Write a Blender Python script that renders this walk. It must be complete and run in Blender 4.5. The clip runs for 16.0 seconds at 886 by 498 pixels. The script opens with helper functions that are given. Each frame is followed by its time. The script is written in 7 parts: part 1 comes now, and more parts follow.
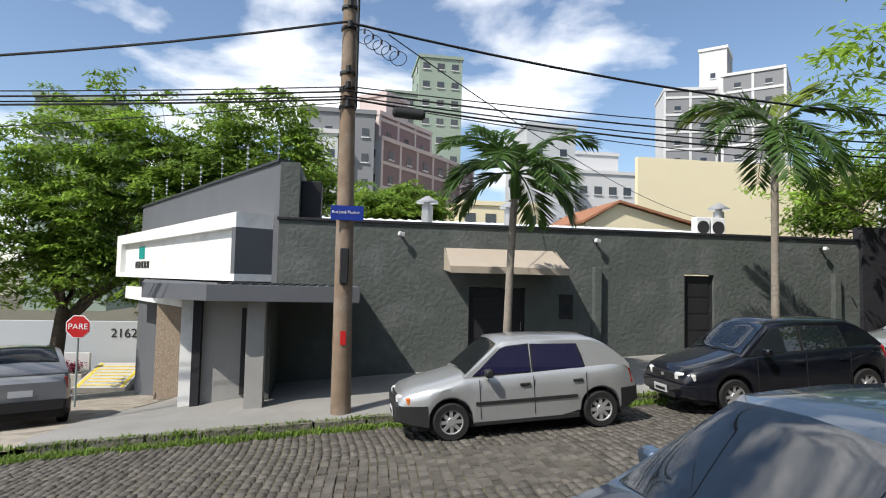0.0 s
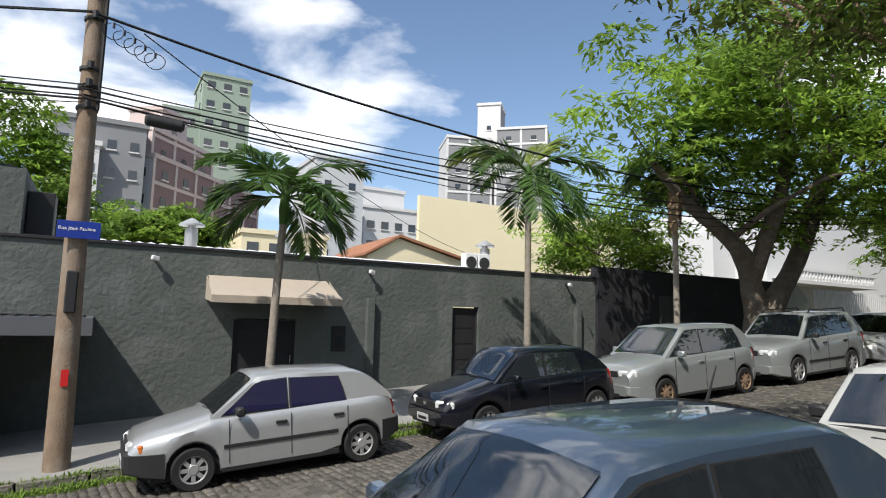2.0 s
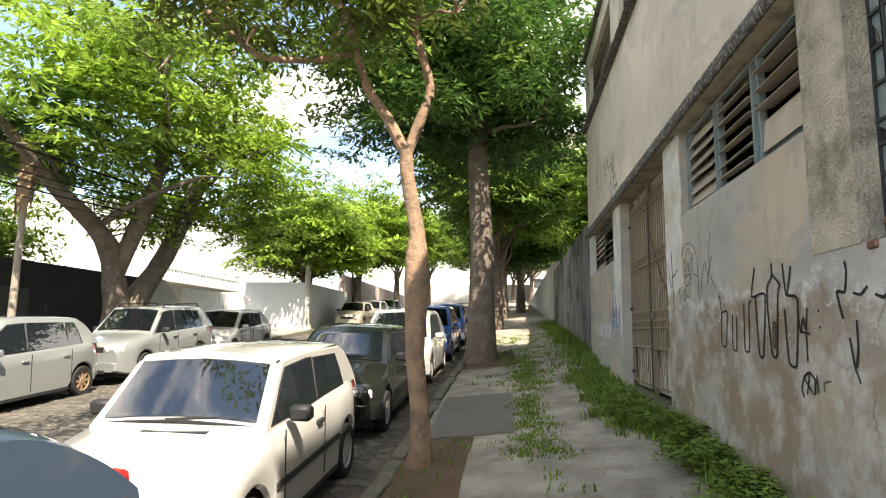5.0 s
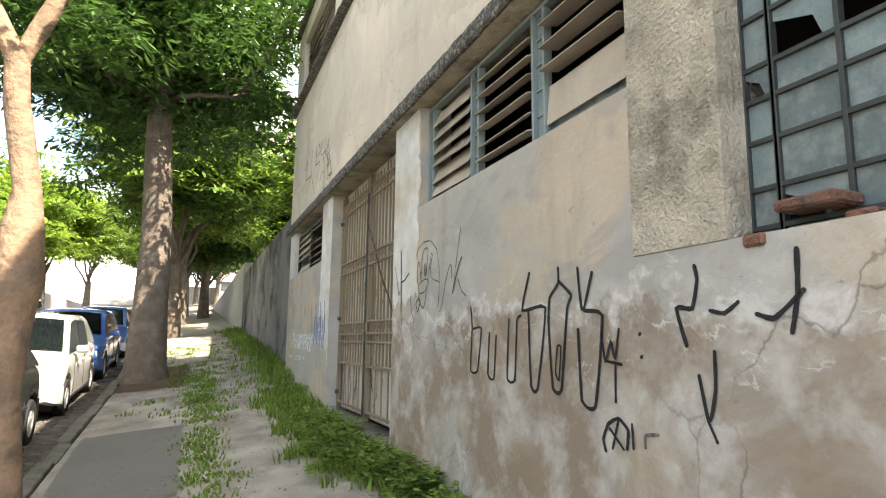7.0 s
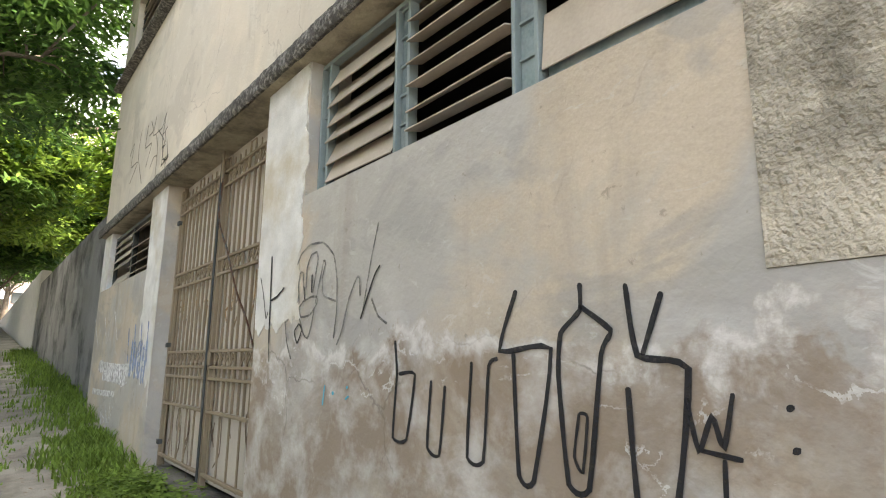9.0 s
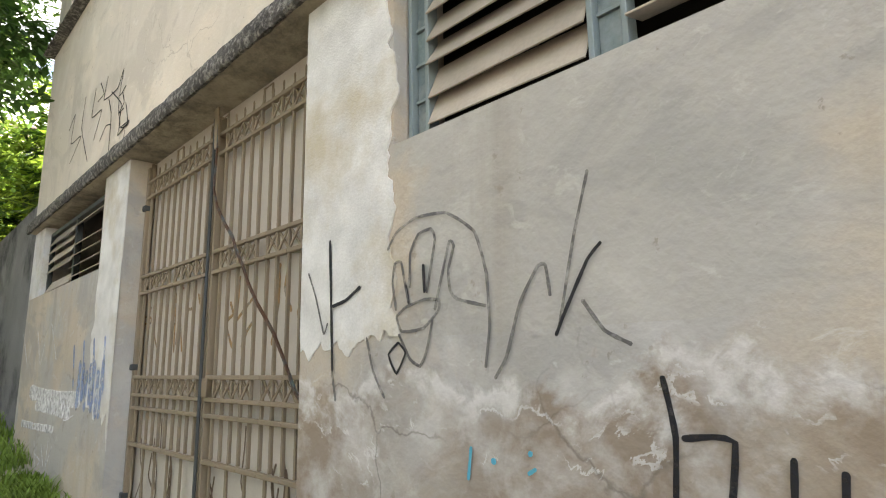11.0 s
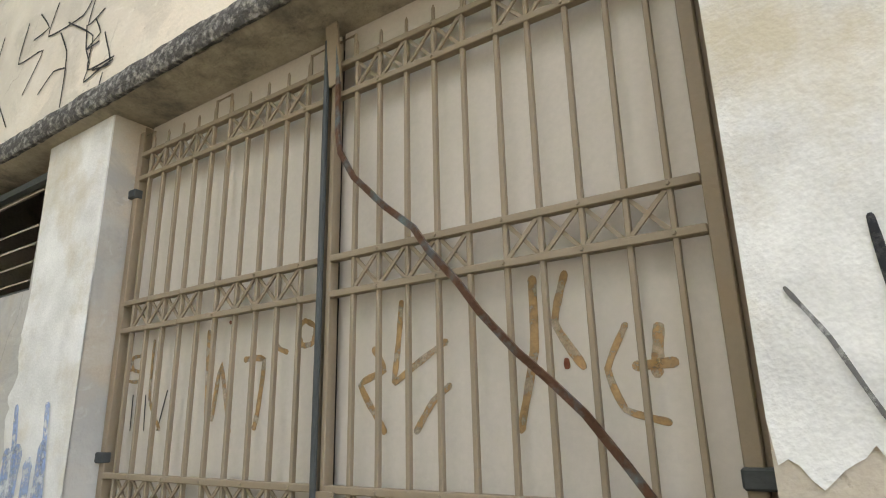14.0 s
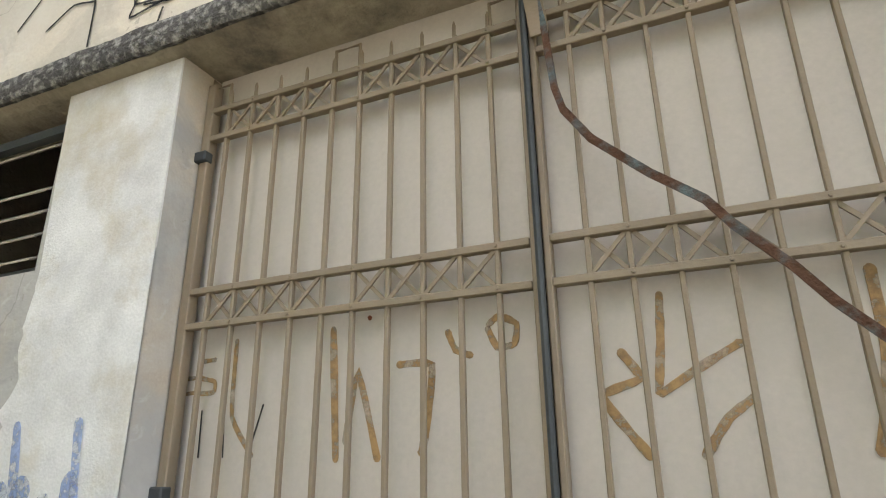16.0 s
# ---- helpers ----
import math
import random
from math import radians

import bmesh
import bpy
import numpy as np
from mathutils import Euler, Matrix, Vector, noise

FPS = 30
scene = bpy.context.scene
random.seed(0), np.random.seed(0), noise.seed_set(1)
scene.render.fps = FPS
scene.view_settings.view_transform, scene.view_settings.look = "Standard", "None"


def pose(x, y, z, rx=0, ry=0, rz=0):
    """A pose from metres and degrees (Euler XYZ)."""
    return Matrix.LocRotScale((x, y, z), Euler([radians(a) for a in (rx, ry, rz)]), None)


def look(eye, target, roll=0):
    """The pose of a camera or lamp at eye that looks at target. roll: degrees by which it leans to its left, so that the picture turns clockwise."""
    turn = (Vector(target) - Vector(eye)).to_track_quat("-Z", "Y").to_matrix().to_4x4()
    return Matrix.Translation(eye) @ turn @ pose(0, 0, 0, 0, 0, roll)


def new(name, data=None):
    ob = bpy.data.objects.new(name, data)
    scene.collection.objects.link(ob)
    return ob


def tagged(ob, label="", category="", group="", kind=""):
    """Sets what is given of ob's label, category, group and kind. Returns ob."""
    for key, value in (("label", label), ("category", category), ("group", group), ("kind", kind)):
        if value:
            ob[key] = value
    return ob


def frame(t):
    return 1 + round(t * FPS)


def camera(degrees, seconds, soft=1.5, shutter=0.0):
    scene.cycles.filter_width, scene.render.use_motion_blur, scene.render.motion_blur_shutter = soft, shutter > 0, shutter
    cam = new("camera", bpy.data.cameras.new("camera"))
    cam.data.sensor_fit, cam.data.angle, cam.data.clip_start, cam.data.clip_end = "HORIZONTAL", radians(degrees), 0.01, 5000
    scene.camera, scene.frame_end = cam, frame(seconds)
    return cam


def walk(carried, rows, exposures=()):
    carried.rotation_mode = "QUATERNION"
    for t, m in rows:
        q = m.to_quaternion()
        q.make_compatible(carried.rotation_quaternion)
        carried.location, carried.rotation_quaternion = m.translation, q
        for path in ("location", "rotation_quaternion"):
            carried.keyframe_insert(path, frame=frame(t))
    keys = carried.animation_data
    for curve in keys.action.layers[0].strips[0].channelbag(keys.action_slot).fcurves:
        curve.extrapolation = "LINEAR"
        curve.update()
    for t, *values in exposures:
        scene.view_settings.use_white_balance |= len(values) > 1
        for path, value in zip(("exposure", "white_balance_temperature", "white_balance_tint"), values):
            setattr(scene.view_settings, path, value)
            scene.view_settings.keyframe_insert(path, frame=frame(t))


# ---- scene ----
cam = camera(72.9, 16.0, soft=1.1)
PATH = [
    (0, (3.371, 1.131, 0.959), (3.705, 3.1, 1.066), 1.3),
    (0.5, (3.453, 1.151, 0.948), (3.891, 3.097, 1.096), 1.2),
    (1, (3.579, 1.237, 0.953), (4.169, 3.14, 1.122), 1.1),
    (1.5, (3.702, 1.299, 0.935), (4.479, 3.131, 1.13), 1.4),
    (2, (3.823, 1.32, 0.909), (4.803, 3.048, 1.143), 1.4),
    (2.5, (3.926, 1.331, 0.868), (5.115, 2.917, 1.132), 1.3),
    (3, (4.077, 1.337, 0.843), (5.468, 2.748, 1.119), 1.2),
    (3.5, (4.301, 1.361, 0.856), (5.953, 2.452, 1.138), 1.3),
    (4, (4.55, 1.356, 0.851), (6.41, 2.035, 1.133), 0.9),
    (4.5, (4.837, 1.307, 0.839), (6.775, 1.716, 1.117), 0.4),
    (5, (5.154, 1.276, 0.78), (7.122, 1.503, 1.055), 0.8),
    (5.2, (5.319, 1.266, 0.756), (7.295, 1.405, 1.035), 0.9),
    (7.3, (7.149, 1.208, 0.902), (8.933, 0.361, 1.215), 0.9),
    (7.5, (7.304, 1.14, 0.904), (9.063, 0.244, 1.223), 1.1),
    (8, (7.661, 1.069, 0.985), (9.331, 0.025, 1.336), 1.1),
    (8.2, (7.788, 1.064, 0.975), (9.429, -0.017, 1.346), 1.3),
    (10.3, (9.33, 0.911, 1.137), (10.785, -0.417, 1.483), -0.9),
    (10.5, (9.503, 0.912, 1.128), (10.951, -0.421, 1.485), -0.8),
    (11, (9.913, 0.929, 1.166), (11.333, -0.426, 1.549), -1.0),
    (11.5, (10.327, 0.919, 1.168), (11.722, -0.464, 1.548), -1.0),
    (12, (10.753, 0.916, 1.165), (12.153, -0.462, 1.54), -1.0),
    (12.5, (11.1, 0.917, 1.195), (12.466, -0.487, 1.602), -1.2),
    (13, (11.56, 0.892, 1.236), (12.874, -0.566, 1.623), -0.8),
    (13.5, (11.963, 0.878, 1.296), (13.183, -0.649, 1.72), -0.7),
    (14, (12.257, 0.915, 1.35), (13.329, -0.685, 1.891), -1.3),
    (14.5, (12.594, 0.876, 1.404), (13.565, -0.759, 2.023), -1.3),
    (15, (12.848, 0.903, 1.4), (13.72, -0.769, 2.064), -1.7),
    (15.5, (13.107, 0.992, 1.396), (13.906, -0.712, 2.073), -1.7),
    (16, (13.462, 1.034, 1.316), (14.213, -0.702, 1.969), -0.8),
]
walk(cam, [(t, look(eye, target, roll)) for t, eye, target, roll in PATH],
     exposures=[(0.0, 0.2, 6450, 10), (3.0, 0.25, 6450, 10), (4.0, 0.8, 7000, 11), (4.6, 1.4, 7450, 12), (5.2, 1.7, 7500, 12), (7.5, 2.3, 7550, 13), (10.3, 2.35, 7650, 14), (12.5, 2.5, 7750, 14), (16.0, 2.6, 7500, 14)])

# ---- sky and sun ----
SUN_DIR = Vector((1.57, 1.0, -2.2)).normalized()
world = bpy.data.worlds.new("sky")
scene.world = world
world.use_nodes = True
wn, wl = world.node_tree.nodes, world.node_tree.links
sky = wn.new("ShaderNodeTexSky")
sky.sky_type = "NISHITA"
sky.sun_disc = False
sky.sun_elevation = math.asin(-SUN_DIR.z)
sky.sun_rotation = math.atan2(-SUN_DIR.x, -SUN_DIR.y)
sky.air_density, sky.dust_density, sky.ozone_density = 1.0, 0.6, 1.5
tc = wn.new("ShaderNodeTexCoord")
mapn = wn.new("ShaderNodeMapping")
mapn.inputs["Scale"].default_value = (1.0, 1.0, 2.6)
wl.new(tc.outputs["Generated"], mapn.inputs["Vector"])
cl = wn.new("ShaderNodeTexNoise")
cl.inputs["Scale"].default_value, cl.inputs["Detail"].default_value = 2.3, 7.0
cl.inputs["Roughness"].default_value, cl.inputs["Distortion"].default_value = 0.52, 0.25
wl.new(mapn.outputs["Vector"], cl.inputs["Vector"])
ramp = wn.new("ShaderNodeValToRGB")
ramp.color_ramp.elements[0].position, ramp.color_ramp.elements[1].position = 0.50, 0.62
ramp.color_ramp.elements[0].color = (0, 0, 0, 1)
ramp.color_ramp.elements[1].color = (1, 1, 1, 1)
wl.new(cl.outputs["Fac"], ramp.inputs["Fac"])
mixc = wn.new("ShaderNodeMixRGB")
wl.new(ramp.outputs["Color"], mixc.inputs["Fac"])
wl.new(sky.outputs["Color"], mixc.inputs["Color1"])
mixc.inputs["Color2"].default_value = (8.5, 8.6, 8.8, 1)
bg = wn["Background"]
wl.new(mixc.outputs["Color"], bg.inputs["Color"])
bg.inputs["Strength"].default_value = 0.14
sun_data = bpy.data.lights.new("sun", "SUN")
sun_data.energy, sun_data.angle, sun_data.color = 5.0, radians(0.5), (1.0, 0.95, 0.87)
sun = new("sun", sun_data)
sun.matrix_world = look((0, 0, 60), Vector((0, 0, 60)) + SUN_DIR)


# ---- materials ----
def material(name, color, rough=0.8, metal=0.0, var=0.18, scale=3.0, fine=60.0, bump=0.2, bump_scale=40.0,
             dirt=None, dirt_amount=0.0, dirt_scale=1.2, spec=0.3, alpha_leaf=0.0, per_object=0.0, island=0.0):
    """Two scales of variation, fine relief and optional stains."""
    m = bpy.data.materials.new(name)
    m.use_nodes = True
    n, l = m.node_tree.nodes, m.node_tree.links
    b = n["Principled BSDF"]
    b.inputs["Roughness"].default_value = rough
    b.inputs["Metallic"].default_value = metal
    b.inputs["Specular IOR Level"].default_value = spec
    co = n.new("ShaderNodeTexCoord")
    big = n.new("ShaderNodeTexNoise")
    big.inputs["Scale"].default_value, big.inputs["Detail"].default_value = scale, 5.0
    l.new(co.outputs["Object"], big.inputs["Vector"])
    small = n.new("ShaderNodeTexNoise")
    small.inputs["Scale"].default_value, small.inputs["Detail"].default_value = fine, 3.0
    l.new(co.outputs["Object"], small.inputs["Vector"])
    add = n.new("ShaderNodeMath")
    add.operation = "MULTIPLY_ADD"
    l.new(small.outputs["Fac"], add.inputs[0])
    add.inputs[1].default_value = 0.5
    l.new(big.outputs["Fac"], add.inputs[2])
    rmp = n.new("ShaderNodeMapRange")
    rmp.inputs["From Min"].default_value, rmp.inputs["From Max"].default_value = 0.35, 1.15
    rmp.inputs["To Min"].default_value, rmp.inputs["To Max"].default_value = 1.0 - var, 1.0 + var
    l.new(add.outputs["Value"], rmp.inputs["Value"])
    value = rmp.outputs["Result"]
    if per_object or island:
        src = n.new("ShaderNodeObjectInfo").outputs["Random"] if per_object else n.new("ShaderNodeNewGeometry").outputs["Random Per Island"]
        pr = n.new("ShaderNodeMapRange")
        k = per_object or island
        pr.inputs["To Min"].default_value, pr.inputs["To Max"].default_value = 1.0 - k, 1.0 + k
        l.new(src, pr.inputs["Value"])
        mul = n.new("ShaderNodeMath")
        mul.operation = "MULTIPLY"
        l.new(value, mul.inputs[0])
        l.new(pr.outputs["Result"], mul.inputs[1])
        value = mul.outputs["Value"]
    hsv = n.new("ShaderNodeHueSaturation")
    hsv.inputs["Color"].default_value = (*color, 1)
    l.new(value, hsv.inputs["Value"])
    out = hsv.outputs["Color"]
    if dirt is not None:
        dn = n.new("ShaderNodeTexNoise")
        dn.inputs["Scale"].default_value, dn.inputs["Detail"].default_value = dirt_scale, 8.0
        dn.inputs["Roughness"].default_value = 0.65
        l.new(co.outputs["Object"], dn.inputs["Vector"])
        dr = n.new("ShaderNodeMapRange")
        dr.inputs["From Min"].default_value, dr.inputs["From Max"].default_value = 0.48, 0.66
        dr.inputs["To Max"].default_value = dirt_amount
        l.new(dn.outputs["Fac"], dr.inputs["Value"])
        mx = n.new("ShaderNodeMixRGB")
        l.new(dr.outputs["Result"], mx.inputs["Fac"])
        l.new(out, mx.inputs["Color1"])
        mx.inputs["Color2"].default_value = (*dirt, 1)
        out = mx.outputs["Color"]
    l.new(out, b.inputs["Base Color"])
    if bump:
        bn = n.new("ShaderNodeTexNoise")
        bn.inputs["Scale"].default_value, bn.inputs["Detail"].default_value = bump_scale, 6.0
        l.new(co.outputs["Object"], bn.inputs["Vector"])
        bp = n.new("ShaderNodeBump")
        bp.inputs["Strength"].default_value, bp.inputs["Distance"].default_value = bump, 0.03
        l.new(bn.outputs["Fac"], bp.inputs["Height"])
        l.new(bp.outputs["Normal"], b.inputs["Normal"])
    if alpha_leaf:
        b.inputs["Transmission Weight"].default_value = 0.0
        tr = n.new("ShaderNodeBsdfTranslucent")
        l.new(out, tr.inputs["Color"])
        ms = n.new("ShaderNodeMixShader")
        ms.inputs["Fac"].default_value = alpha_leaf
        l.new(b.outputs["BSDF"], ms.inputs[1])
        l.new(tr.outputs["BSDF"], ms.inputs[2])
        l.new(ms.outputs["Shader"], n["Material Output"].inputs["Surface"])
    return m


def glass_material(name, tint, rough=0.02, ior=1.5):
    m = bpy.data.materials.new(name)
    m.use_nodes = True
    b = m.node_tree.nodes["Principled BSDF"]
    b.inputs["Base Color"].default_value = (*tint, 1)
    b.inputs["Roughness"].default_value = rough
    b.inputs["Transmission Weight"].default_value = 0.0
    b.inputs["Specular IOR Level"].default_value = 0.85
    b.inputs["IOR"].default_value = ior
    return m


def paint(name, color, metal=0.0, rough=0.35, dust=0.12):
    m = material(name, color, rough=rough, metal=metal, var=0.05, scale=1.5, fine=20, bump=0.0, dirt=(0.32, 0.28, 0.22), dirt_amount=dust, dirt_scale=4)
    b = m.node_tree.nodes["Principled BSDF"]
    b.inputs["Coat Weight"].default_value, b.inputs["Coat Roughness"].default_value = 1.0, 0.03
    b.inputs["Specular IOR Level"].default_value = 0.15
    return m


def stained(name, base, grey, pale, ochre, line, crack=0.35):
    """Old lime plaster: grey patches, pale efflorescence, ochre damp below a wavering line, hairline cracks."""
    m = material(name, base, 0.93, var=0.22, scale=1.3, fine=110, bump=0.16, bump_scale=38)
    n, l = m.node_tree.nodes, m.node_tree.links
    b = n["Principled BSDF"]
    out = b.inputs["Base Color"].links[0].from_socket
    co = n.new("ShaderNodeTexCoord").outputs["Object"]

    def cloud(scale, lo, hi, amount, stretch=(1, 1, 1), detail=8.0, distort=0.4):
        mp = n.new("ShaderNodeMapping")
        mp.inputs["Scale"].default_value = stretch
        l.new(co, mp.inputs["Vector"])
        t = n.new("ShaderNodeTexNoise")
        t.inputs["Scale"].default_value, t.inputs["Detail"].default_value, t.inputs["Roughness"].default_value, t.inputs["Distortion"].default_value = scale, detail, 0.62, distort
        l.new(mp.outputs["Vector"], t.inputs["Vector"])
        r = n.new("ShaderNodeMapRange")
        r.inputs["From Min"].default_value, r.inputs["From Max"].default_value, r.inputs["To Max"].default_value = lo, hi, amount
        l.new(t.outputs["Fac"], r.inputs["Value"])
        return r.outputs["Result"]

    def over(fac, color):
        nonlocal out
        mx = n.new("ShaderNodeMixRGB")
        l.new(fac, mx.inputs["Fac"])
        l.new(out, mx.inputs["Color1"])
        mx.inputs["Color2"].default_value = (*color, 1)
        out = mx.outputs["Color"]

    def times(p, q):
        k = n.new("ShaderNodeMath")
        k.operation = "MULTIPLY"
        l.new(p, k.inputs[0])
        l.new(q, k.inputs[1])
        return k.outputs["Value"]

    over(cloud(0.75, 0.44, 0.54, 0.85), grey)
    over(cloud(1.1, 0.54, 0.60, 0.5, (0.8, 1, 1.3), 10.0, 1.2), tuple(0.78 * c for c in grey))
    over(cloud(7.0, 0.60, 0.66, 0.45, (1, 1, 1.6), 10.0, 0.8), pale)
    over(cloud(14.0, 0.66, 0.70, 0.6, (1, 1, 1), 6.0, 0.3), tuple(0.5 * c for c in base))
    over(cloud(2.2, 0.52, 0.70, 0.55), pale)
    over(cloud(1.6, 0.55, 0.72, 0.5, (1.5, 1, 0.25)), tuple(0.6 * c for c in base))
    if line:
        sep = n.new("ShaderNodeSeparateXYZ")
        l.new(co, sep.inputs["Vector"])
        wob = n.new("ShaderNodeMath")
        wob.operation = "MULTIPLY_ADD"
        l.new(cloud(1.3, 0.3, 0.7, 1.0), wob.inputs[0])
        wob.inputs[1].default_value = 0.5
        l.new(sep.outputs["Z"], wob.inputs[2])
        low = n.new("ShaderNodeMapRange")
        low.inputs["From Min"].default_value, low.inputs["From Max"].default_value = line + 0.27, line + 0.22
        l.new(wob.outputs["Value"], low.inputs["Value"])
        over(times(low.outputs["Result"], cloud(1.1, 0.34, 0.54, 0.85, distort=0.5)), ochre)
        over(times(low.outputs["Result"], cloud(3.4, 0.48, 0.66, 0.6, distort=0.2)), pale)
        rim = n.new("ShaderNodeMapRange")
        rim.interpolation_type = "SMOOTHSTEP"
        rim.inputs["From Min"].default_value, rim.inputs["From Max"].default_value = line + 0.10, line + 0.22
        l.new(wob.outputs["Value"], rim.inputs["Value"])
        over(times(times(rim.outputs["Result"], low.outputs["Result"]), cloud(5.0, 0.42, 0.55, 0.9)), pale)
    if line:
        for lo_, hi_ in ((0.13, 0.15), (0.02, 0.032)):
            ridge = n.new("ShaderNodeMath")
            ridge.operation = "COMPARE"
            ridge.inputs[1].default_value, ridge.inputs[2].default_value = line + lo_, 0.5 * (hi_ - lo_)
            l.new(wob.outputs["Value"], ridge.inputs[0])
            over(times(ridge.outputs["Value"], cloud(4.0, 0.50, 0.60, 0.55, (1.0, 1, 2.0))), (0.60, 0.59, 0.57))
    v = n.new("ShaderNodeTexVoronoi")
    v.feature = "DISTANCE_TO_EDGE"
    v.inputs["Scale"].default_value = 1.1
    ds = n.new("ShaderNodeTexNoise")
    ds.inputs["Scale"].default_value, ds.inputs["Detail"].default_value = 2.5, 6.0
    l.new(co, ds.inputs["Vector"])
    mixv = n.new("ShaderNodeMixRGB")
    mixv.inputs["Fac"].default_value = 0.35
    l.new(co, mixv.inputs["Color1"])
    l.new(ds.outputs["Color"], mixv.inputs["Color2"])
    l.new(mixv.outputs["Color"], v.inputs["Vector"])
    cr = n.new("ShaderNodeMapRange")
    cr.inputs["From Min"].default_value, cr.inputs["From Max"].default_value, cr.inputs["To Min"].default_value, cr.inputs["To Max"].default_value = 0.0, 0.006, crack, 0.0
    l.new(v.outputs["Distance"], cr.inputs["Value"])
    over(times(cr.outputs["Result"], cloud(1.0, 0.48, 0.6, 1.0)), (0.10, 0.085, 0.07))
    l.new(out, b.inputs["Base Color"])
    return m


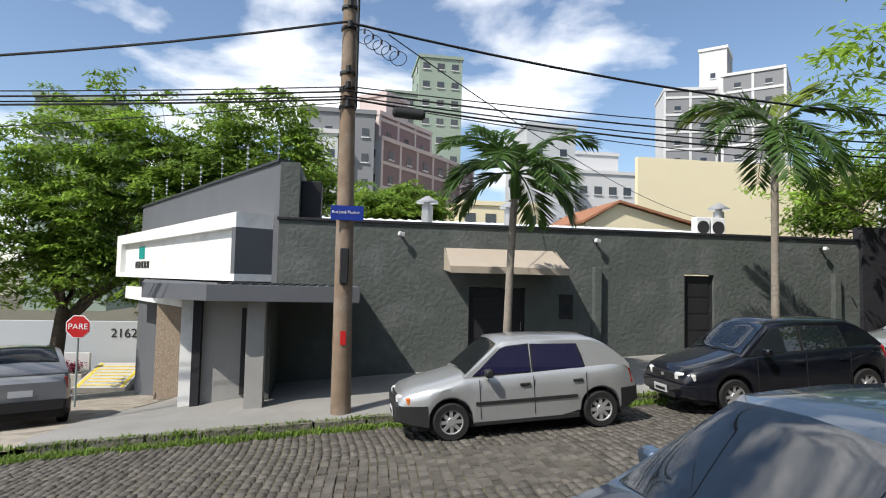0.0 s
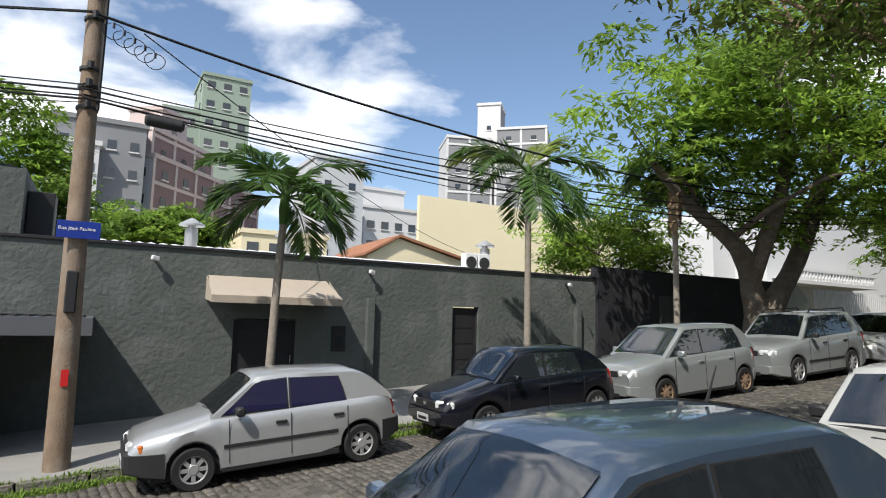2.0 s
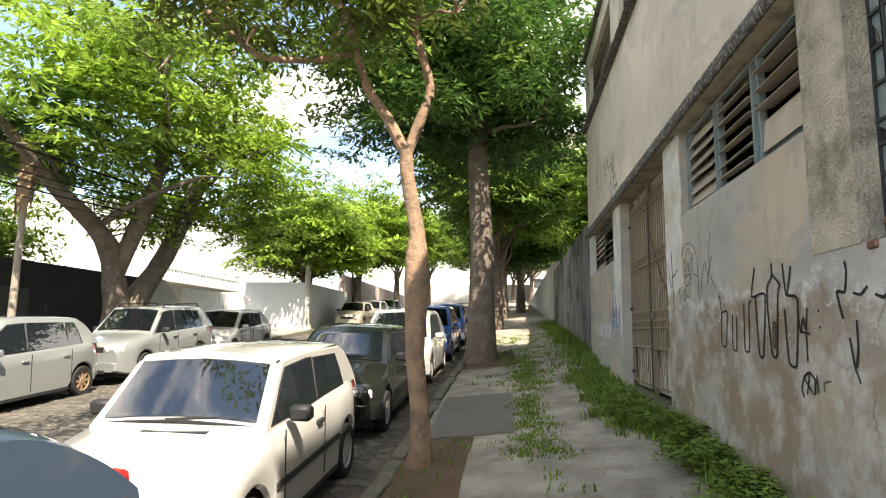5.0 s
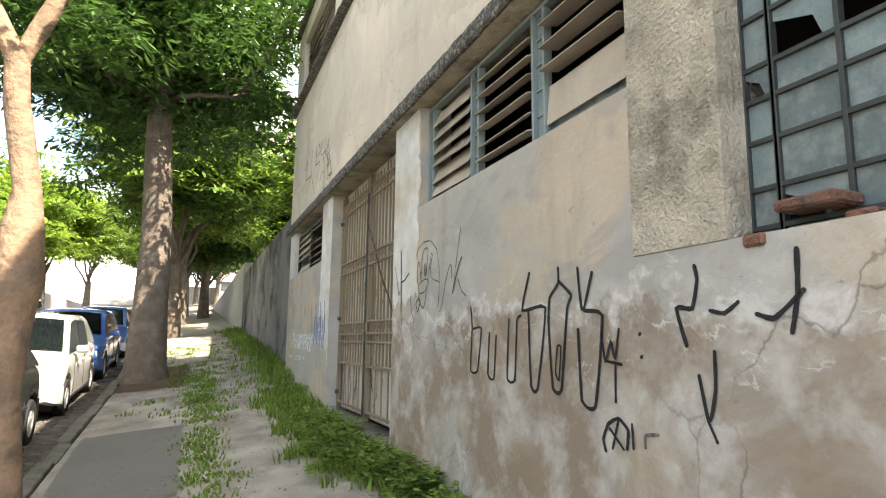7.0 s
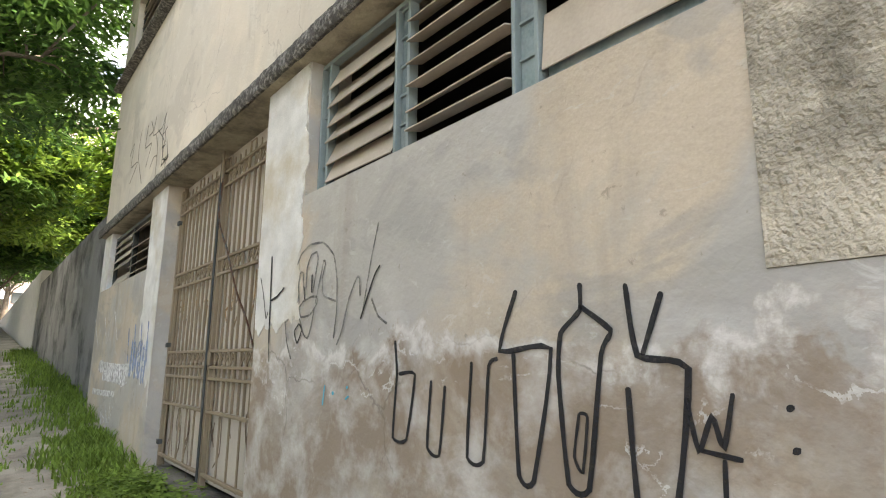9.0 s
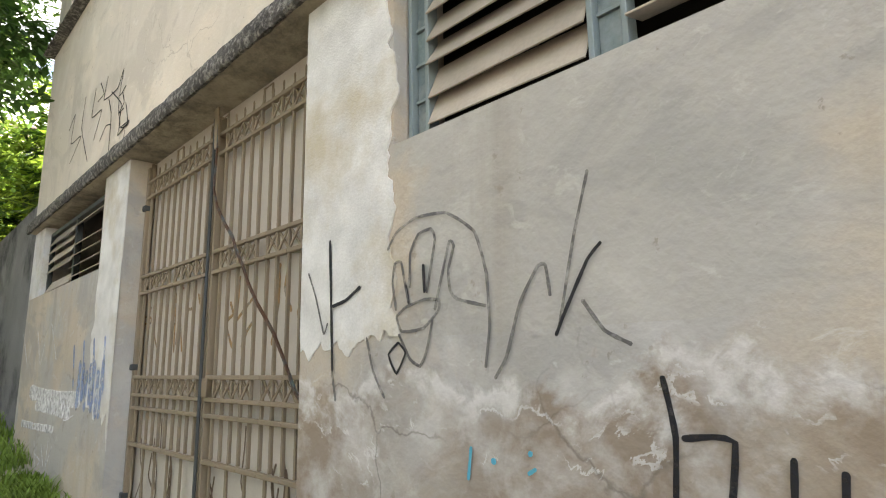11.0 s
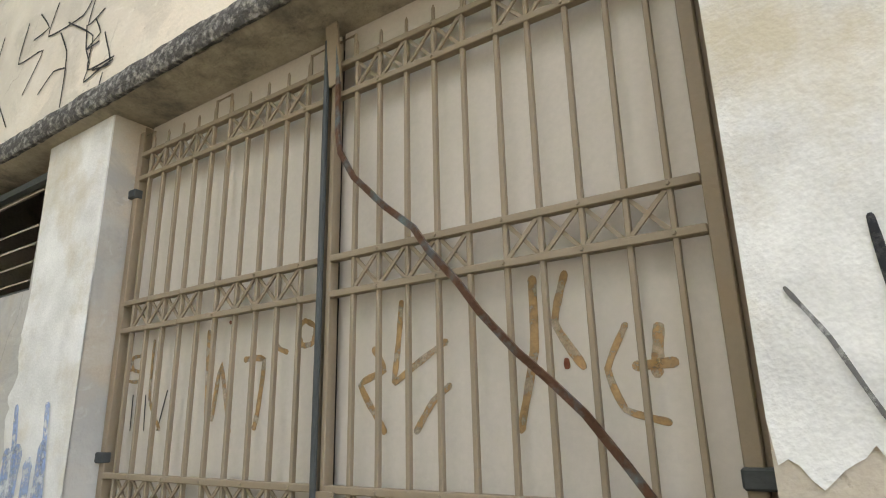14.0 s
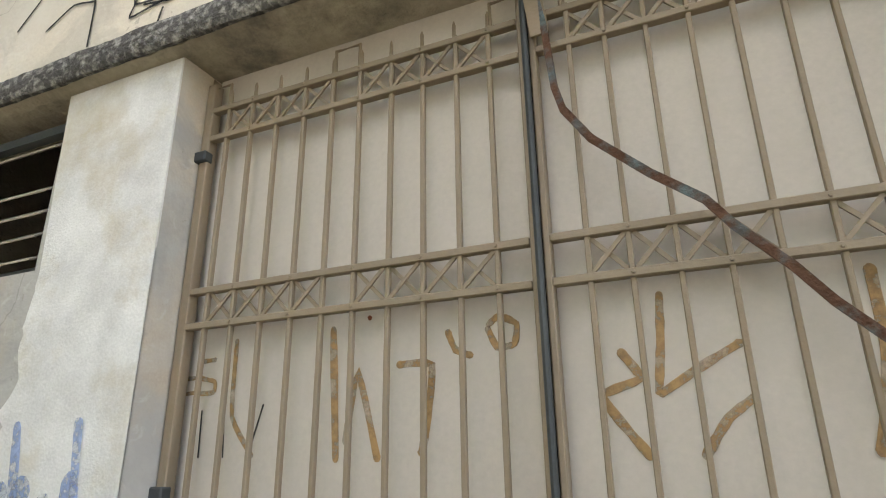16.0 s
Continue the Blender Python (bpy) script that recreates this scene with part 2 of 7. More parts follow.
M = {
    "grey_wall": material("dark_grey_roughcast", (0.082, 0.092, 0.085), 0.9, var=0.14, scale=0.8, bump=0.9, bump_scale=9.0, dirt=(0.15, 0.16, 0.155), dirt_amount=0.45),
    "grey_smooth": material("dark_grey_paint", (0.10, 0.105, 0.115), 0.75, var=0.1, scale=1, bump=0.1),
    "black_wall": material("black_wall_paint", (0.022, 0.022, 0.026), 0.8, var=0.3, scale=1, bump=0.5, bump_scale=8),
    "white_plaster": material("white_plaster", (0.72, 0.72, 0.70), 0.85, var=0.06, scale=1.2, bump=0.15, dirt=(0.4, 0.4, 0.37), dirt_amount=0.5),
    "plaster": stained("stained_plaster", (0.43, 0.365, 0.285), (0.355, 0.345, 0.32), (0.47, 0.45, 0.405), (0.38, 0.29, 0.20), 0.0),
    "plaster_low": stained("damp_plaster", (0.41, 0.355, 0.285), (0.36, 0.35, 0.33), (0.54, 0.525, 0.50), (0.215, 0.162, 0.115), 1.10, 0.6),
    "white_peel": material("peeling_white_paint", (0.57, 0.56, 0.53), 0.9, var=0.26, scale=6, fine=90, bump=0.14, bump_scale=80, dirt=(0.43, 0.37, 0.26), dirt_amount=0.8, dirt_scale=2.0),
    "upper_plaster": stained("cream_upper_plaster", (0.60, 0.53, 0.43), (0.52, 0.47, 0.39), (0.62, 0.58, 0.50), (0.5, 0.4, 0.3), 0.0),
    "ledge": material("weathered_concrete_ledge", (0.17, 0.155, 0.135), 0.95, var=0.4, scale=3, bump=0.9, bump_scale=30, dirt=(0.035, 0.034, 0.032), dirt_amount=1.0, dirt_scale=2.2),
    # Beige bar paint is darkened to stand for the bars' shaded sides.
    "gate": material("shade_darkened_beige_paint", (0.215, 0.168, 0.115), 0.6, var=0.12, scale=2, bump=0.12, bump_scale=50, dirt=(0.24, 0.15, 0.08), dirt_amount=0.25, dirt_scale=5),
    "gate_sheet": material("beige_sheet_metal", (0.475, 0.43, 0.37), 0.6, var=0.14, scale=1.5, bump=0.1, bump_scale=6, dirt=(0.41, 0.37, 0.31), dirt_amount=0.6, dirt_scale=1.5),
    "rust": material("rusty_strap", (0.095, 0.045, 0.026), 0.7, metal=0.3, var=0.4, scale=12, bump=0.4, dirt=(0.12, 0.2, 0.22), dirt_amount=0.7, dirt_scale=9),
    "rust_spot": material("rust", (0.16, 0.05, 0.025), 0.9, var=0.4, scale=20, bump=0.4),
    "louver": material("dusty_louvre_blade", (0.36, 0.31, 0.25), 0.7, var=0.2, scale=4, bump=0.1, per_object=0.25),
    "dark_metal": material("dark_steel", (0.05, 0.055, 0.055), 0.6, metal=0.3, var=0.3, bump=0.1),
    "grey_metal": material("grey_painted_steel", (0.20, 0.24, 0.24), 0.6, var=0.15, bump=0.1),
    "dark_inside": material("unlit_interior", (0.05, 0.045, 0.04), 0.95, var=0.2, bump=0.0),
    "asphalt_walk": material("worn_sidewalk_concrete", (0.33, 0.295, 0.245), 0.95, var=0.5, scale=2.2, fine=120, bump=0.8, bump_scale=60, dirt=(0.17, 0.152, 0.125), dirt_amount=0.85, dirt_scale=1.6),
    "concrete_walk": material("grey_sidewalk_concrete", (0.24, 0.235, 0.22), 0.92, var=0.2, scale=0.8, fine=60, bump=0.4, bump_scale=30, dirt=(0.17, 0.165, 0.15), dirt_amount=0.6, dirt_scale=0.6),
    "dirt": material("bare_earth", (0.22, 0.16, 0.105), 0.97, var=0.3, scale=2, fine=60, bump=0.8, bump_scale=25),
    "road_joint": material("sandy_joint_soil", (0.10, 0.085, 0.065), 0.97, var=0.3, scale=2, bump=0.6, dirt=(0.10, 0.13, 0.04), dirt_amount=0.6, dirt_scale=0.7),
    "cobble": material("granite_sett", (0.092, 0.084, 0.072), 0.8, var=0.32, scale=6, fine=90, bump=0.5, bump_scale=30, per_object=0.3),
    "cobble_far": material("granite_setts_far", (0.092, 0.084, 0.072), 0.8, var=0.32, scale=6, fine=90, bump=0.5, bump_scale=30, island=0.3),
    "kerb": material("mossy_kerb_stone", (0.14, 0.13, 0.11), 0.95, var=0.35, scale=4, bump=1.0, bump_scale=18, dirt=(0.08, 0.10, 0.04), dirt_amount=0.6, dirt_scale=3),
    "grass": material("grass_blades", (0.16, 0.245, 0.045), 0.8, var=0.3, scale=1.5, bump=0, alpha_leaf=0.4, island=0.4),
    "leaf_bright": material("bright_feathery_leaf", (0.235, 0.36, 0.05), 0.7, var=0.4, scale=0.5, bump=0, alpha_leaf=0.5, island=0.4),
    "leaf_mid": material("green_leaf", (0.15, 0.24, 0.04), 0.7, var=0.4, scale=0.5, bump=0, alpha_leaf=0.45, island=0.4),
    "leaf_olive": material("olive_green_leaf", (0.10, 0.135, 0.03), 0.7, var=0.45, scale=0.6, bump=0, alpha_leaf=0.35, island=0.5),
    "leaf_dark": material("dark_green_leaf", (0.05, 0.11, 0.025), 0.65, var=0.4, scale=0.5, bump=0, alpha_leaf=0.35, island=0.4),
    "palm_leaf": material("palm_leaflet", (0.06, 0.12, 0.025), 0.5, var=0.3, scale=1, bump=0, alpha_leaf=0.35, island=0.35),
    "palm_yellow": material("yellowing_palm_leaflet", (0.15, 0.20, 0.03), 0.5, var=0.3, scale=1, bump=0, alpha_leaf=0.35, island=0.35),
    "dead_frond": material("dry_brown_frond", (0.22, 0.15, 0.09), 0.9, var=0.3, bump=0.2),
    "bark": material("flaking_brown_bark", (0.24, 0.16, 0.105), 0.95, var=0.4, scale=5, fine=40, bump=1.0, bump_scale=14, dirt=(0.11, 0.09, 0.07), dirt_amount=0.8, dirt_scale=4),
    "bark_dark": material("dark_bark", (0.12, 0.095, 0.075), 0.95, var=0.4, scale=4, fine=40, bump=1.0, bump_scale=12, dirt=(0.22, 0.2, 0.17), dirt_amount=0.5, dirt_scale=3),
    "palm_bark": material("ringed_palm_bark", (0.23, 0.20, 0.165), 0.9, var=0.25, scale=10, bump=0.6, bump_scale=15),
    "pole_wood": material("weathered_wooden_pole", (0.20, 0.145, 0.10), 0.9, var=0.3, scale=4, bump=0.5, dirt=(0.30, 0.27, 0.23), dirt_amount=0.5),
    "concrete": material("pale_concrete", (0.42, 0.40, 0.36), 0.9, var=0.15, bump=0.3),
    "cable": material("black_cable", (0.012, 0.012, 0.013), 0.6, var=0.1, bump=0),
    "black_plastic": material("black_plastic", (0.02, 0.02, 0.021), 0.55, var=0.1, bump=0.05),
    "tyre": material("tyre_rubber", (0.018, 0.018, 0.018), 0.85, var=0.2, bump=0.2),
    "alloy": material("silver_wheel", (0.45, 0.45, 0.45), 0.4, metal=0.6, var=0.1, bump=0),
    "rust_wheel": material("rusty_wheel_hub", (0.25, 0.17, 0.11), 0.7, metal=0.3, var=0.3, bump=0.2),
    "car_glass": glass_material("tinted_car_glass", (0.012, 0.016, 0.02), ior=1.5),
    "car_glass_blue": glass_material("blue_tinted_car_glass", (0.012, 0.012, 0.04), ior=1.5),
    "screen_glass": glass_material("clear_windscreen_glass", (0.012, 0.016, 0.02), ior=2.4),
    "lamp_glass": glass_material("clear_lamp_lens", (0.55, 0.56, 0.55), 0.15),
    "orange_glass": glass_material("orange_indicator_lens", (0.5, 0.13, 0.02), 0.2),
    "red_glass": glass_material("red_tail_lens", (0.35, 0.012, 0.01), 0.2),
    "chrome": material("chrome", (0.6, 0.6, 0.6), 0.2, metal=1.0, var=0.05, bump=0),
    "plate": material("grey_number_plate", (0.45, 0.46, 0.47), 0.5, var=0.05, bump=0),
    "silver": paint("silver_car_paint", (0.42, 0.43, 0.43), 0.55),
    "silver_dark": paint("grey_silver_car_paint", (0.23, 0.24, 0.25), 0.5),
    "silver_light": paint("pale_silver_car_paint", (0.31, 0.33, 0.33), 0.5),
    "black_paint": paint("black_car_paint", (0.004, 0.005, 0.009), dust=0.008),
    "blue_grey": paint("blue_grey_car_paint", (0.055, 0.085, 0.13), 0.5),
    "white_paint": paint("white_car_paint", (0.37, 0.37, 0.35)),
    "dark_green": paint("dark_car_paint", (0.008, 0.010, 0.008), dust=0.03),
    "blue_paint": paint("bright_blue_car_paint", (0.03, 0.10, 0.32)),
    "beige_paint": paint("beige_car_paint", (0.45, 0.40, 0.32)),
    "awning": material("beige_awning_canvas", (0.36, 0.31, 0.25), 0.9, var=0.08, bump=0.1),
    "sign_blue": material("blue_street_sign", (0.01, 0.03, 0.22), 0.4, var=0.05, bump=0),
    "sign_white": material("white_sign_paint", (0.75, 0.75, 0.75), 0.5, var=0.03, bump=0),
    "sign_red": material("red_sign_paint", (0.45, 0.015, 0.015), 0.5, var=0.05, bump=0),
    "teal": material("teal_sign_paint", (0.01, 0.25, 0.22), 0.5, var=0.05, bump=0),
    "door_black": material("dark_door_paint", (0.018, 0.018, 0.02), 0.6, var=0.2, bump=0.05),
    "stone_clad": material("brown_pebble_cladding", (0.16, 0.12, 0.085), 0.9, var=0.6, scale=14, fine=40, bump=1.0, bump_scale=22, dirt=(0.35, 0.30, 0.24), dirt_amount=0.8, dirt_scale=18),
    "roof_white": material("white_metal_roof", (0.68, 0.69, 0.70), 0.5, var=0.06, bump=0),
    "cream": material("cream_building_paint", (0.72, 0.64, 0.44), 0.9, var=0.05, scale=0.2, bump=0.05),
    "mauve": material("mauve_tower_tiles", (0.21, 0.145, 0.145), 0.85, var=0.06, scale=0.2, bump=0),
    "pale_pink": material("pale_pink_render", (0.50, 0.42, 0.40), 0.9, var=0.06, scale=0.2, bump=0),
    "tower_grey": material("mid_grey_tower_render", (0.22, 0.225, 0.235), 0.9, var=0.06, scale=0.2, bump=0),
    "tower_green": material("pale_green_tower_render", (0.27, 0.33, 0.27), 0.9, var=0.06, scale=0.2, bump=0),
    "tower_white": material("white_tower_render", (0.58, 0.58, 0.58), 0.9, var=0.05, scale=0.2, bump=0),
    "tower_pale": material("pale_grey_tower_render", (0.46, 0.48, 0.50), 0.9, var=0.05, scale=0.2, bump=0),
    "window_dark": glass_material("dark_window_glass", (0.03, 0.035, 0.04), 0.08),
    "terracotta": material("terracotta_roof_tile", (0.30, 0.14, 0.08), 0.9, var=0.2, bump=0.4),
    "brick": material("exposed_red_brick", (0.19, 0.095, 0.065), 0.95, var=0.5, scale=8, bump=1.0, dirt=(0.10, 0.092, 0.08), dirt_amount=0.95, dirt_scale=5),
    "graffiti": material("black_spray_paint", (0.012, 0.012, 0.014), 0.8, var=0.2, bump=0.1),
    "graffiti_thin": material("faded_black_spray_paint", (0.10, 0.095, 0.09), 0.9, var=0.3, bump=0.1),
    "graffiti_ochre": material("ochre_spray_paint", (0.33, 0.20, 0.085), 0.8, var=0.25, bump=0.1),
    "graffiti_white": material("white_spray_paint", (0.66, 0.66, 0.66), 0.85, var=0.15, bump=0.1),
    "graffiti_blue": material("pale_blue_brush_paint", (0.22, 0.29, 0.45), 0.85, var=0.25, scale=6, bump=0.1),
    "graffiti_cyan": material("cyan_spray_paint", (0.06, 0.28, 0.36), 0.85, var=0.2, bump=0.1),
}


def worn(name, low, high, scale):
    """Thin sprayed or brushed paint: patchy cover that lets the wall show through."""
    n, l = M[name].node_tree.nodes, M[name].node_tree.links
    t = n.new("ShaderNodeTexNoise")
    t.inputs["Scale"].default_value, t.inputs["Detail"].default_value, t.inputs["Roughness"].default_value = scale, 6.0, 0.7
    l.new(n.new("ShaderNodeTexCoord").outputs["Object"], t.inputs["Vector"])
    k = n.new("ShaderNodeMapRange")
    k.inputs["From Min"].default_value, k.inputs["From Max"].default_value = 0.36, 0.6
    k.inputs["To Min"].default_value, k.inputs["To Max"].default_value = low, high
    l.new(t.outputs["Fac"], k.inputs["Value"])
    l.new(k.outputs["Result"], n["Principled BSDF"].inputs["Alpha"])


worn("graffiti", 0.85, 1.0, 30)
worn("graffiti_thin", 0.2, 0.95, 14)
worn("graffiti_ochre", 0.3, 0.9, 12)
worn("graffiti_white", 0.3, 0.95, 18)
worn("graffiti_blue", 0.1, 0.9, 16)


# ---- mesh helpers ----
def part(name, bm, mat, parent=None, label="", smooth=False):
    me = bpy.data.meshes.new(name)
    bm.to_mesh(me)
    bm.free()
    me.materials.append(M[mat] if isinstance(mat, str) else mat)
    if smooth:
        me.polygons.foreach_set("use_smooth", [True] * len(me.polygons))
        me.set_sharp_from_angle(angle=radians(40))
    ob = new(name, me)
    if parent is not None:
        ob.parent = parent
    if label:
        ob["label"] = label
    return ob


def thing(name, label, category, group="", kind="", at=(0, 0, 0), turn=0.0):
    ob = new(name)
    ob.empty_display_size = 0.1
    ob.matrix_world = pose(*at, 0, 0, turn)
    return tagged(ob, label, category, group, kind)


def structure(name, bm, mat, label, category, smooth=False):
    return tagged(part(name, bm, mat, smooth=smooth), label, category, kind="structure")


def add_box(bm, lo, hi, m=None, bevel=0.0):
    v = [bm.verts.new((x, y, z)) for z in (lo[2], hi[2]) for y in (lo[1], hi[1]) for x in (lo[0], hi[0])]
    if m is not None:
        for q in v:
            q.co = m @ q.co
    fs = [bm.faces.new([v[i] for i in f]) for f in ((0, 2, 3, 1), (4, 5, 7, 6), (0, 1, 5, 4), (2, 6, 7, 3), (0, 4, 6, 2), (1, 3, 7, 5))]
    if bevel:
        es = {e for f in fs for e in f.edges}
        bmesh.ops.bevel(bm, geom=list(es), offset=bevel, segments=1, affect="EDGES")
    return bm


def box(lo, hi, m=None, bevel=0.0):
    return add_box(bmesh.new(), lo, hi, m, bevel)


def add_tube(bm, pts, radii, sides=8, cap=True):
    """A tube along points, with a radius at each."""
    pts = [Vector(p) for p in pts]
    if not isinstance(radii, (list, tuple)):
        radii = [radii] * len(pts)
    rings = []
    ref = Vector((0, 0, 1))
    for i, p in enumerate(pts):
        d = (pts[min(i + 1, len(pts) - 1)] - pts[max(i - 1, 0)]).normalized()
        if abs(d.dot(ref)) > 0.95:
            ref = Vector((1, 0, 0)) if abs(d.x) < 0.9 else Vector((0, 1, 0))
        u = d.cross(ref).normalized()
        w = d.cross(u)
        rings.append([bm.verts.new(p + radii[i] * (math.cos(a) * u + math.sin(a) * w)) for a in (2 * math.pi * k / sides for k in range(sides))])
    for a, b in zip(rings, rings[1:]):
        for k in range(sides):
            bm.faces.new((a[k], a[(k + 1) % sides], b[(k + 1) % sides], b[k]))
    if cap:
        bm.faces.new(rings[0][::-1])
        bm.faces.new(rings[-1])
    return bm


def tube(pts, radii, sides=8):
    return add_tube(bmesh.new(), pts, radii, sides)


def add_disc(bm, c, axis, r0, r1, depth, sides=20):
    """A short cylinder or cone from c along axis."""
    c, axis = Vector(c), Vector(axis).normalized()
    return add_tube(bm, [c, c + axis * depth], [r0, r1], sides)


def plate(poly, thick, m=None):
    """An extruded polygon given in x, z; thickness along y."""
    bm = bmesh.new()
    a = [bm.verts.new((x, 0, z)) for x, z in poly]
    b = [bm.verts.new((x, thick, z)) for x, z in poly]
    n = len(poly)
    bm.faces.new(a)
    bm.faces.new(b[::-1])
    for i in range(n):
        bm.faces.new((a[i], b[i], b[(i + 1) % n], a[(i + 1) % n]))
    if m is not None:
        bm.transform(m)
    return bm


def quads_mesh(name, verts, n_per, mat, parent=None, label=""):
    """A mesh of loose polygons with n_per corners each, from an array."""
    verts = np.asarray(verts, dtype=np.float32).reshape(-1, 3)
    nf = len(verts) // n_per
    me = bpy.data.meshes.new(name)
    me.vertices.add(len(verts))
    me.vertices.foreach_set("co", verts.ravel())
    me.loops.add(len(verts))
    me.loops.foreach_set("vertex_index", np.arange(len(verts), dtype=np.int32))
    me.polygons.add(nf)
    me.polygons.foreach_set("loop_start", np.arange(0, len(verts), n_per, dtype=np.int32))
    me.update(calc_edges=True)
    me.materials.append(M[mat])
    ob = new(name, me)
    if parent is not None:
        ob.parent = parent
    if label:
        ob["label"] = label
    return ob


# ---- the lie of the land: the street climbs along x, the side street drops along y ----
SLOPE = 0.07
WALL_Y, GREY_Y = -0.54, 15.65
KERB_N, KERB_G = 2.60, 11.75
TILT = math.degrees(math.atan(SLOPE))


def cross(y):
    ys = (-60, -0.6, 2.4, KERB_N, KERB_N + 0.01, 6.5, 10.0, KERB_G - 0.01, KERB_G, 15.7, 90)
    zs = (-1.10, -1.10, -1.43, -1.45, -1.56, -1.60, -1.765, -1.88, -1.74, -1.62, -1.62)
    return float(np.interp(y, ys, zs))


def gz(x, y):
    side = min(max((1.6 - x) / 3.0, 0.0), 1.0) * min(max(0.0, y - 12.5), 30.0) * 0.13
    return SLOPE * min(max(x, -60), 110) + cross(y) - side


def sheet(name, x0, x1, ys, mat, label, category, nx=40, lift=0.0):
    bm = bmesh.new()
    xs = [x0 + (x1 - x0) * i / nx for i in range(nx + 1)]
    g = [[bm.verts.new((x, y, gz(x, y) + lift)) for y in ys] for x in xs]
    for i in range(nx):
        for j in range(len(ys) - 1):
            bm.faces.new((g[i][j], g[i + 1][j], g[i + 1][j + 1], g[i][j + 1]))
    return structure(name, bm, mat, label, category)


# ---- ground ----

sheet("ground", -300, 400, [-300, -60, -20, -0.6, 2.4, KERB_N, 6.5, KERB_G, 13, 15.7, 20, 28, 42, 90, 300], "road_joint", "bare earth between and beneath the paving", "ground", nx=280, lift=-0.16)
sheet("pavement_near", -60, 110, [-0.6, 0.2, 1.0, 1.7, 2.4, KERB_N - 0.16], "asphalt_walk", "worn dark sidewalk with patches and weeds beside the warehouse", "sidewalk", nx=240)
sheet("pavement_far", 1.6, 110, [KERB_G + 0.16, 13, 14.5, 15.7, 16.2], "concrete_walk", "grey concrete sidewalk along the dark wall", "sidewalk", nx=120)
sheet("pavement_corner", -1.7, 1.6, [KERB_G + 0.16, 12.5, 13, 14, 15, 16, 18, 20, 24, 28], "concrete_walk", "sloping concrete sidewalk round the street corner", "sidewalk", nx=14)
sheet("road", -60, 110, [KERB_N + 0.011, 4.5, 6.5, 8.2, 10, KERB_G - 0.011], "road_joint", "sandy bed of the cobbled street", "road", nx=200, lift=-0.012)
sheet("side_road", -14, -1.7, [KERB_G, 12.5, 14, 17, 20, 24, 28, 34], "asphalt_walk", "sloping side street at the corner", "road", nx=20, lift=-0.02)


def kerb_run(name, x0, x1, y, label):
    k = tagged(new(name), label, "kerb", kind="structure")
    step = 0.9
    n = int((x1 - x0) / step)
    bm0 = box((0.01, -0.075, -0.3), (step - 0.02, 0.075, 0.0), None, 0.012)
    first = part("kerb_stone", bm0, "kerb", k)
    for i in range(n):
        ob = first if i == 0 else new("kerb_stone", first.data)
        ob.parent = k
        x = x0 + i * step
        top = max(gz(x + 0.4, y - 0.2), gz(x + 0.4, y + 0.2))
        ob.matrix_basis = pose(x, y + random.uniform(-0.02, 0.02), top + random.uniform(-0.025, 0.012), random.uniform(-3, 3), -TILT + random.uniform(-0.8, 0.8), random.uniform(-0.8, 0.8))
    return k


kerb_run("kerb_far", -1.5, 60, KERB_G + 0.08, "mossy worn kerb of the sidewalk along the dark wall")
kerb_run("kerb_near", -8, 60, KERB_N - 0.08, "low broken kerb of the sidewalk beside the warehouse")

# ---- warehouse with the gate ----
TOP = 7.3
M["roughcast"] = material("weathered_roughcast", (0.44, 0.395, 0.315), 0.95, var=0.4, scale=4, fine=70, bump=1.0, bump_scale=55, dirt=(0.15, 0.135, 0.105), dirt_amount=0.8, dirt_scale=3.5)
W = tagged(new("warehouse"), "stained old plaster warehouse with louvred windows and iron gate", "building", kind="structure")


def wall_piece(name, lo, hi, mat, label=""):
    return part(name, box(lo, hi), mat, W, label)


GATE_L, GATE_R = 15.36, 12.43
W1 = (9.01, 11.73, 2.06, 2.96)
W2 = (16.08, 18.75, 2.10, 2.90)
W3 = (6.1, 8.49, 1.27, 2.96)
FAR = 19.35
BACK = -0.84
zb = -1.6
wall_piece("lower_wall", (8.49, BACK, zb), (GATE_R - 0.0, WALL_Y, W3[2]), "plaster_low", "damp stained plaster with peeling patches")
wall_piece("lower_wall", (4.2, BACK, zb), (8.49, WALL_Y, W3[2]), "plaster_low", "damp stained plaster with peeling patches")
wall_piece("wall_panel", (8.99, BACK, W3[2]), (11.74, WALL_Y, W1[2]), "plaster", "stained beige plaster")
wall_piece("wall_panel", (GATE_L, BACK, zb), (FAR, WALL_Y, W2[2]), "plaster", "stained beige plaster")
wall_piece("pier", (11.74, BACK, W3[2]), (GATE_R, WALL_Y - 0.004, 2.98), "plaster")
def ragged(a, b, n, amp, seed):
    """A torn edge from a to b."""
    pts = []
    for k in range(n):
        f = k / (n - 1)
        s = noise.noise(Vector((f * n * 0.22, seed, 0.3))) * amp * 1.6 + noise.noise(Vector((f * n * 0.9, seed, 5.3))) * amp * 0.5
        dx, dz = b[0] - a[0], b[1] - a[1]
        ln = math.hypot(dx, dz)
        pts.append((a[0] + dx * f - dz / ln * s, a[1] + dz * f + dx / ln * s))
    return pts


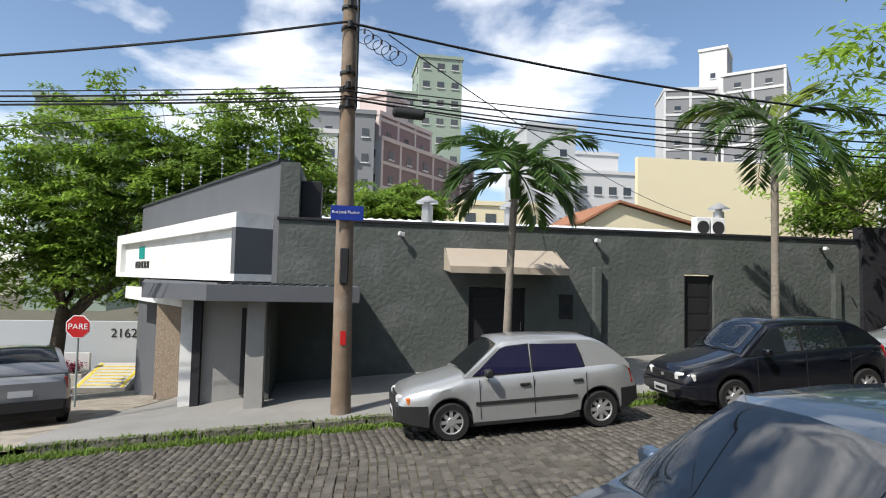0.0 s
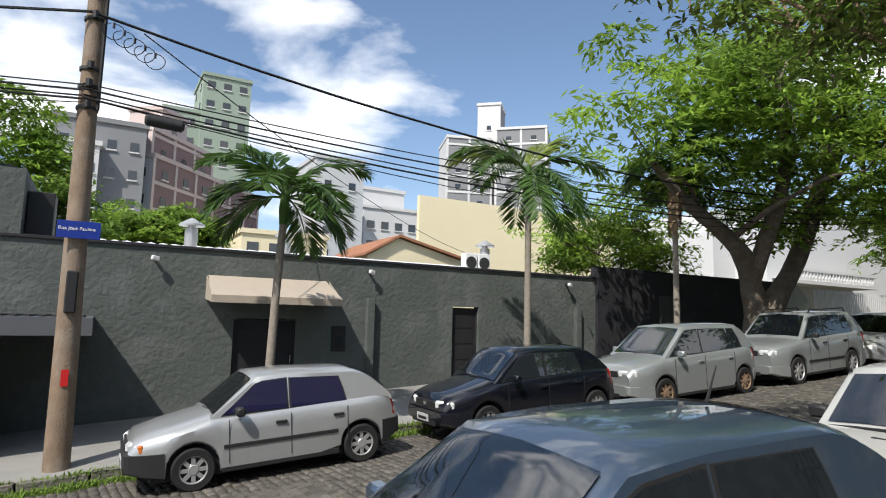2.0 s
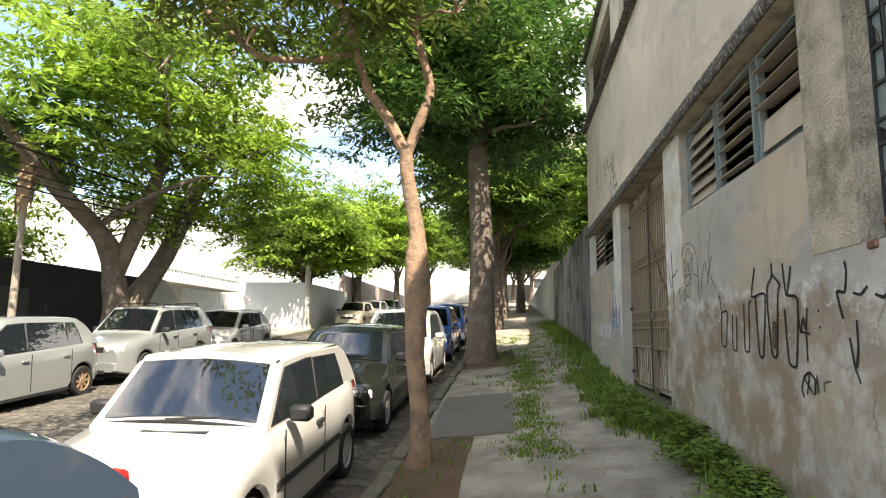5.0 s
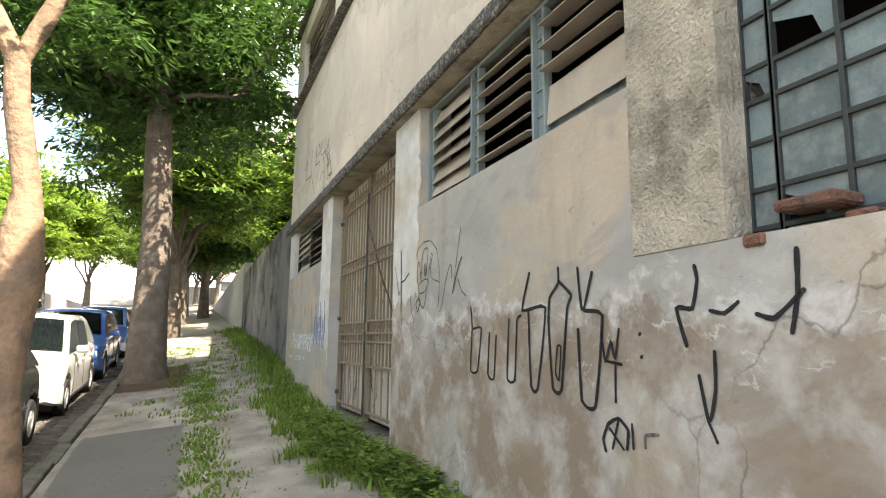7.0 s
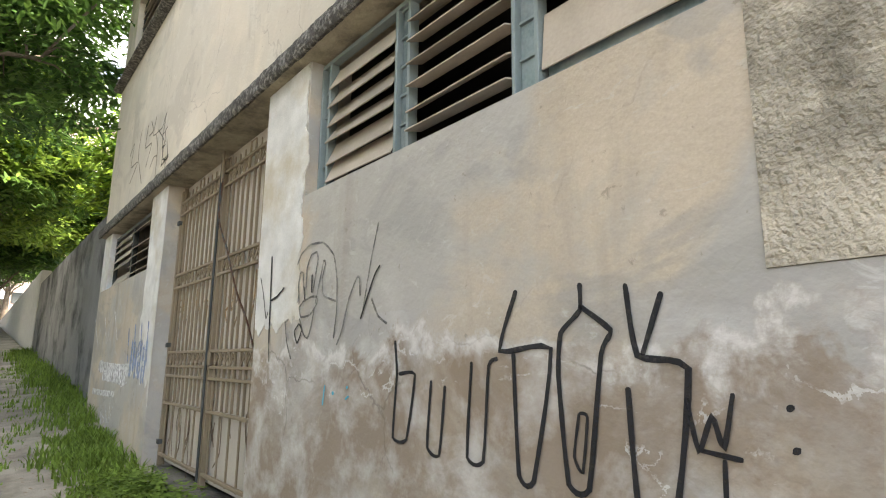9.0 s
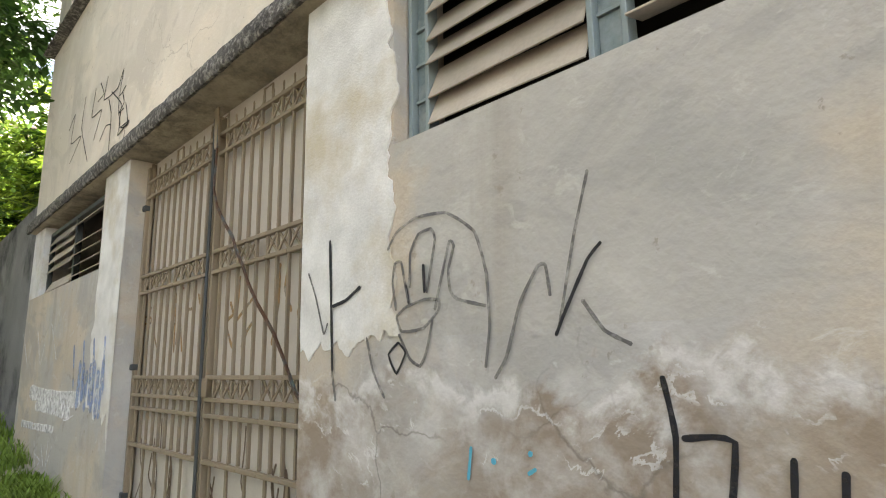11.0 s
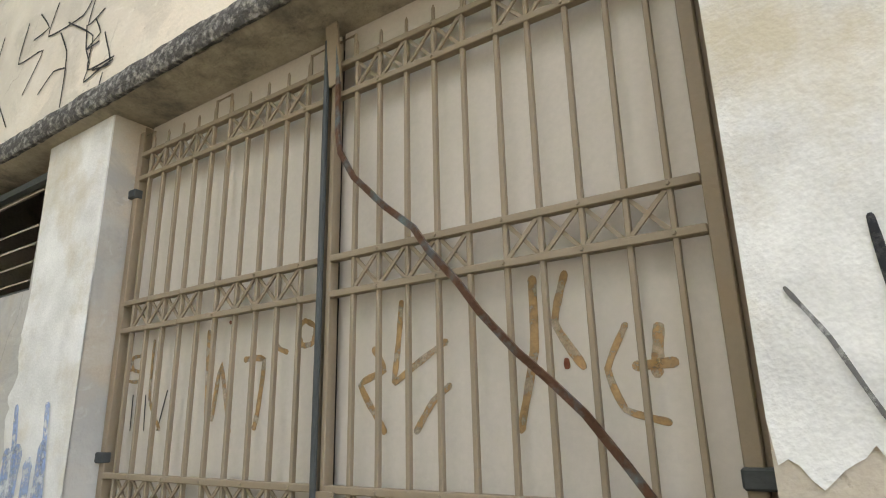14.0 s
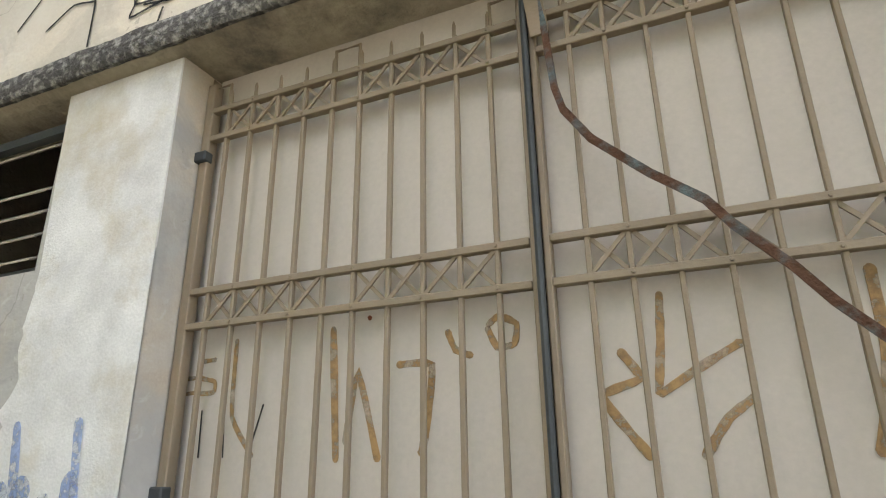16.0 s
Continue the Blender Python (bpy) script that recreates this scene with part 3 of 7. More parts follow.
edge = ragged((11.74, 1.28), (11.74, 2.96), 60, 0.05, 1.5) + [(11.75, 2.975), (GATE_R, 2.975), (GATE_R, 1.33)]
edge += ragged((GATE_R - 0.01, 1.27), (11.76, 1.25), 36, 0.07, 7.7)
part("peeling_paint", plate(edge, 0.008, pose(0, WALL_Y - 0.004, 0)), "white_peel", W, "peeling white paint with a ragged edge")
wall_piece("pier", (GATE_L, BACK, W2[2]), (16.08, WALL_Y - 0.004, 2.98), "plaster")
edge = [(16.08, 2.975), (GATE_L, 2.975), (GATE_L, 0.55)] + ragged((GATE_L + 0.01, 0.7), (16.05, 0.85), 30, 0.12, 3.3) + ragged((16.06, 0.9), (16.06, 2.09), 40, 0.05, 9.1)
part("peeling_paint", plate(edge, 0.008, pose(0, WALL_Y - 0.004, 0)), "white_peel", W, "peeling white paint with a ragged edge")
wall_piece("pier", (18.75, BACK, W2[2]), (FAR, WALL_Y, 2.98), "white_peel")
wall_piece("column", (8.485, BACK, 1.272), (8.99, WALL_Y + 0.005, 2.98), "roughcast", "rough grey roughcast column")
M["soffit"] = material("lime_stained_soffit", (0.36, 0.315, 0.235), 0.95, var=0.35, scale=2.5, fine=30, bump=0.8, bump_scale=16, dirt=(0.13, 0.115, 0.095), dirt_amount=0.85, dirt_scale=3.2)
M["ledge_face"] = material("lichen_black_concrete", (0.085, 0.08, 0.073), 0.97, var=0.6, scale=7, fine=120, bump=1.0, bump_scale=55, dirt=(0.40, 0.38, 0.34), dirt_amount=0.75, dirt_scale=26)


def moulding(name, x0, x1, prof, mat, label, rough=0.012, seed=0.0, step=0.06):
    """A run of cast moulding along x, its y, z outline crumbled a little along the way."""
    bm = bmesh.new()
    n = int((x1 - x0) / step)
    rings = []
    for i in range(n + 1):
        x = x0 + (x1 - x0) * i / n
        ring = []
        for k, (y, z, free) in enumerate(prof):
            w = free * rough * (noise.noise(Vector((x * 5.0, k * 1.7 + seed, 0.0))) + 0.8 * noise.noise(Vector((x * 17.0, k * 2.3 + seed, 4.0))))
            ring.append(bm.verts.new((x, y + w, z + 0.7 * w)))
        rings.append(ring)
    m = len(prof)
    for p, q in zip(rings, rings[1:]):
        for k in range(m):
            bm.faces.new((p[k], q[k], q[(k + 1) % m], p[(k + 1) % m]))
    bm.faces.new(rings[0]); bm.faces.new(rings[-1][::-1])
    bmesh.ops.recalc_face_normals(bm, faces=bm.faces)
    return part(name, bm, mat, W, label, smooth=True)


moulding("lintel_band", 4.2, FAR, [(BACK, 2.981, 0), (WALL_Y - 0.09, 2.985, 0.6), (WALL_Y - 0.002, 2.981, 0.2), (WALL_Y + 0.03, 2.984, 0.6), (WALL_Y + 0.066, 2.992, 0.8), (WALL_Y + 0.067, 3.099, 0), (BACK, 3.099, 0)], "soffit", "stained soffit under the ledge", 0.012, 2.0)
moulding("ledge", 4.2, FAR + 0.05, [(WALL_Y + 0.021, 3.101, 0), (WALL_Y + 0.069, 3.10, 0), (WALL_Y + 0.07, 2.988, 0.8), (WALL_Y + 0.092, 2.984, 1), (WALL_Y + 0.106, 3.0, 1), (WALL_Y + 0.110, 3.06, 1), (WALL_Y + 0.102, 3.115, 1), (WALL_Y + 0.075, 3.145, 1), (WALL_Y + 0.021, 3.165, 0)], "ledge_face", "blackened concrete ledge over the gate", 0.006, 7.0, 0.035)
wall_piece("upper_wall", (4.2, BACK, 3.10), (FAR, WALL_Y + 0.02, 5.55), "upper_plaster", "cream plaster of the upper floor")
moulding("sill_band", 4.2, FAR + 0.05, [(BACK, 5.551, 0), (WALL_Y + 0.12, 5.551, 1), (WALL_Y + 0.15, 5.57, 1), (WALL_Y + 0.14, 5.62, 1), (WALL_Y + 0.02, 5.629, 0), (BACK, 5.629, 0)], "ledge_face", "blackened sill band of the upper windows", 0.01, 3.0)
UP = [(8.6, 11.6), (12.4, 14.9), (15.7, 18.6)]
edges = [4.2] + [v for p in UP for v in p] + [FAR]
for a, b in zip(edges[0::2], edges[1::2]):
    wall_piece("upper_pier", (a, BACK, 5.63), (b, WALL_Y + 0.02, 6.9), "upper_plaster")
wall_piece("upper_wall", (4.2, BACK, 6.9), (FAR, WALL_Y + 0.02, TOP), "upper_plaster")
wall_piece("gable_wall", (FAR - 0.3, -14.0, zb), (FAR - 0.001, BACK - 0.001, TOP), "upper_plaster")
wall_piece("roof", (4.2, -14.0, TOP), (FAR, WALL_Y + 0.1, TOP + 0.12), "ledge")
wall_piece("back_wall", (4.2, -14.2, zb), (FAR, -14.0, TOP), "plaster")
wall_piece("gable_wall", (4.2, -14.0, zb), (4.5, BACK - 0.001, TOP), "plaster")
# Added near-black sheet; its colour stands for the unlit room behind the louvres.
wall_piece("dark_interior_backing", (4.5, -3.0, zb), (FAR - 0.31, -2.9, TOP - 0.01), "dark_inside")


def louvre(name, x0, x1, z0, z1, label, divisions, blades, open_from=0, missing=()):
    """A steel-framed window with tilted blades between mullions."""
    t = thing(name, label, "window", kind="structure", at=(x0, WALL_Y - 0.12, z0))
    w, h = x1 - x0, z1 - z0
    for lo, hi in (((0.003, 0, 0.003), (w - 0.003, 0.05, 0.05)), ((0.003, 0, h - 0.05), (w - 0.003, 0.05, h - 0.003)), ((0.003, 0, 0.05), (0.05, 0.05, h - 0.05)), ((w - 0.05, 0, 0.05), (w - 0.003, 0.05, h - 0.05))):
        part("window_frame", box(lo, hi), "dark_metal", t)
    cell = (w - 0.1) / divisions
    for d in range(1, divisions):
        x = 0.05 + d * cell
        part("mullion", box((x - 0.03, -0.005, 0.05), (x + 0.03, 0.055, h - 0.05)), "dark_metal", t)
    step = (h - 0.1) / blades
    data = None
    for d in range(divisions):
        for k in range(blades):
            if (d, k) in missing:
                continue
            xa, xb = 0.05 + d * cell + 0.035, 0.05 + (d + 1) * cell - 0.035
            if data is None:
                ob = part("louvre_blade", box((0, -0.075, -0.004), (xb - xa, 0.075, 0.004)), "louver", t)
                data = ob.data
            else:
                ob = new("louvre_blade", data)
                ob.parent = t
            ang = -58 if (d + divisions) % 2 else -34
            ob.matrix_basis = pose(xa, 0.035, 0.05 + (k + 0.5) * step, ang + random.uniform(-5, 5), random.uniform(-0.6, 0.6), 0)
    return t


def bay_window(name, x0, x1, z0, z1):
    """The wide window: three bays of blades between narrow glazed strips, each bay set at its own tilt."""
    t = thing(name, "wide steel louvre window with dusty tilted blades and glass strips", "window", kind="structure", at=(x0, WALL_Y - 0.13, z0))
    w, h = x1 - x0, z1 - z0
    for lo, hi in (((0.003, 0, 0.003), (w - 0.003, 0.05, 0.03)), ((0.003, 0, h - 0.03), (w - 0.003, 0.05, h - 0.003))):
        part("window_frame", box(lo, hi), "grey_metal", t)
    strips = ((0.003, 0.06), (0.80, 0.95), (1.70, 1.84), (w - 0.13, w - 0.003))
    for a, b in strips:
        for e0, e1 in ((a, a + 0.022), (b - 0.022, b)):
            part("mullion", box((e0, -0.004, 0.031), (e1, 0.055, h - 0.031), None, 0.003), "grey_metal", t)
        for k in range(5):
            za, zc = 0.035 + (h - 0.07) * k / 5, 0.035 + (h - 0.07) * (k + 1) / 5
            part("pane", box((a + 0.023, 0.012, za + 0.008), (b - 0.023, 0.018, zc - 0.008)), "pane", t)
            part("glazing_bar", box((a + 0.0225, 0.006, zc - 0.006), (b - 0.0225, 0.03, zc + 0.006)), "grey_metal", t)
    rb = random.Random(40)
    bays = ((0.06, 0.80, (-8, -12, -6, None, -84), 0.075), (0.95, 1.70, (-30, -24, -20, -12, -26, -16), 0.055), (1.84, w - 0.13, (-62, -58, -64, -60, -66, -70), 0.085))
    for a, b, tilts, half in bays:
        n = len(tilts)
        for k, ang in enumerate(reversed(tilts)):
            if ang is None:
                continue
            z = 0.09 + (h - 0.16) * (k + 0.35) / n
            half_k = 0.125 if ang == -84 else half
            blade = part("louvre_blade", box((0.006, -half_k, -0.004), (b - a - 0.006, half_k, 0.004), None, 0.002), "louver", t)
            blade.matrix_basis = pose(a, 0.03, z + (0.09 if ang == -84 else 0), ang + rb.uniform(-4, 4), rb.uniform(-0.8, 0.8), 0)
    part("pane", box((0.07, 0.0, 0.033), (0.79, 0.008, 0.125)), "pane", t, "dusty blue-grey glass strip")
    return t


M["pane"] = material("dusty_grey_pane", (0.15, 0.195, 0.20), 0.25, var=0.35, scale=3, fine=70, bump=0.12, bump_scale=14, dirt=(0.34, 0.36, 0.35), dirt_amount=0.55, dirt_scale=5, per_object=0.3)
bay_window("window_1", *W1)
louvre("window_2", *W2, "steel louvre window with broken dusty blades", 2, 6, 0, {(0, 4), (1, 1)})
for i, (a, b) in enumerate(UP):
    louvre("window_%d" % (i + 3), a + 0.0, b, 5.64, 6.88, "upper floor steel louvre window with dusty blades", 2, 8)


def glazed(name, x0, x1, z0, z1, xs, zs):
    t = thing(name, "steel window with dusty cracked blue-grey panes", "window", kind="structure", at=(x0, WALL_Y - 0.16, z0))
    rb = random.Random(8)
    for x in xs:
        part("glazing_bar", box((max(x - 0.009, 0.001), 0, 0.001), (min(x + 0.009, x1 - x0 - 0.001), 0.035, z1 - z0 - 0.001), None, 0.002), "dark_metal", t)
    for xa, xb in zip(xs, xs[1:]):
        for z in zs:
            part("glazing_bar", box((xa + 0.0095, 0.003, max(z - 0.009, 0.001)), (xb - 0.0095, 0.033, min(z + 0.009, z1 - z0 - 0.001))), "dark_metal", t)
        for k, (za, zc) in enumerate(zip(zs, zs[1:])):
            hole = rb.random() < 0.12
            poly = [(xa + 0.009, za + 0.009), (xb - 0.009, za + 0.009), (xb - 0.009, zc - 0.009), (xa + 0.009, zc - 0.009)]
            if hole:
                m = rb.uniform(0.3, 0.7)
                poly[1:2] = [(xa + 0.009 + m * (xb - xa) * 0.6, za + 0.009), (xa + 0.009 + m * (xb - xa), za + 0.5 * (zc - za)), (xb - 0.009, za + 0.75 * (zc - za))]
            part("pane", plate(poly, 0.006, pose(0, 0.012 + rb.uniform(-0.002, 0.002), 0, rb.uniform(-0.4, 0.4), 0, 0)), "pane", t)
    return t


W3_BARS = [0.001] + [0.02 + 0.249 * k for k in range(1, 10)] + [W3[1] - W3[0] - 0.125, W3[1] - W3[0] - 0.001]
W3_ROWS = [0.001, 0.045, 0.19, 0.37, 0.53, 0.66, 0.86, 1.06, 1.26, 1.46, W3[3] - W3[2] - 0.001]
glazed("window_6", *W3, W3_BARS, W3_ROWS)
bm = bmesh.new()
for i in range(21):
    add_box(bm, (6.12 + i * 0.116, WALL_Y - 0.14, 1.262), (6.12 + i * 0.116 + random.uniform(0.085, 0.112), WALL_Y + random.uniform(-0.03, 0.022), 1.308 + random.uniform(-0.02, 0.016)), pose(0, 0, 0, 0, random.uniform(-0.5, 0.5), 0), 0.009)
part("broken_sill", bm, "brick", W, "broken sill of bare red bricks")

# ---- iron gate ----
gate = thing("double_gate", "beige painted iron double gate with lattice bands and sheet backing", "gate", at=(GATE_R, WALL_Y - 0.175, -0.10))


def gate_leaf(x0, x1, name, hinge_left):
    leaf = new(name)
    leaf.parent = gate
    leaf["label"] = "beige gate leaf with vertical bars and lattice bands"
    w = x1 - x0
    g = lambda z: z + 0.10
    part("backing_sheet", box((x0 + 0.004, -0.05, 0.10), (x1 - 0.004, -0.042, g(2.99))), "gate_sheet", leaf)
    sw0, sw1 = (0.022, 0.045) if hinge_left else (0.045, 0.022)
    part("stile", box((x0, -0.02, 0.06), (x0 + sw0, 0.03, g(2.92)), None, 0.004), "gate", leaf)
    part("stile", box((x1 - sw1, -0.02, 0.06), (x1, 0.03, g(2.92)), None, 0.004), "gate", leaf)
    cells = [x0 + w * k / 11 for k in range(12)]
    rails = (2.635, 2.775, 1.805, 1.945, 0.98, 1.12, 0.88, 0.60, 0.08)
    for z in rails:
        part("rail", box((x0 + sw0 + 0.001, 0.0, g(z) - 0.013), (x1 - sw1 - 0.001, 0.034, g(z) + 0.013), None, 0.003), "gate", leaf)
        for c in cells[1:-1:2]:
            part("rivet", tube([(c, 0.030, g(z)), (c, 0.039, g(z))], [0.008, 0.005], 6), "gate", leaf)
    bar = None
    for c in cells[1:-1]:
        if bar is None:
            bar = part("bar", box((-0.0085, 0.004, 0.72), (0.0085, 0.026, g(2.80)), None, 0.003), "gate", leaf)
            bar.matrix_basis = pose(c, 0, 0)
        else:
            o = new("bar", bar.data)
            o.parent = leaf
            o.matrix_basis = pose(c, random.uniform(-0.002, 0.002), 0, 0, random.uniform(-0.15, 0.15), 0)
    for i, c in enumerate(cells[1:-1]):
        part("spike", tube([(c, 0.015, g(2.78)), (c, 0.015, g(2.855)), (c, 0.015, g(2.87))], [0.008, 0.007, 0.002], 6), "gate", leaf)
    blank = {0, 5, 10}
    for lo, hi in ((2.635, 2.775), (1.805, 1.945), (0.98, 1.12)):
        for i in range(11):
            if i in blank:
                continue
            a, b = cells[i] + 0.011, cells[i + 1] - 0.011
            za, zc = g(lo) + 0.013, g(hi) - 0.013
            for p, q in (((a, za), (b, zc)), ((a, zc), (b, za))):
                dx, dz = q[0] - p[0], q[1] - p[1]
                ln = math.hypot(dx, dz)
                nx, nz = -dz / ln * 0.0068, dx / ln * 0.0068
                part("lattice_strip", plate([(p[0] - nx, p[1] - nz), (q[0] - nx, q[1] - nz), (q[0] + nx, q[1] + nz), (p[0] + nx, p[1] + nz)], 0.008, pose(0, 0.008 if p[1] == za else 0.0165, 0)), "gate", leaf)
    for a, b in ((0, 1), (5, 6), (10, 11)):
        xa, xb = cells[a] + 0.01, cells[b] - 0.01
        part("finial_loop", tube([(xa, 0.015, g(2.78)), (xa, 0.015, g(2.90)), (xb, 0.015, g(2.90)), (xb, 0.015, g(2.78))], 0.008, 6), "gate", leaf)
    for k in range(6):
        xx = x0 + 0.1 + (w - 0.2) * k / 5
        part("lower_strip", box((xx - 0.012, 0.0, 0.15), (xx + 0.012, 0.012, g(0.58))), "gate", leaf)
    hx = x1 if hinge_left else x0
    s = 1 if hinge_left else -1
    for z in (2.55, 1.20, 0.2):
        part("hinge", box((hx - 0.05 if s > 0 else hx - 0.09, 0.0, g(z) - 0.025), (hx + 0.09 if s > 0 else hx + 0.05, 0.05, g(z) + 0.025), None, 0.006), "dark_metal", leaf)
    return leaf


MEET = 13.880 - GATE_R
gate_leaf(12.465 - GATE_R, 13.871 - GATE_R, "gate_leaf", False)
gate_leaf(13.889 - GATE_R, 15.352 - GATE_R, "gate_leaf", True)
for xa, xb in ((0.002, 12.464 - GATE_R), (15.353 - GATE_R, GATE_L - GATE_R - 0.002)):
    part("jamb_post", box((xa, -0.05, 0.06), (xb, 0.0, 3.07)), "gate", gate)
part("meeting_post", tube([(MEET, 0.05, 0.1), (MEET, 0.05, 3.0)], 0.012, 8), "dark_metal", gate, "dark vertical bolt rod")
part("lock_plate", box((MEET - 0.09, 0.040, 1.10), (MEET - 0.012, 0.048, 1.215)), "gate", gate)
part("threshold", box((GATE_R + 0.001, BACK, -1.0), (GATE_L - 0.001, WALL_Y + 0.03, -0.055), None, 0.02), "ledge", W, "cracked concrete threshold under the gate")

# ---- wall opposite ----
G = tagged(new("wall_grey"), "long dark grey roughcast wall with a black coping", "wall", kind="structure")


def holed_wall(name, x0, x1, y0, y1, z0, z1, holes, mat, parent):
    """A wall along x with rectangular openings (x0, x1, z0, z1)."""
    bm = bmesh.new()
    xs = sorted({x0, x1, *[h[0] for h in holes], *[h[1] for h in holes]})
    for a, b in zip(xs, xs[1:]):
        hs = sorted((h[2], h[3]) for h in holes if h[0] < b - 1e-6 and h[1] > a + 1e-6)
        z = z0
        for c, d in hs:
            if c > z:
                add_box(bm, (a, y0, z), (b, y1, c))
            z = d
        if z < z1:
            add_box(bm, (a, y0, z), (b, y1, z1))
    bmesh.ops.remove_doubles(bm, verts=bm.verts, dist=1e-5)
    return part(name, bm, mat, parent)


GT = 2.32
DOORS = [(6.51, 7.96, -1.6, 0.83), (12.30, 13.16, -1.6, 1.28), (8.84, 9.21, 0.07, 0.69)]
holed_wall("wall_body", 1.9, 17.6, GREY_Y, GREY_Y + 0.25, -2.0, GT, DOORS, "grey_wall", G)
part("coping", box((1.86, GREY_Y - 0.05, GT), (17.6, GREY_Y + 0.3, GT + 0.07), None, 0.01), "black_wall", G, "thin black coping")
for x in (9.82, 16.78):
    part("buttress", box((x - 0.10, GREY_Y - 0.16, -2.0), (x + 0.10, GREY_Y - 0.001, 1.40), None, 0.01), "grey_wall", G)


def wall_door(name, x0, x1, z1, label, panels):
    t = thing(name, label, "door", kind="structure", at=(x0, GREY_Y + 0.12, gz(x0, GREY_Y)))
    h = z1 - gz(x0, GREY_Y)
    part("door_leaf", box((0.03, 0, 0.02), (x1 - x0 - 0.03, 0.05, h - 0.03)), "door_black", t)
    for a, b in ((0, 0.03), (x1 - x0 - 0.03, x1 - x0)):
        part("door_frame", box((a + 0.001, -0.03, 0), (b - 0.001, 0.06, h - 0.001)), "black_wall", t)
    for k in range(panels):
        z = 0.15 + (h - 0.3) * k / panels
        part("door_panel", box((0.12, -0.012, z), (x1 - x0 - 0.12, 0.0, z + (h - 0.3) / panels - 0.08), None, 0.004), "door_black", t)
    part("door_handle", tube([(x1 - x0 - 0.1, -0.06, 0.95), (x1 - x0 - 0.1, -0.06, 1.15)], 0.012, 8), "chrome", t, "chrome handle")
    return t


wall_door("door_1", 6.51, 7.96, 0.83, "wide black door under the awning", 3)
wall_door("door_2", 12.30, 13.16, 1.28, "narrow black panelled door", 4)
wb = thing("meter_box", "dark metal meter box with a small window", "meter box", at=(8.84, GREY_Y - 0.02, 0.07))
part("box_body", box((0.0, 0.0, 0.0), (0.37, 0.15, 0.62), None, 0.01), "door_black", wb)
part("box_window", box((0.10, -0.012, 0.10), (0.27, -0.002, 0.36)), "window_dark", wb)
part("box_door", box((0.03, -0.008, 0.03), (0.34, -0.001, 0.59)), "black_plastic", wb)

aw = thing("awning", "beige canvas awning over the wide door", "awning", at=(5.9, GREY_Y, 0))
bm = bmesh.new()
ax, ay = 2.75, -0.95
pts = [(0, 0, 1.78), (ax, 0, 1.78), (ax + 0.1, ay, 1.32), (-0.05, ay, 1.32)]
tv = [bm.verts.new(p) for p in pts]
bv = [bm.verts.new((p[0], p[1], p[2] - 0.02)) for p in pts]
bm.faces.new(tv[::-1]); bm.faces.new(bv)
for i in range(4):
    bm.faces.new((tv[i], tv[(i + 1) % 4], bv[(i + 1) % 4], bv[i]))
part("canvas", bm, "awning", aw)
part("valance", box((-0.05, ay - 0.012, 1.16), (ax + 0.1, ay, 1.318)), "awning", aw)
for xo in (-0.035, ax + 0.075):
    bm = bmesh.new()
    tri = [(xo, -0.005, 1.77), (xo, ay, 1.31), (xo, ay, 1.17), (xo, -0.005, 1.24)]
    va = [bm.verts.new(p) for p in tri]
    vb = [bm.verts.new((p[0] + 0.012, p[1], p[2])) for p in tri]
    bm.faces.new(va); bm.faces.new(vb[::-1])
    for i in range(4):
        bm.faces.new((va[i], vb[i], vb[(i + 1) % 4], va[(i + 1) % 4]))
    part("side_flap", bm, "awning", aw)

M["sooty"] = material("sooty_grey_render", (0.20, 0.195, 0.185), 0.95, var=0.4, scale=1, bump=0.6, dirt=(0.035, 0.035, 0.034), dirt_amount=0.95, dirt_scale=0.9)
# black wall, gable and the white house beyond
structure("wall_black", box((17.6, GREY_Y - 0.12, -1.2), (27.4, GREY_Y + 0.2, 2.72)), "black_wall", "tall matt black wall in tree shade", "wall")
bd = thing("door_3", "black metal door in the black wall", "door", kind="structure", at=(20.4, GREY_Y - 0.14, gz(20.4, 15.5)))
part("door_leaf", box((0, 0, 0), (1.1, 0.018, 2.1), None, 0.004), "dark_metal", bd)
structure("wall_gable", plate([(27.4, -0.6), (29.6, -0.6), (29.6, 2.0), (28.6, 2.75), (27.4, 2.9)], 0.25, pose(0, GREY_Y - 0.1, 0)), "concrete", "grey rendered end wall", "wall")

# ---- corner shop ----
# White render greyed to put the canopy's shade into column and screen.
M["porch_shaded_white"] = material("shaded_white_porch_render", (0.30, 0.295, 0.28), 0.9, var=0.12, scale=1.2, bump=0.2, dirt=(0.2, 0.2, 0.19), dirt_amount=0.5)
S = tagged(new("corner_shop"), "dark grey corner shop with white panel and canopy", "shop")
fd = Vector((-0.49, 0.872, 0))
ang = math.degrees(math.atan2(fd.y, fd.x))
base = pose(1.9, GREY_Y, 0, 0, 0, ang)
part("facade_wall", box((0, 0, -3.9), (13.5, 0.3, 3.7), base @ Matrix.Diagonal((1, -1, 1, 1))), "grey_smooth", S)
part("tower_wall", box((1.901, GREY_Y + 0.26, -2.0), (2.35, GREY_Y + 6, 3.70)), "grey_wall", S)
part("tower_wall", box((1.901, GREY_Y, GT + 0.075), (2.35, GREY_Y + 0.255, 3.70)), "grey_wall", S)
part("parapet_cap", box((0, -0.33, 3.70), (13.5, 0.06, 3.76), base), "dark_metal", S)
part("white_panel", box((0.3, 0.001, 0.85), (13.4, 0.9, 1.02), base), "white_plaster", S, "white projecting surround")
part("white_panel", box((0.3, 0.001, 2.10), (13.4, 0.9, 2.45), base), "white_plaster", S)
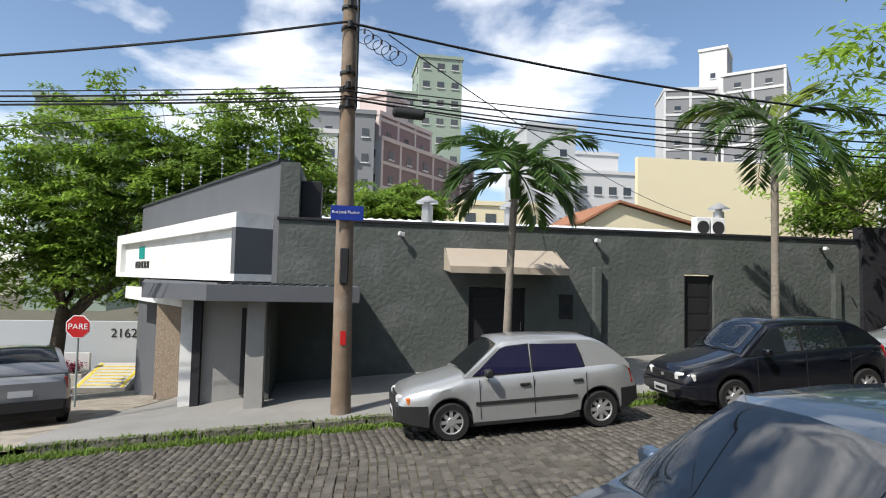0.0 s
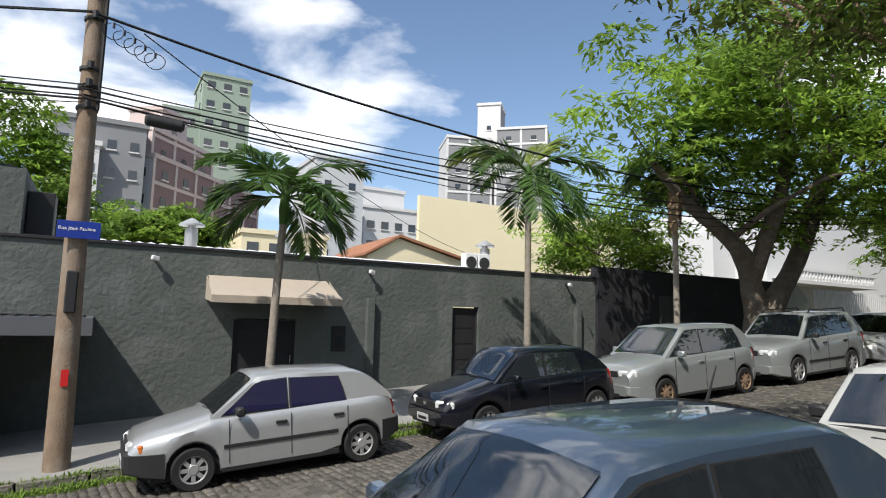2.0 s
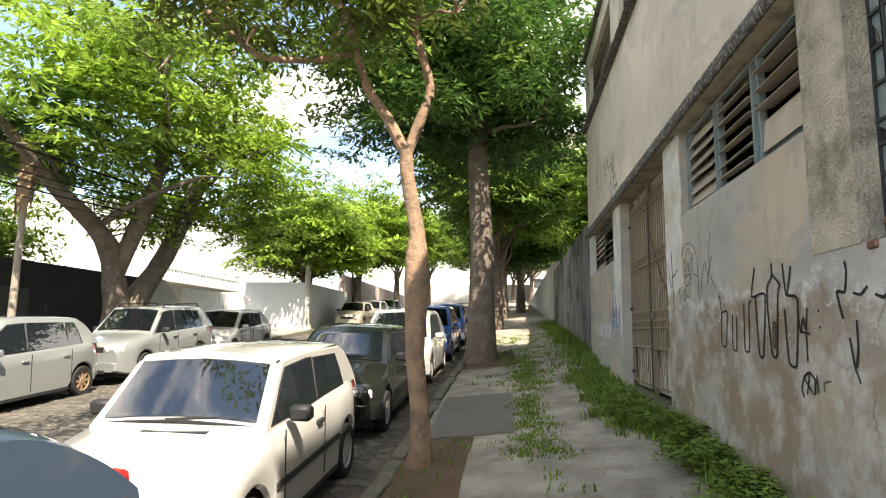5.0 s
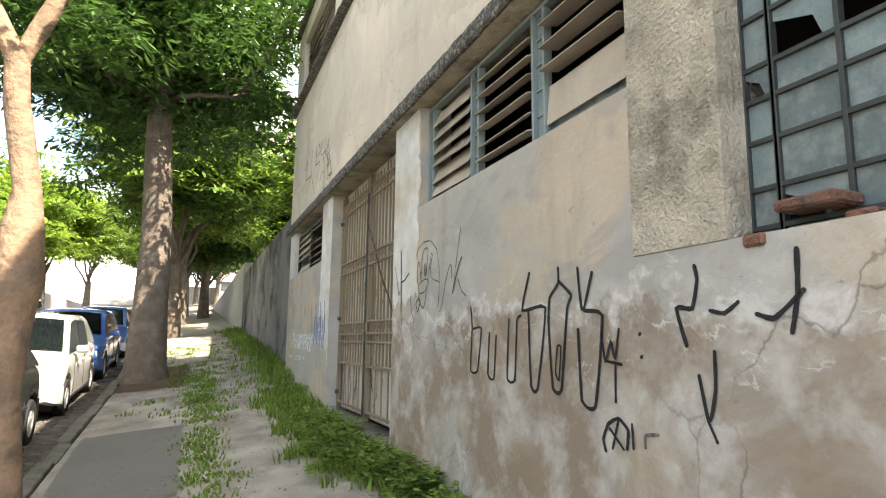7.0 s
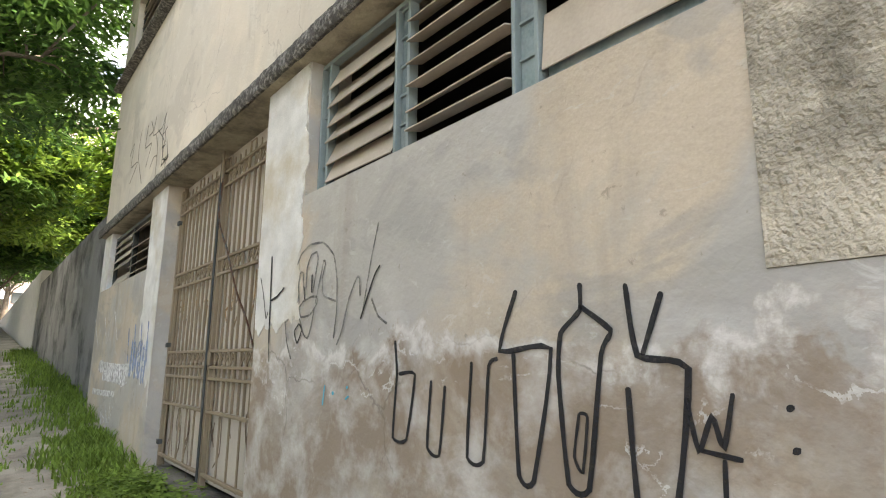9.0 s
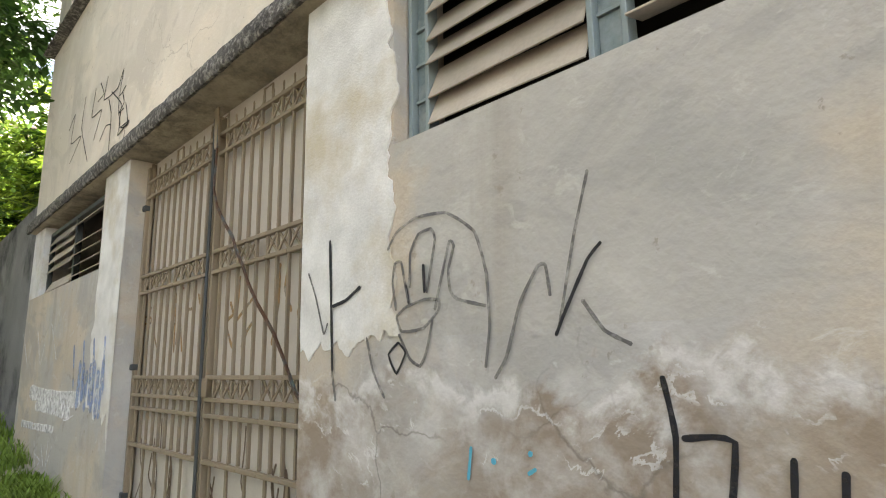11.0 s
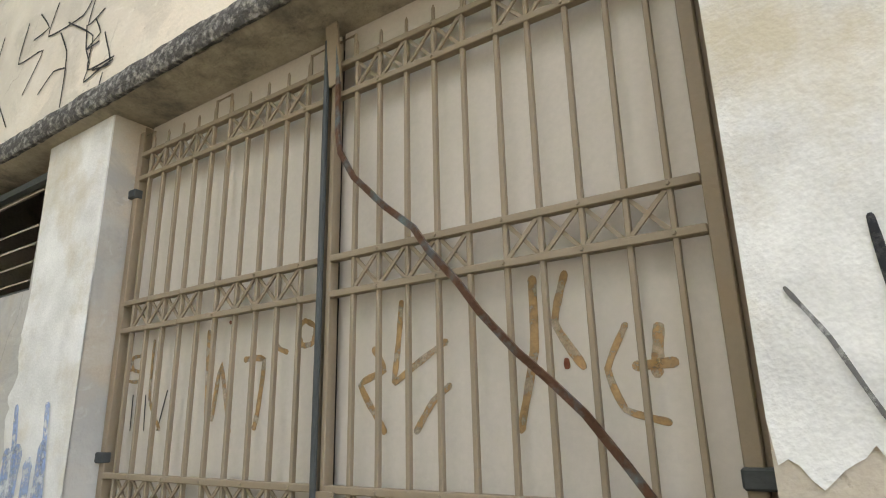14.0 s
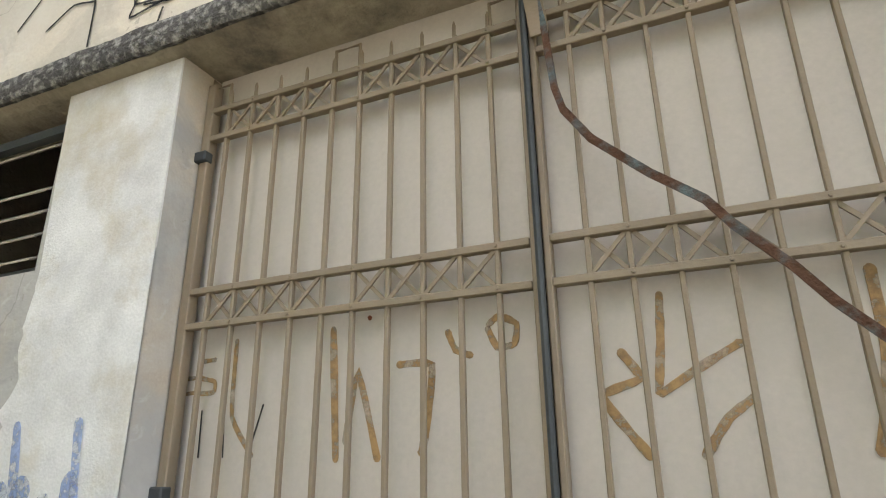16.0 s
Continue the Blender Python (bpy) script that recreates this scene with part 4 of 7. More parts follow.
part("white_panel", box((0.3, 0.001, 1.02), (0.55, 0.9, 2.10), base), "grey_smooth", S)
part("white_panel", box((12.6, 0.001, 1.02), (13.4, 0.9, 2.10), base), "white_plaster", S)
part("sign_back", box((0.551, 0.001, 1.021), (12.599, 0.72, 2.099), base), "white_plaster", S)
part("logo", box((9.6, 0.721, 1.50), (10.4, 0.74, 1.95), base, 0.01), "teal", S, "teal leaf-shaped mark")
for k in range(5):
    part("logo_letter", box((8.9 + k * 0.42, 0.721, 1.18), (9.2 + k * 0.42, 0.74, 1.42), base), "black_plastic", S)
can = [(3.75, 12.95), (0.95, 12.75), (-0.53, 13.96), (-4.25, 26.6), (1.9, GREY_Y - 0.001), (3.75, GREY_Y - 0.001)]
bm = bmesh.new()
a = [bm.verts.new((x, y, 0.50)) for x, y in can]
b = [bm.verts.new((x, y, 0.80)) for x, y in can]
bm.faces.new(a); bm.faces.new(b[::-1])
for i in range(6):
    bm.faces.new((a[i], b[i], b[(i + 1) % 6], a[(i + 1) % 6]))
part("canopy", bm, "grey_smooth", S, "dark flat canopy round the corner")
for i in range(14):
    part("canopy_rib", box((1.05 + i * 0.19, 13.2, 0.801), (1.13 + i * 0.19, GREY_Y - 0.01, 0.83)), "dark_metal", S)
part("porch_column", box((1.61, 13.25, -2.0), (1.95, 13.6, 0.499)), "porch_shaded_white", S)
part("porch_screen", box((0.58, 14.35, -2.0), (1.60, 14.45, 0.499)), "porch_shaded_white", S, "pale sliding screen")
part("porch_slot", box((1.36, 14.30, -1.5), (1.44, 14.349, 0.3)), "black_plastic", S)
part("porch_jamb", box((0.41, 14.2, -2.0), (0.575, 14.6, 0.499)), "black_wall", S)
part("white_pier", box((0.12, 14.45, -2.2), (0.40, 14.85, 0.499)), "white_plaster", S)
part("stone_panel", box((1.2, 0.001, -3.5), (7.5, 0.75, 0.05), base), "stone_clad", S, "brown pebble stone cladding")
part("white_band", box((0.6, 0.001, 0.05), (12.0, 0.8, 0.499), base), "white_plaster", S)
part("dark_recess", box((1.87, 13.9, -2.0), (2.0, GREY_Y - 0.002, 0.499)), "grey_wall", S)
part("rooftop_box", box((2.36, GREY_Y + 0.5, 2.4), (2.85, GREY_Y + 1.2, 3.35), None, 0.02), "black_plastic", S, "black rooftop unit")

# ---- buildings behind ----
def tower(name, label, x0, x1, y, depth, z1, mat, rows, cols, win=(1.2, 1.2), z_first=4.0, band=None, z0=-3.0, side_cols=0, turn=0.0, side_mat=None, right=False):
    t = thing(name, label, "building", at=(x0, y, 0), turn=turn)
    w = x1 - x0
    part("wall", box((0, 0, z0), (w, depth, z1)), mat, t)
    part("roof", box((-0.2, -0.2, z1), (w + 0.2, depth + 0.2, z1 + 0.5)), band or mat, t)
    if band:
        for r in range(rows + 1):
            z = z_first - 1.1 + r * 3.0
            if z < z1:
                part("floor_band", box((-0.05, -0.12, z - 0.2), (w + 0.05, -0.001, z + 0.2)), band, t)
        for c in range(cols + 1):
            x = c * w / cols
            part("pier_band", box((x - 0.2, -0.10, z0), (x + 0.2, -0.002, z1)), band, t)
    if side_mat:
        xs = (w + 0.002, w + 0.08) if right else (-0.08, -0.002)
        part("side_wall", box((xs[0], 0.002, z0), (xs[1], depth - 0.002, z1 - 0.002)), side_mat, t)
    wd = fr = None
    for r in range(rows):
        for c in range(cols):
            x, z = (c + 0.5) * w / cols, z_first + r * 3.0
            if z + win[1] > z1:
                continue
            if wd is None:
                wd = part("window", box((-win[0] / 2, -0.06, -win[1] / 2), (win[0] / 2, -0.003, win[1] / 2)), "window_dark", t)
                fr = part("window_sill", box((-win[0] / 2 - 0.1, -0.16, -win[1] / 2 - 0.15), (win[0] / 2 + 0.1, -0.003, -win[1] / 2)), "tower_white", t)
                wd.matrix_basis = fr.matrix_basis = pose(x, 0, z)
            else:
                for src in (wd, fr):
                    o = new(src.name.split(".")[0], src.data)
                    o.parent = t
                    o.matrix_basis = pose(x, 0, z)
    sw = None
    for r in range(rows):
        for c in range(side_cols):
            y2, z = (c + 0.5) * depth / side_cols, z_first + r * 3.0
            if z + win[1] > z1:
                continue
            if sw is None:
                sw = part("window", box((-0.14, -win[0] / 2, -win[1] / 2), (0.14, win[0] / 2, win[1] / 2)), "window_dark", t)
                o = sw
            else:
                o = new("window", sw.data)
                o.parent = t
            o.matrix_basis = pose(w if right else 0, y2, z)
    return t


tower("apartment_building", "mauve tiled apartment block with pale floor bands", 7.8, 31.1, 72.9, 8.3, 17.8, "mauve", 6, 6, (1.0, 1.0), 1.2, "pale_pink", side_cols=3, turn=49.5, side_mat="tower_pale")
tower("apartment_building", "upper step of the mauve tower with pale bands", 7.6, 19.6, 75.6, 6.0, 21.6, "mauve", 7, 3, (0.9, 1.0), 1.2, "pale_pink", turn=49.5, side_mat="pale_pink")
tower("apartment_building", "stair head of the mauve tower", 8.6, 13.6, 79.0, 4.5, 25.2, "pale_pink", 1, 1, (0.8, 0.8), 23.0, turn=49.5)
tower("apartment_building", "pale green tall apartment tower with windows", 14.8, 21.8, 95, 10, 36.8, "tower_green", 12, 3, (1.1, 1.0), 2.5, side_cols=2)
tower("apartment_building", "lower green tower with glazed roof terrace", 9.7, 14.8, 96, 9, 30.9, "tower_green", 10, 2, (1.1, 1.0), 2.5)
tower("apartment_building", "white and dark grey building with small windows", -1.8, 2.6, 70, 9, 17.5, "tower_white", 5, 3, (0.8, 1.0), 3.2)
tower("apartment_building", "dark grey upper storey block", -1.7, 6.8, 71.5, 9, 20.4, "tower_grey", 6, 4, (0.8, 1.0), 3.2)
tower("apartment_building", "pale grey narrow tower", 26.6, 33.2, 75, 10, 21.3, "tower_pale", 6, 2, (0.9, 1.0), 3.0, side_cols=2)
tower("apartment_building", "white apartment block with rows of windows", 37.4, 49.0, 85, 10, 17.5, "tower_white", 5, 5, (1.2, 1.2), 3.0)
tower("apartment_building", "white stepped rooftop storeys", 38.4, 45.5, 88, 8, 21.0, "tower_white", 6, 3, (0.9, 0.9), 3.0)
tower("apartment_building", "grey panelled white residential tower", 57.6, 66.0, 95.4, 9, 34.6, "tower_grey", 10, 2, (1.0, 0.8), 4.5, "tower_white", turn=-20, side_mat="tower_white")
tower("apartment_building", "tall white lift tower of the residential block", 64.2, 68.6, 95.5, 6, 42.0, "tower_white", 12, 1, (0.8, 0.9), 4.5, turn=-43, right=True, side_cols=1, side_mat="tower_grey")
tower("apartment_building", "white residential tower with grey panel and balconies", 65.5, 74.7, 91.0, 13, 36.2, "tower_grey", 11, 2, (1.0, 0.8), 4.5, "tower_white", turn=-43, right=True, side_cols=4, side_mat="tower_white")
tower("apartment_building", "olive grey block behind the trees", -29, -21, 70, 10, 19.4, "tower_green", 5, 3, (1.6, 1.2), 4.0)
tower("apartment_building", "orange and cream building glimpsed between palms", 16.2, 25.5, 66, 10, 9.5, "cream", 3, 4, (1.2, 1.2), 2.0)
structure("wall_cream", box((23.7, 40, -2), (62, 40.4, 10.0)), "cream", "large blank cream side wall of a building", "wall")
hs = thing("house", "beige gabled house with terracotta roof edge", "house", at=(14.8, 28, 0))
part("wall", plate([(0, -2), (5.6, -2), (5.6, 3.9), (1.6, 4.85), (0, 3.9)], 6.0), "cream", hs)
bm = bmesh.new()
for (xa, za), (xb, zb2) in (((-0.2, 3.88), (1.6, 4.9)), ((1.6, 4.9), (5.9, 3.88))):
    v = [bm.verts.new(p) for p in ((xa, -0.25, za), (xb, -0.25, zb2), (xb, 6.2, zb2), (xa, 6.2, za), (xa, -0.25, za + 0.12), (xb, -0.25, zb2 + 0.12), (xb, 6.2, zb2 + 0.12), (xa, 6.2, za + 0.12))]
    for f in ((0, 3, 2, 1), (4, 5, 6, 7), (0, 1, 5, 4), (1, 2, 6, 5), (2, 3, 7, 6), (3, 0, 4, 7)):
        bm.faces.new([v[i] for i in f])
part("roof", bm, "terracotta", hs)
rf = thing("metal_roof", "white corrugated metal roof behind the wall", "roof", kind="structure", at=(2.4, GREY_Y + 0.3, 0))
bm = bmesh.new()
for i in range(40):
    x = i * 0.38
    v = [bm.verts.new(p) for p in ((x, 0, 2.25), (x + 0.19, 0, 2.30), (x + 0.38, 0, 2.25), (x + 0.38, 9, 3.35), (x + 0.19, 9, 3.40), (x, 9, 3.35))]
    bm.faces.new((v[0], v[1], v[4], v[5])); bm.faces.new((v[1], v[2], v[3], v[4]))
part("roof_sheet", bm, "roof_white", rf)
part("roof_wall", box((0, 9.0, -2), (15.2, 9.2, 3.3)), "tower_white", rf)


def vent(x, y, z):
    t = thing("roof_vent", "galvanised roof vent with a conical cap", "vent", "roof vents", at=(x, y, z))
    part("pipe", tube([(0, 0, -1), (0, 0, 0.55)], 0.16, 14), "alloy", t)
    part("cap", tube([(0, 0, 0.62), (0, 0, 0.66), (0, 0, 0.82)], [0.32, 0.32, 0.05], 14), "alloy", t)
    part("collar", tube([(0, 0, 0.50), (0, 0, 0.64)], 0.10, 10), "alloy", t)


for i in range(7):
    f = 0.4 + i * 2.0
    q = base @ Vector((f, -0.1, 3.76))
    t = thing("fence_post", "thin electric fence post on the shop parapet", "fence post", "parapet fence posts", at=tuple(q))
    part("rod", tube([(0, 0, -0.02), (0, 0, 0.75)], 0.014, 6), "grey_metal", t)
    for k in range(4):
        part("insulator", box((-0.03, -0.03, 0.2 + k * 0.15), (0.03, 0.03, 0.23 + k * 0.15)), "tower_white", t)
for x in (4.75, 9.75, 16.35):
    t = thing("security_camera", "small security camera under the wall coping", "security camera", "wall cameras", at=(x, GREY_Y - 0.02, 2.1))
    part("bracket", box((-0.03, -0.12, -0.02), (0.03, 0.019, 0.03), None, 0.006), "dark_metal", t)
    part("camera_body", box((-0.10, -0.22, -0.09), (0.06, -0.12, 0.01), pose(0, 0, 0, 0, 12, 20), 0.015), "tower_white", t)
structure("wall_numbered", box((-17, 40, -7), (-7.4, 40.4, -1.9)), "tower_pale", "pale boundary wall with a house number across the side street", "wall")
structure("wall_numbered_low", box((-17, 38.5, -7), (-10.6, 38.8, -3.6)), "tower_white", "low white wall beside a ramp", "wall")
M["ramp_yellow"] = material("yellow_road_paint", (0.55, 0.42, 0.06), 0.8, var=0.2, bump=0.1)
M["flower"] = material("magenta_leaf", (0.22, 0.04, 0.07), 0.8, var=0.4, bump=0, alpha_leaf=0.3, island=0.4)
rm = thing("entrance_ramp", "pale ribbed entrance ramp with yellow edges", "ramp", at=(-10.4, 36.0, -5.4))
part("ramp_slab", box((0, 0, 0), (2.6, 3.7, 0.3), pose(0, 0, 0, 13, 0, 0)), "concrete", rm)
for x in (0.1, 2.3):
    part("edge_stripe", box((x, 0.05, 0.304), (x + 0.2, 3.6, 0.312), pose(0, 0, 0, 13, 0, 0)), "ramp_yellow", rm)
for k in range(7):
    part("ramp_rib", box((0.4, 0.3 + 0.45 * k, 0.304), (2.2, 0.42 + 0.45 * k, 0.318), pose(0, 0, 0, 13, 0, 0)), "ramp_yellow", rm)
pl = thing("planter", "low planter with magenta shrubs by the boundary wall", "planter", at=(-12.6, 37.6, -4.9))
part("planter_box", box((0, 0, -0.6), (2.0, 0.8, 0.25), None, 0.03), "concrete", pl)
rf_ = np.random.default_rng(77)
pads = np.stack([rf_.uniform(0.2, 1.8, 26), rf_.uniform(0.1, 0.7, 26), rf_.uniform(0.4, 0.75, 26)], 1)
az_ = rf_.uniform(0, 6.28, 26 * 40)
ctr = np.repeat(pads, 40, axis=0) + rf_.normal(0, 0.12, (26 * 40, 3))
du = np.stack([np.cos(az_), np.sin(az_), rf_.normal(0, 0.5, len(az_))], 1) * 0.06
dv = np.stack([-np.sin(az_), np.cos(az_), rf_.normal(0, 0.5, len(az_))], 1) * 0.035
quads_mesh("shrub", np.stack([ctr - du, ctr - dv, ctr + du, ctr + dv], 1), 4, "flower", pl, "magenta leafy shrub")
vent(5.75, 18.0, 2.55); vent(14.9, 18.0, 2.75); vent(8.6, 19.5, 2.7)
for x in (13.9, 14.4):
    t = thing("air_conditioner", "white air conditioning unit on the roof", "air conditioner", "roof units", at=(x, 17.6, 2.45))
    part("case", box((0, 0, 0), (0.45, 0.3, 0.62), None, 0.02), "tower_white", t)
    part("fan_grille", tube([(0.22, -0.012, 0.31), (0.22, 0.0, 0.31)], 0.2, 16), "black_plastic", t)

# white house beyond the tree
wh = thing("white_house", "white two-storey house with balustrade and gate", "house", at=(37, 22, 0))
part("wall", box((0, 0, -1), (22, 10, 8.2)), "tower_white", wh)
part("wall_set_back", box((-2.0, 2.0, -1), (-0.001, 10, 6.5)), "tower_white", wh)
part("balcony_slab", box((-0.5, -1.6, 3.4), (9.0, -0.001, 3.6)), "tower_white", wh)
bal = None
for i in range(28):
    if bal is None:
        bal = part("baluster", tube([(0, 0, 0), (0, 0, 0.18), (0, 0, 0.36), (0, 0, 0.5)], [0.05, 0.09, 0.05, 0.07], 8), "tower_white", wh)
    o = bal if i == 0 else new("baluster", bal.data)
    o.parent = wh
    o.matrix_basis = pose(-0.4 + i * 0.33, -1.5, 3.6)
part("balcony_rail", box((-0.5, -1.6, 4.1), (9.0, -1.4, 4.22)), "tower_white", wh)
structure("wall_white", box((29.9, 15.5, -0.4), (38.0, 15.75, 1.3)), "tower_white", "low white boundary wall", "wall")
structure("wall_white_gate", box((36.0, 12.1, -0.2), (36.2, 15.5, 3.3)), "tower_white", "white boundary wall with metal door", "wall")
structure("wall_white_front", box((36.2, 12.1, -0.2), (44.0, 12.3, 3.3)), "tower_white", "white boundary wall along the street", "wall")
fn = tagged(new("fence"), "white metal picket fence on a low wall", "fence")
fn.matrix_world = pose(29.9, 15.55, 1.30)
pk = None
for i in range(46):
    if pk is None:
        pk = part("picket", box((-0.025, 0, 0), (0.025, 0.03, 1.25), None, 0.004), "tower_white", fn)
    o = pk if i == 0 else new("picket", pk.data)
    o.parent = fn
    o.matrix_basis = pose(0.05 + i * 0.175, 0, 0)
for z in (0.2, 1.1):
    part("rail", box((0, 0.031, z), (8.1, 0.06, z + 0.05)), "tower_white", fn)
structure("wall_beyond", box((44, 12.4, 0), (110, 12.7, 4.5)), "pale_pink", "row of low walls further up the street", "wall")
structure("wall_street_end", box((108, -6, 4), (109, 16, 9)), "concrete", "pale wall closing the far end of the street", "wall")
structure("wall_next_door", box((FAR + 0.001, -1.0, -1), (34, -0.72, 3.7)), "sooty", "blackened boundary wall beyond the warehouse", "wall")
structure("wall_next_white", box((34, -1.0, 0.5), (90, -0.7, 4.2)), "concrete", "pale boundary wall further up the street", "wall")
structure("wall_behind", box((-40, -1.0, -4.5), (4.2, -0.7, 1.6)), "plaster", "plain low wall behind the start of the walk", "wall")
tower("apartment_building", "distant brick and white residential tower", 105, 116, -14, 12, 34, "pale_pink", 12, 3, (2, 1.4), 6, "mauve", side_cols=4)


# ---- vehicles: front towards lower x ----
def car(name, label, at_x, y_near, spec, mat, glass="car_glass", group="parked cars", turn=0.0, lean=None):
    """A hatchback; u runs from the front bumper to the rear, y across from the middle."""
    L, hw, H, fo, wb, r = spec["L"], spec["W"] / 2, spec["H"], spec["fo"], spec["wb"], spec.get("r", 0.28)
    belt, hood0, hood1 = spec.get("belt", 0.92), spec.get("hood0", 0.72), spec.get("hood1", 0.93)
    ua, ub, uc, ud = spec["ua"], spec["ub"], spec["uc"], spec["ud"]
    sill = 0.22
    yc = y_near + hw
    t = tagged(new(name), label, "car", group)
    xm = at_x + L / 2
    t.matrix_world = pose(at_x, yc, gz(xm, y_near + 0.1) - SLOPE * (L / 2), 0, -TILT, turn)
    wheels = (fo, fo + wb)

    def bottom(u):
        z = sill + 0.10 * max(0, 1 - u / 0.3) + 0.14 * max(0, 1 - (L - u) / 0.3)
        for wx in wheels:
            d = abs(u - wx)
            ra = r + 0.06
            if d < ra:
                z = max(z, r + math.sqrt(ra * ra - d * d))
        return z

    def width(u):
        k = 1.0
        if u < 0.55:
            k = 0.80 + 0.20 * math.sin(math.pi / 2 * u / 0.55)
        if L - u < 0.5:
            k = 0.86 + 0.14 * math.sin(math.pi / 2 * (L - u) / 0.5)
        return hw * k

    def shoulder(u):
        return float(np.interp(u, (0, 0.10, 0.35, ua, ua + 0.4, ud, L - 0.12, L), (hood0 - 0.14, hood0 - 0.03, hood0 + 0.03, hood1, belt, belt + 0.06, belt + 0.02, belt - 0.12)))

    us = sorted({0.0, 0.03, 0.10, 0.22, 0.35, 0.55, ua, L - 0.5, L - 0.25, L - 0.1, L - 0.03, L, *[wx + (r + 0.06) * math.cos(a) for wx in wheels for a in np.linspace(0, math.pi, 11)], *np.linspace(0.8, L - 0.6, 8)})
    us = [u for u in us if 0 <= u <= L]
    bm = bmesh.new()
    rings = []
    for u in us:
        w, zb_, zs = width(u), bottom(u), shoulder(u)
        crown = 0.05 if u < ua + 0.2 else 0.0
        half = [(w - 0.05, zb_), (w - 0.01, zb_ + 0.03), (w, zb_ + 0.35 * (zs - zb_)), (w - 0.005, zb_ + 0.7 * (zs - zb_)), (w - 0.03, zs - 0.05), (w - 0.08, zs), (w * 0.55, zs + crown * 0.8), (0.0, zs + crown)]
        ring = [bm.verts.new((u, -y, z)) for y, z in half] + [bm.verts.new((u, y, z)) for y, z in half[-2::-1]]
        rings.append(ring)
    for a, b in zip(rings, rings[1:]):
        for k in range(len(a) - 1):
            bm.faces.new((a[k], b[k], b[k + 1], a[k + 1]))
    bm.faces.new(rings[0]); bm.faces.new(rings[-1][::-1])
    bmesh.ops.recalc_face_normals(bm, faces=bm.faces)
    part("body", bm, mat, t, smooth=True)
    part("underbody", box((0.25, -hw + 0.12, 0.16), (L - 0.25, hw - 0.12, 0.55)), "black_plastic", t)
    # cabin
    yb, yt = hw - 0.075, hw - spec.get("tumble", 0.20)

    def roof_z(u):
        if u < ub:
            return belt + (H - 0.02 - belt) * (u - ua) / (ub - ua)
        if u > uc:
            return belt + 0.05 + (H - 0.05 - belt - 0.05) * (1 - ((u - uc) / (ud - uc)) ** spec.get("tail", 1.6))
        return float(np.interp(u, (ub, (ub * 2 + uc) / 3, uc), (H - 0.02, H, H - 0.05)))

    def side_y(z):
        return yb + (yt - yb) * (z - belt) / (H - belt)

    gu = sorted({ua, *np.linspace(ua + 0.001, ub, 7), *np.linspace(ub, uc, 6), *np.linspace(uc, ud, 9)})
    bm = bmesh.new()
    rings = []
    for u in gu:
        z = max(roof_z(u), shoulder(u) - 0.02)
        b0 = min(shoulder(u) - 0.03, z - 0.005)
        y1 = side_y(z) - 0.05
        half = [(side_y(b0), b0), (side_y(z - 0.06 * (z - b0)), z - 0.08 * (z - b0)), (y1, z), (y1 * 0.5, z + 0.025), (0, z + 0.035)]
        rings.append([bm.verts.new((u, -y, zz)) for y, zz in half] + [bm.verts.new((u, y, zz)) for y, zz in half[-2::-1]])
    for a, b in zip(rings, rings[1:]):
        for k in range(len(a) - 1):
            bm.faces.new((a[k], b[k], b[k + 1], a[k + 1]))
    bm.faces.new(rings[0]); bm.faces.new(rings[-1][::-1])
    bmesh.ops.recalc_face_normals(bm, faces=bm.faces)
    part("roof", bm, mat, t, smooth=True)

    def screen(nm, u0, u1, inset):
        bm = bmesh.new()
        g = []
        for i in range(7):
            u = u0 + (u1 - u0) * i / 6
            z = roof_z(u)
            y1 = side_y(z) - 0.05 - inset
            nrm = 0.012
            g.append([bm.verts.new((u + (-nrm if u1 < uc else nrm), s * y1, z + 0.012 + 0.035 * (1 - abs(s) ** 1.5))) for s in (-1, -0.5, 0, 0.5, 1)])
        for a, b in zip(g, g[1:]):
            for k in range(4):
                bm.faces.new((a[k], a[k + 1], b[k + 1], b[k]))
        bmesh.ops.solidify(bm, geom=bm.faces[:], thickness=0.006)
        return part(nm, bm, "screen_glass" if nm == "windscreen" else glass, t, smooth=True)

    screen("windscreen", ua + 0.05, ub - 0.06, 0.03)
    screen("rear_window", uc + 0.05, ud - 0.25 * (ud - uc), 0.06)

    def side_glass(nm, poly, s, out, gmat):
        bm = bmesh.new()
        a = [bm.verts.new((u, s * (side_y(z) + out), z)) for u, z in poly]
        b = [bm.verts.new((u, s * (side_y(z) - 0.01), z)) for u, z in poly]
        n = len(poly)
        bm.faces.new(a if s < 0 else a[::-1]); bm.faces.new(b[::-1] if s < 0 else b)
        for i in range(n):
            bm.faces.new((a[i], b[i], b[(i + 1) % n], a[(i + 1) % n]))
        bmesh.ops.recalc_face_normals(bm, faces=bm.faces)
        part(nm, bm, gmat, t)

    bp = spec.get("bp", (ub + uc) / 2 + 0.05)
    rb = spec.get("rb", uc - 0.1)
    kz = belt + 0.035
    fk = ua + (ub - ua) * (0.05 / (H - 0.02 - belt))

    def glazing(nm, u0, u1, lean, s):
        """A side window under the roof line, with its rubber seal; lean: how far its rear edge slopes back at the foot."""
        top = [(u, max(roof_z(u) - 0.095, kz + 0.012)) for u in np.linspace(u0, u1, 9)]
        poly = [(u0 - 0.01, kz), (u1 + lean, kz), (u1 + lean * 0.55, kz + 0.55 * (top[-1][1] - kz))] + top[::-1]
        cu, cz = sum(p[0] for p in poly) / len(poly), sum(p[1] for p in poly) / len(poly)
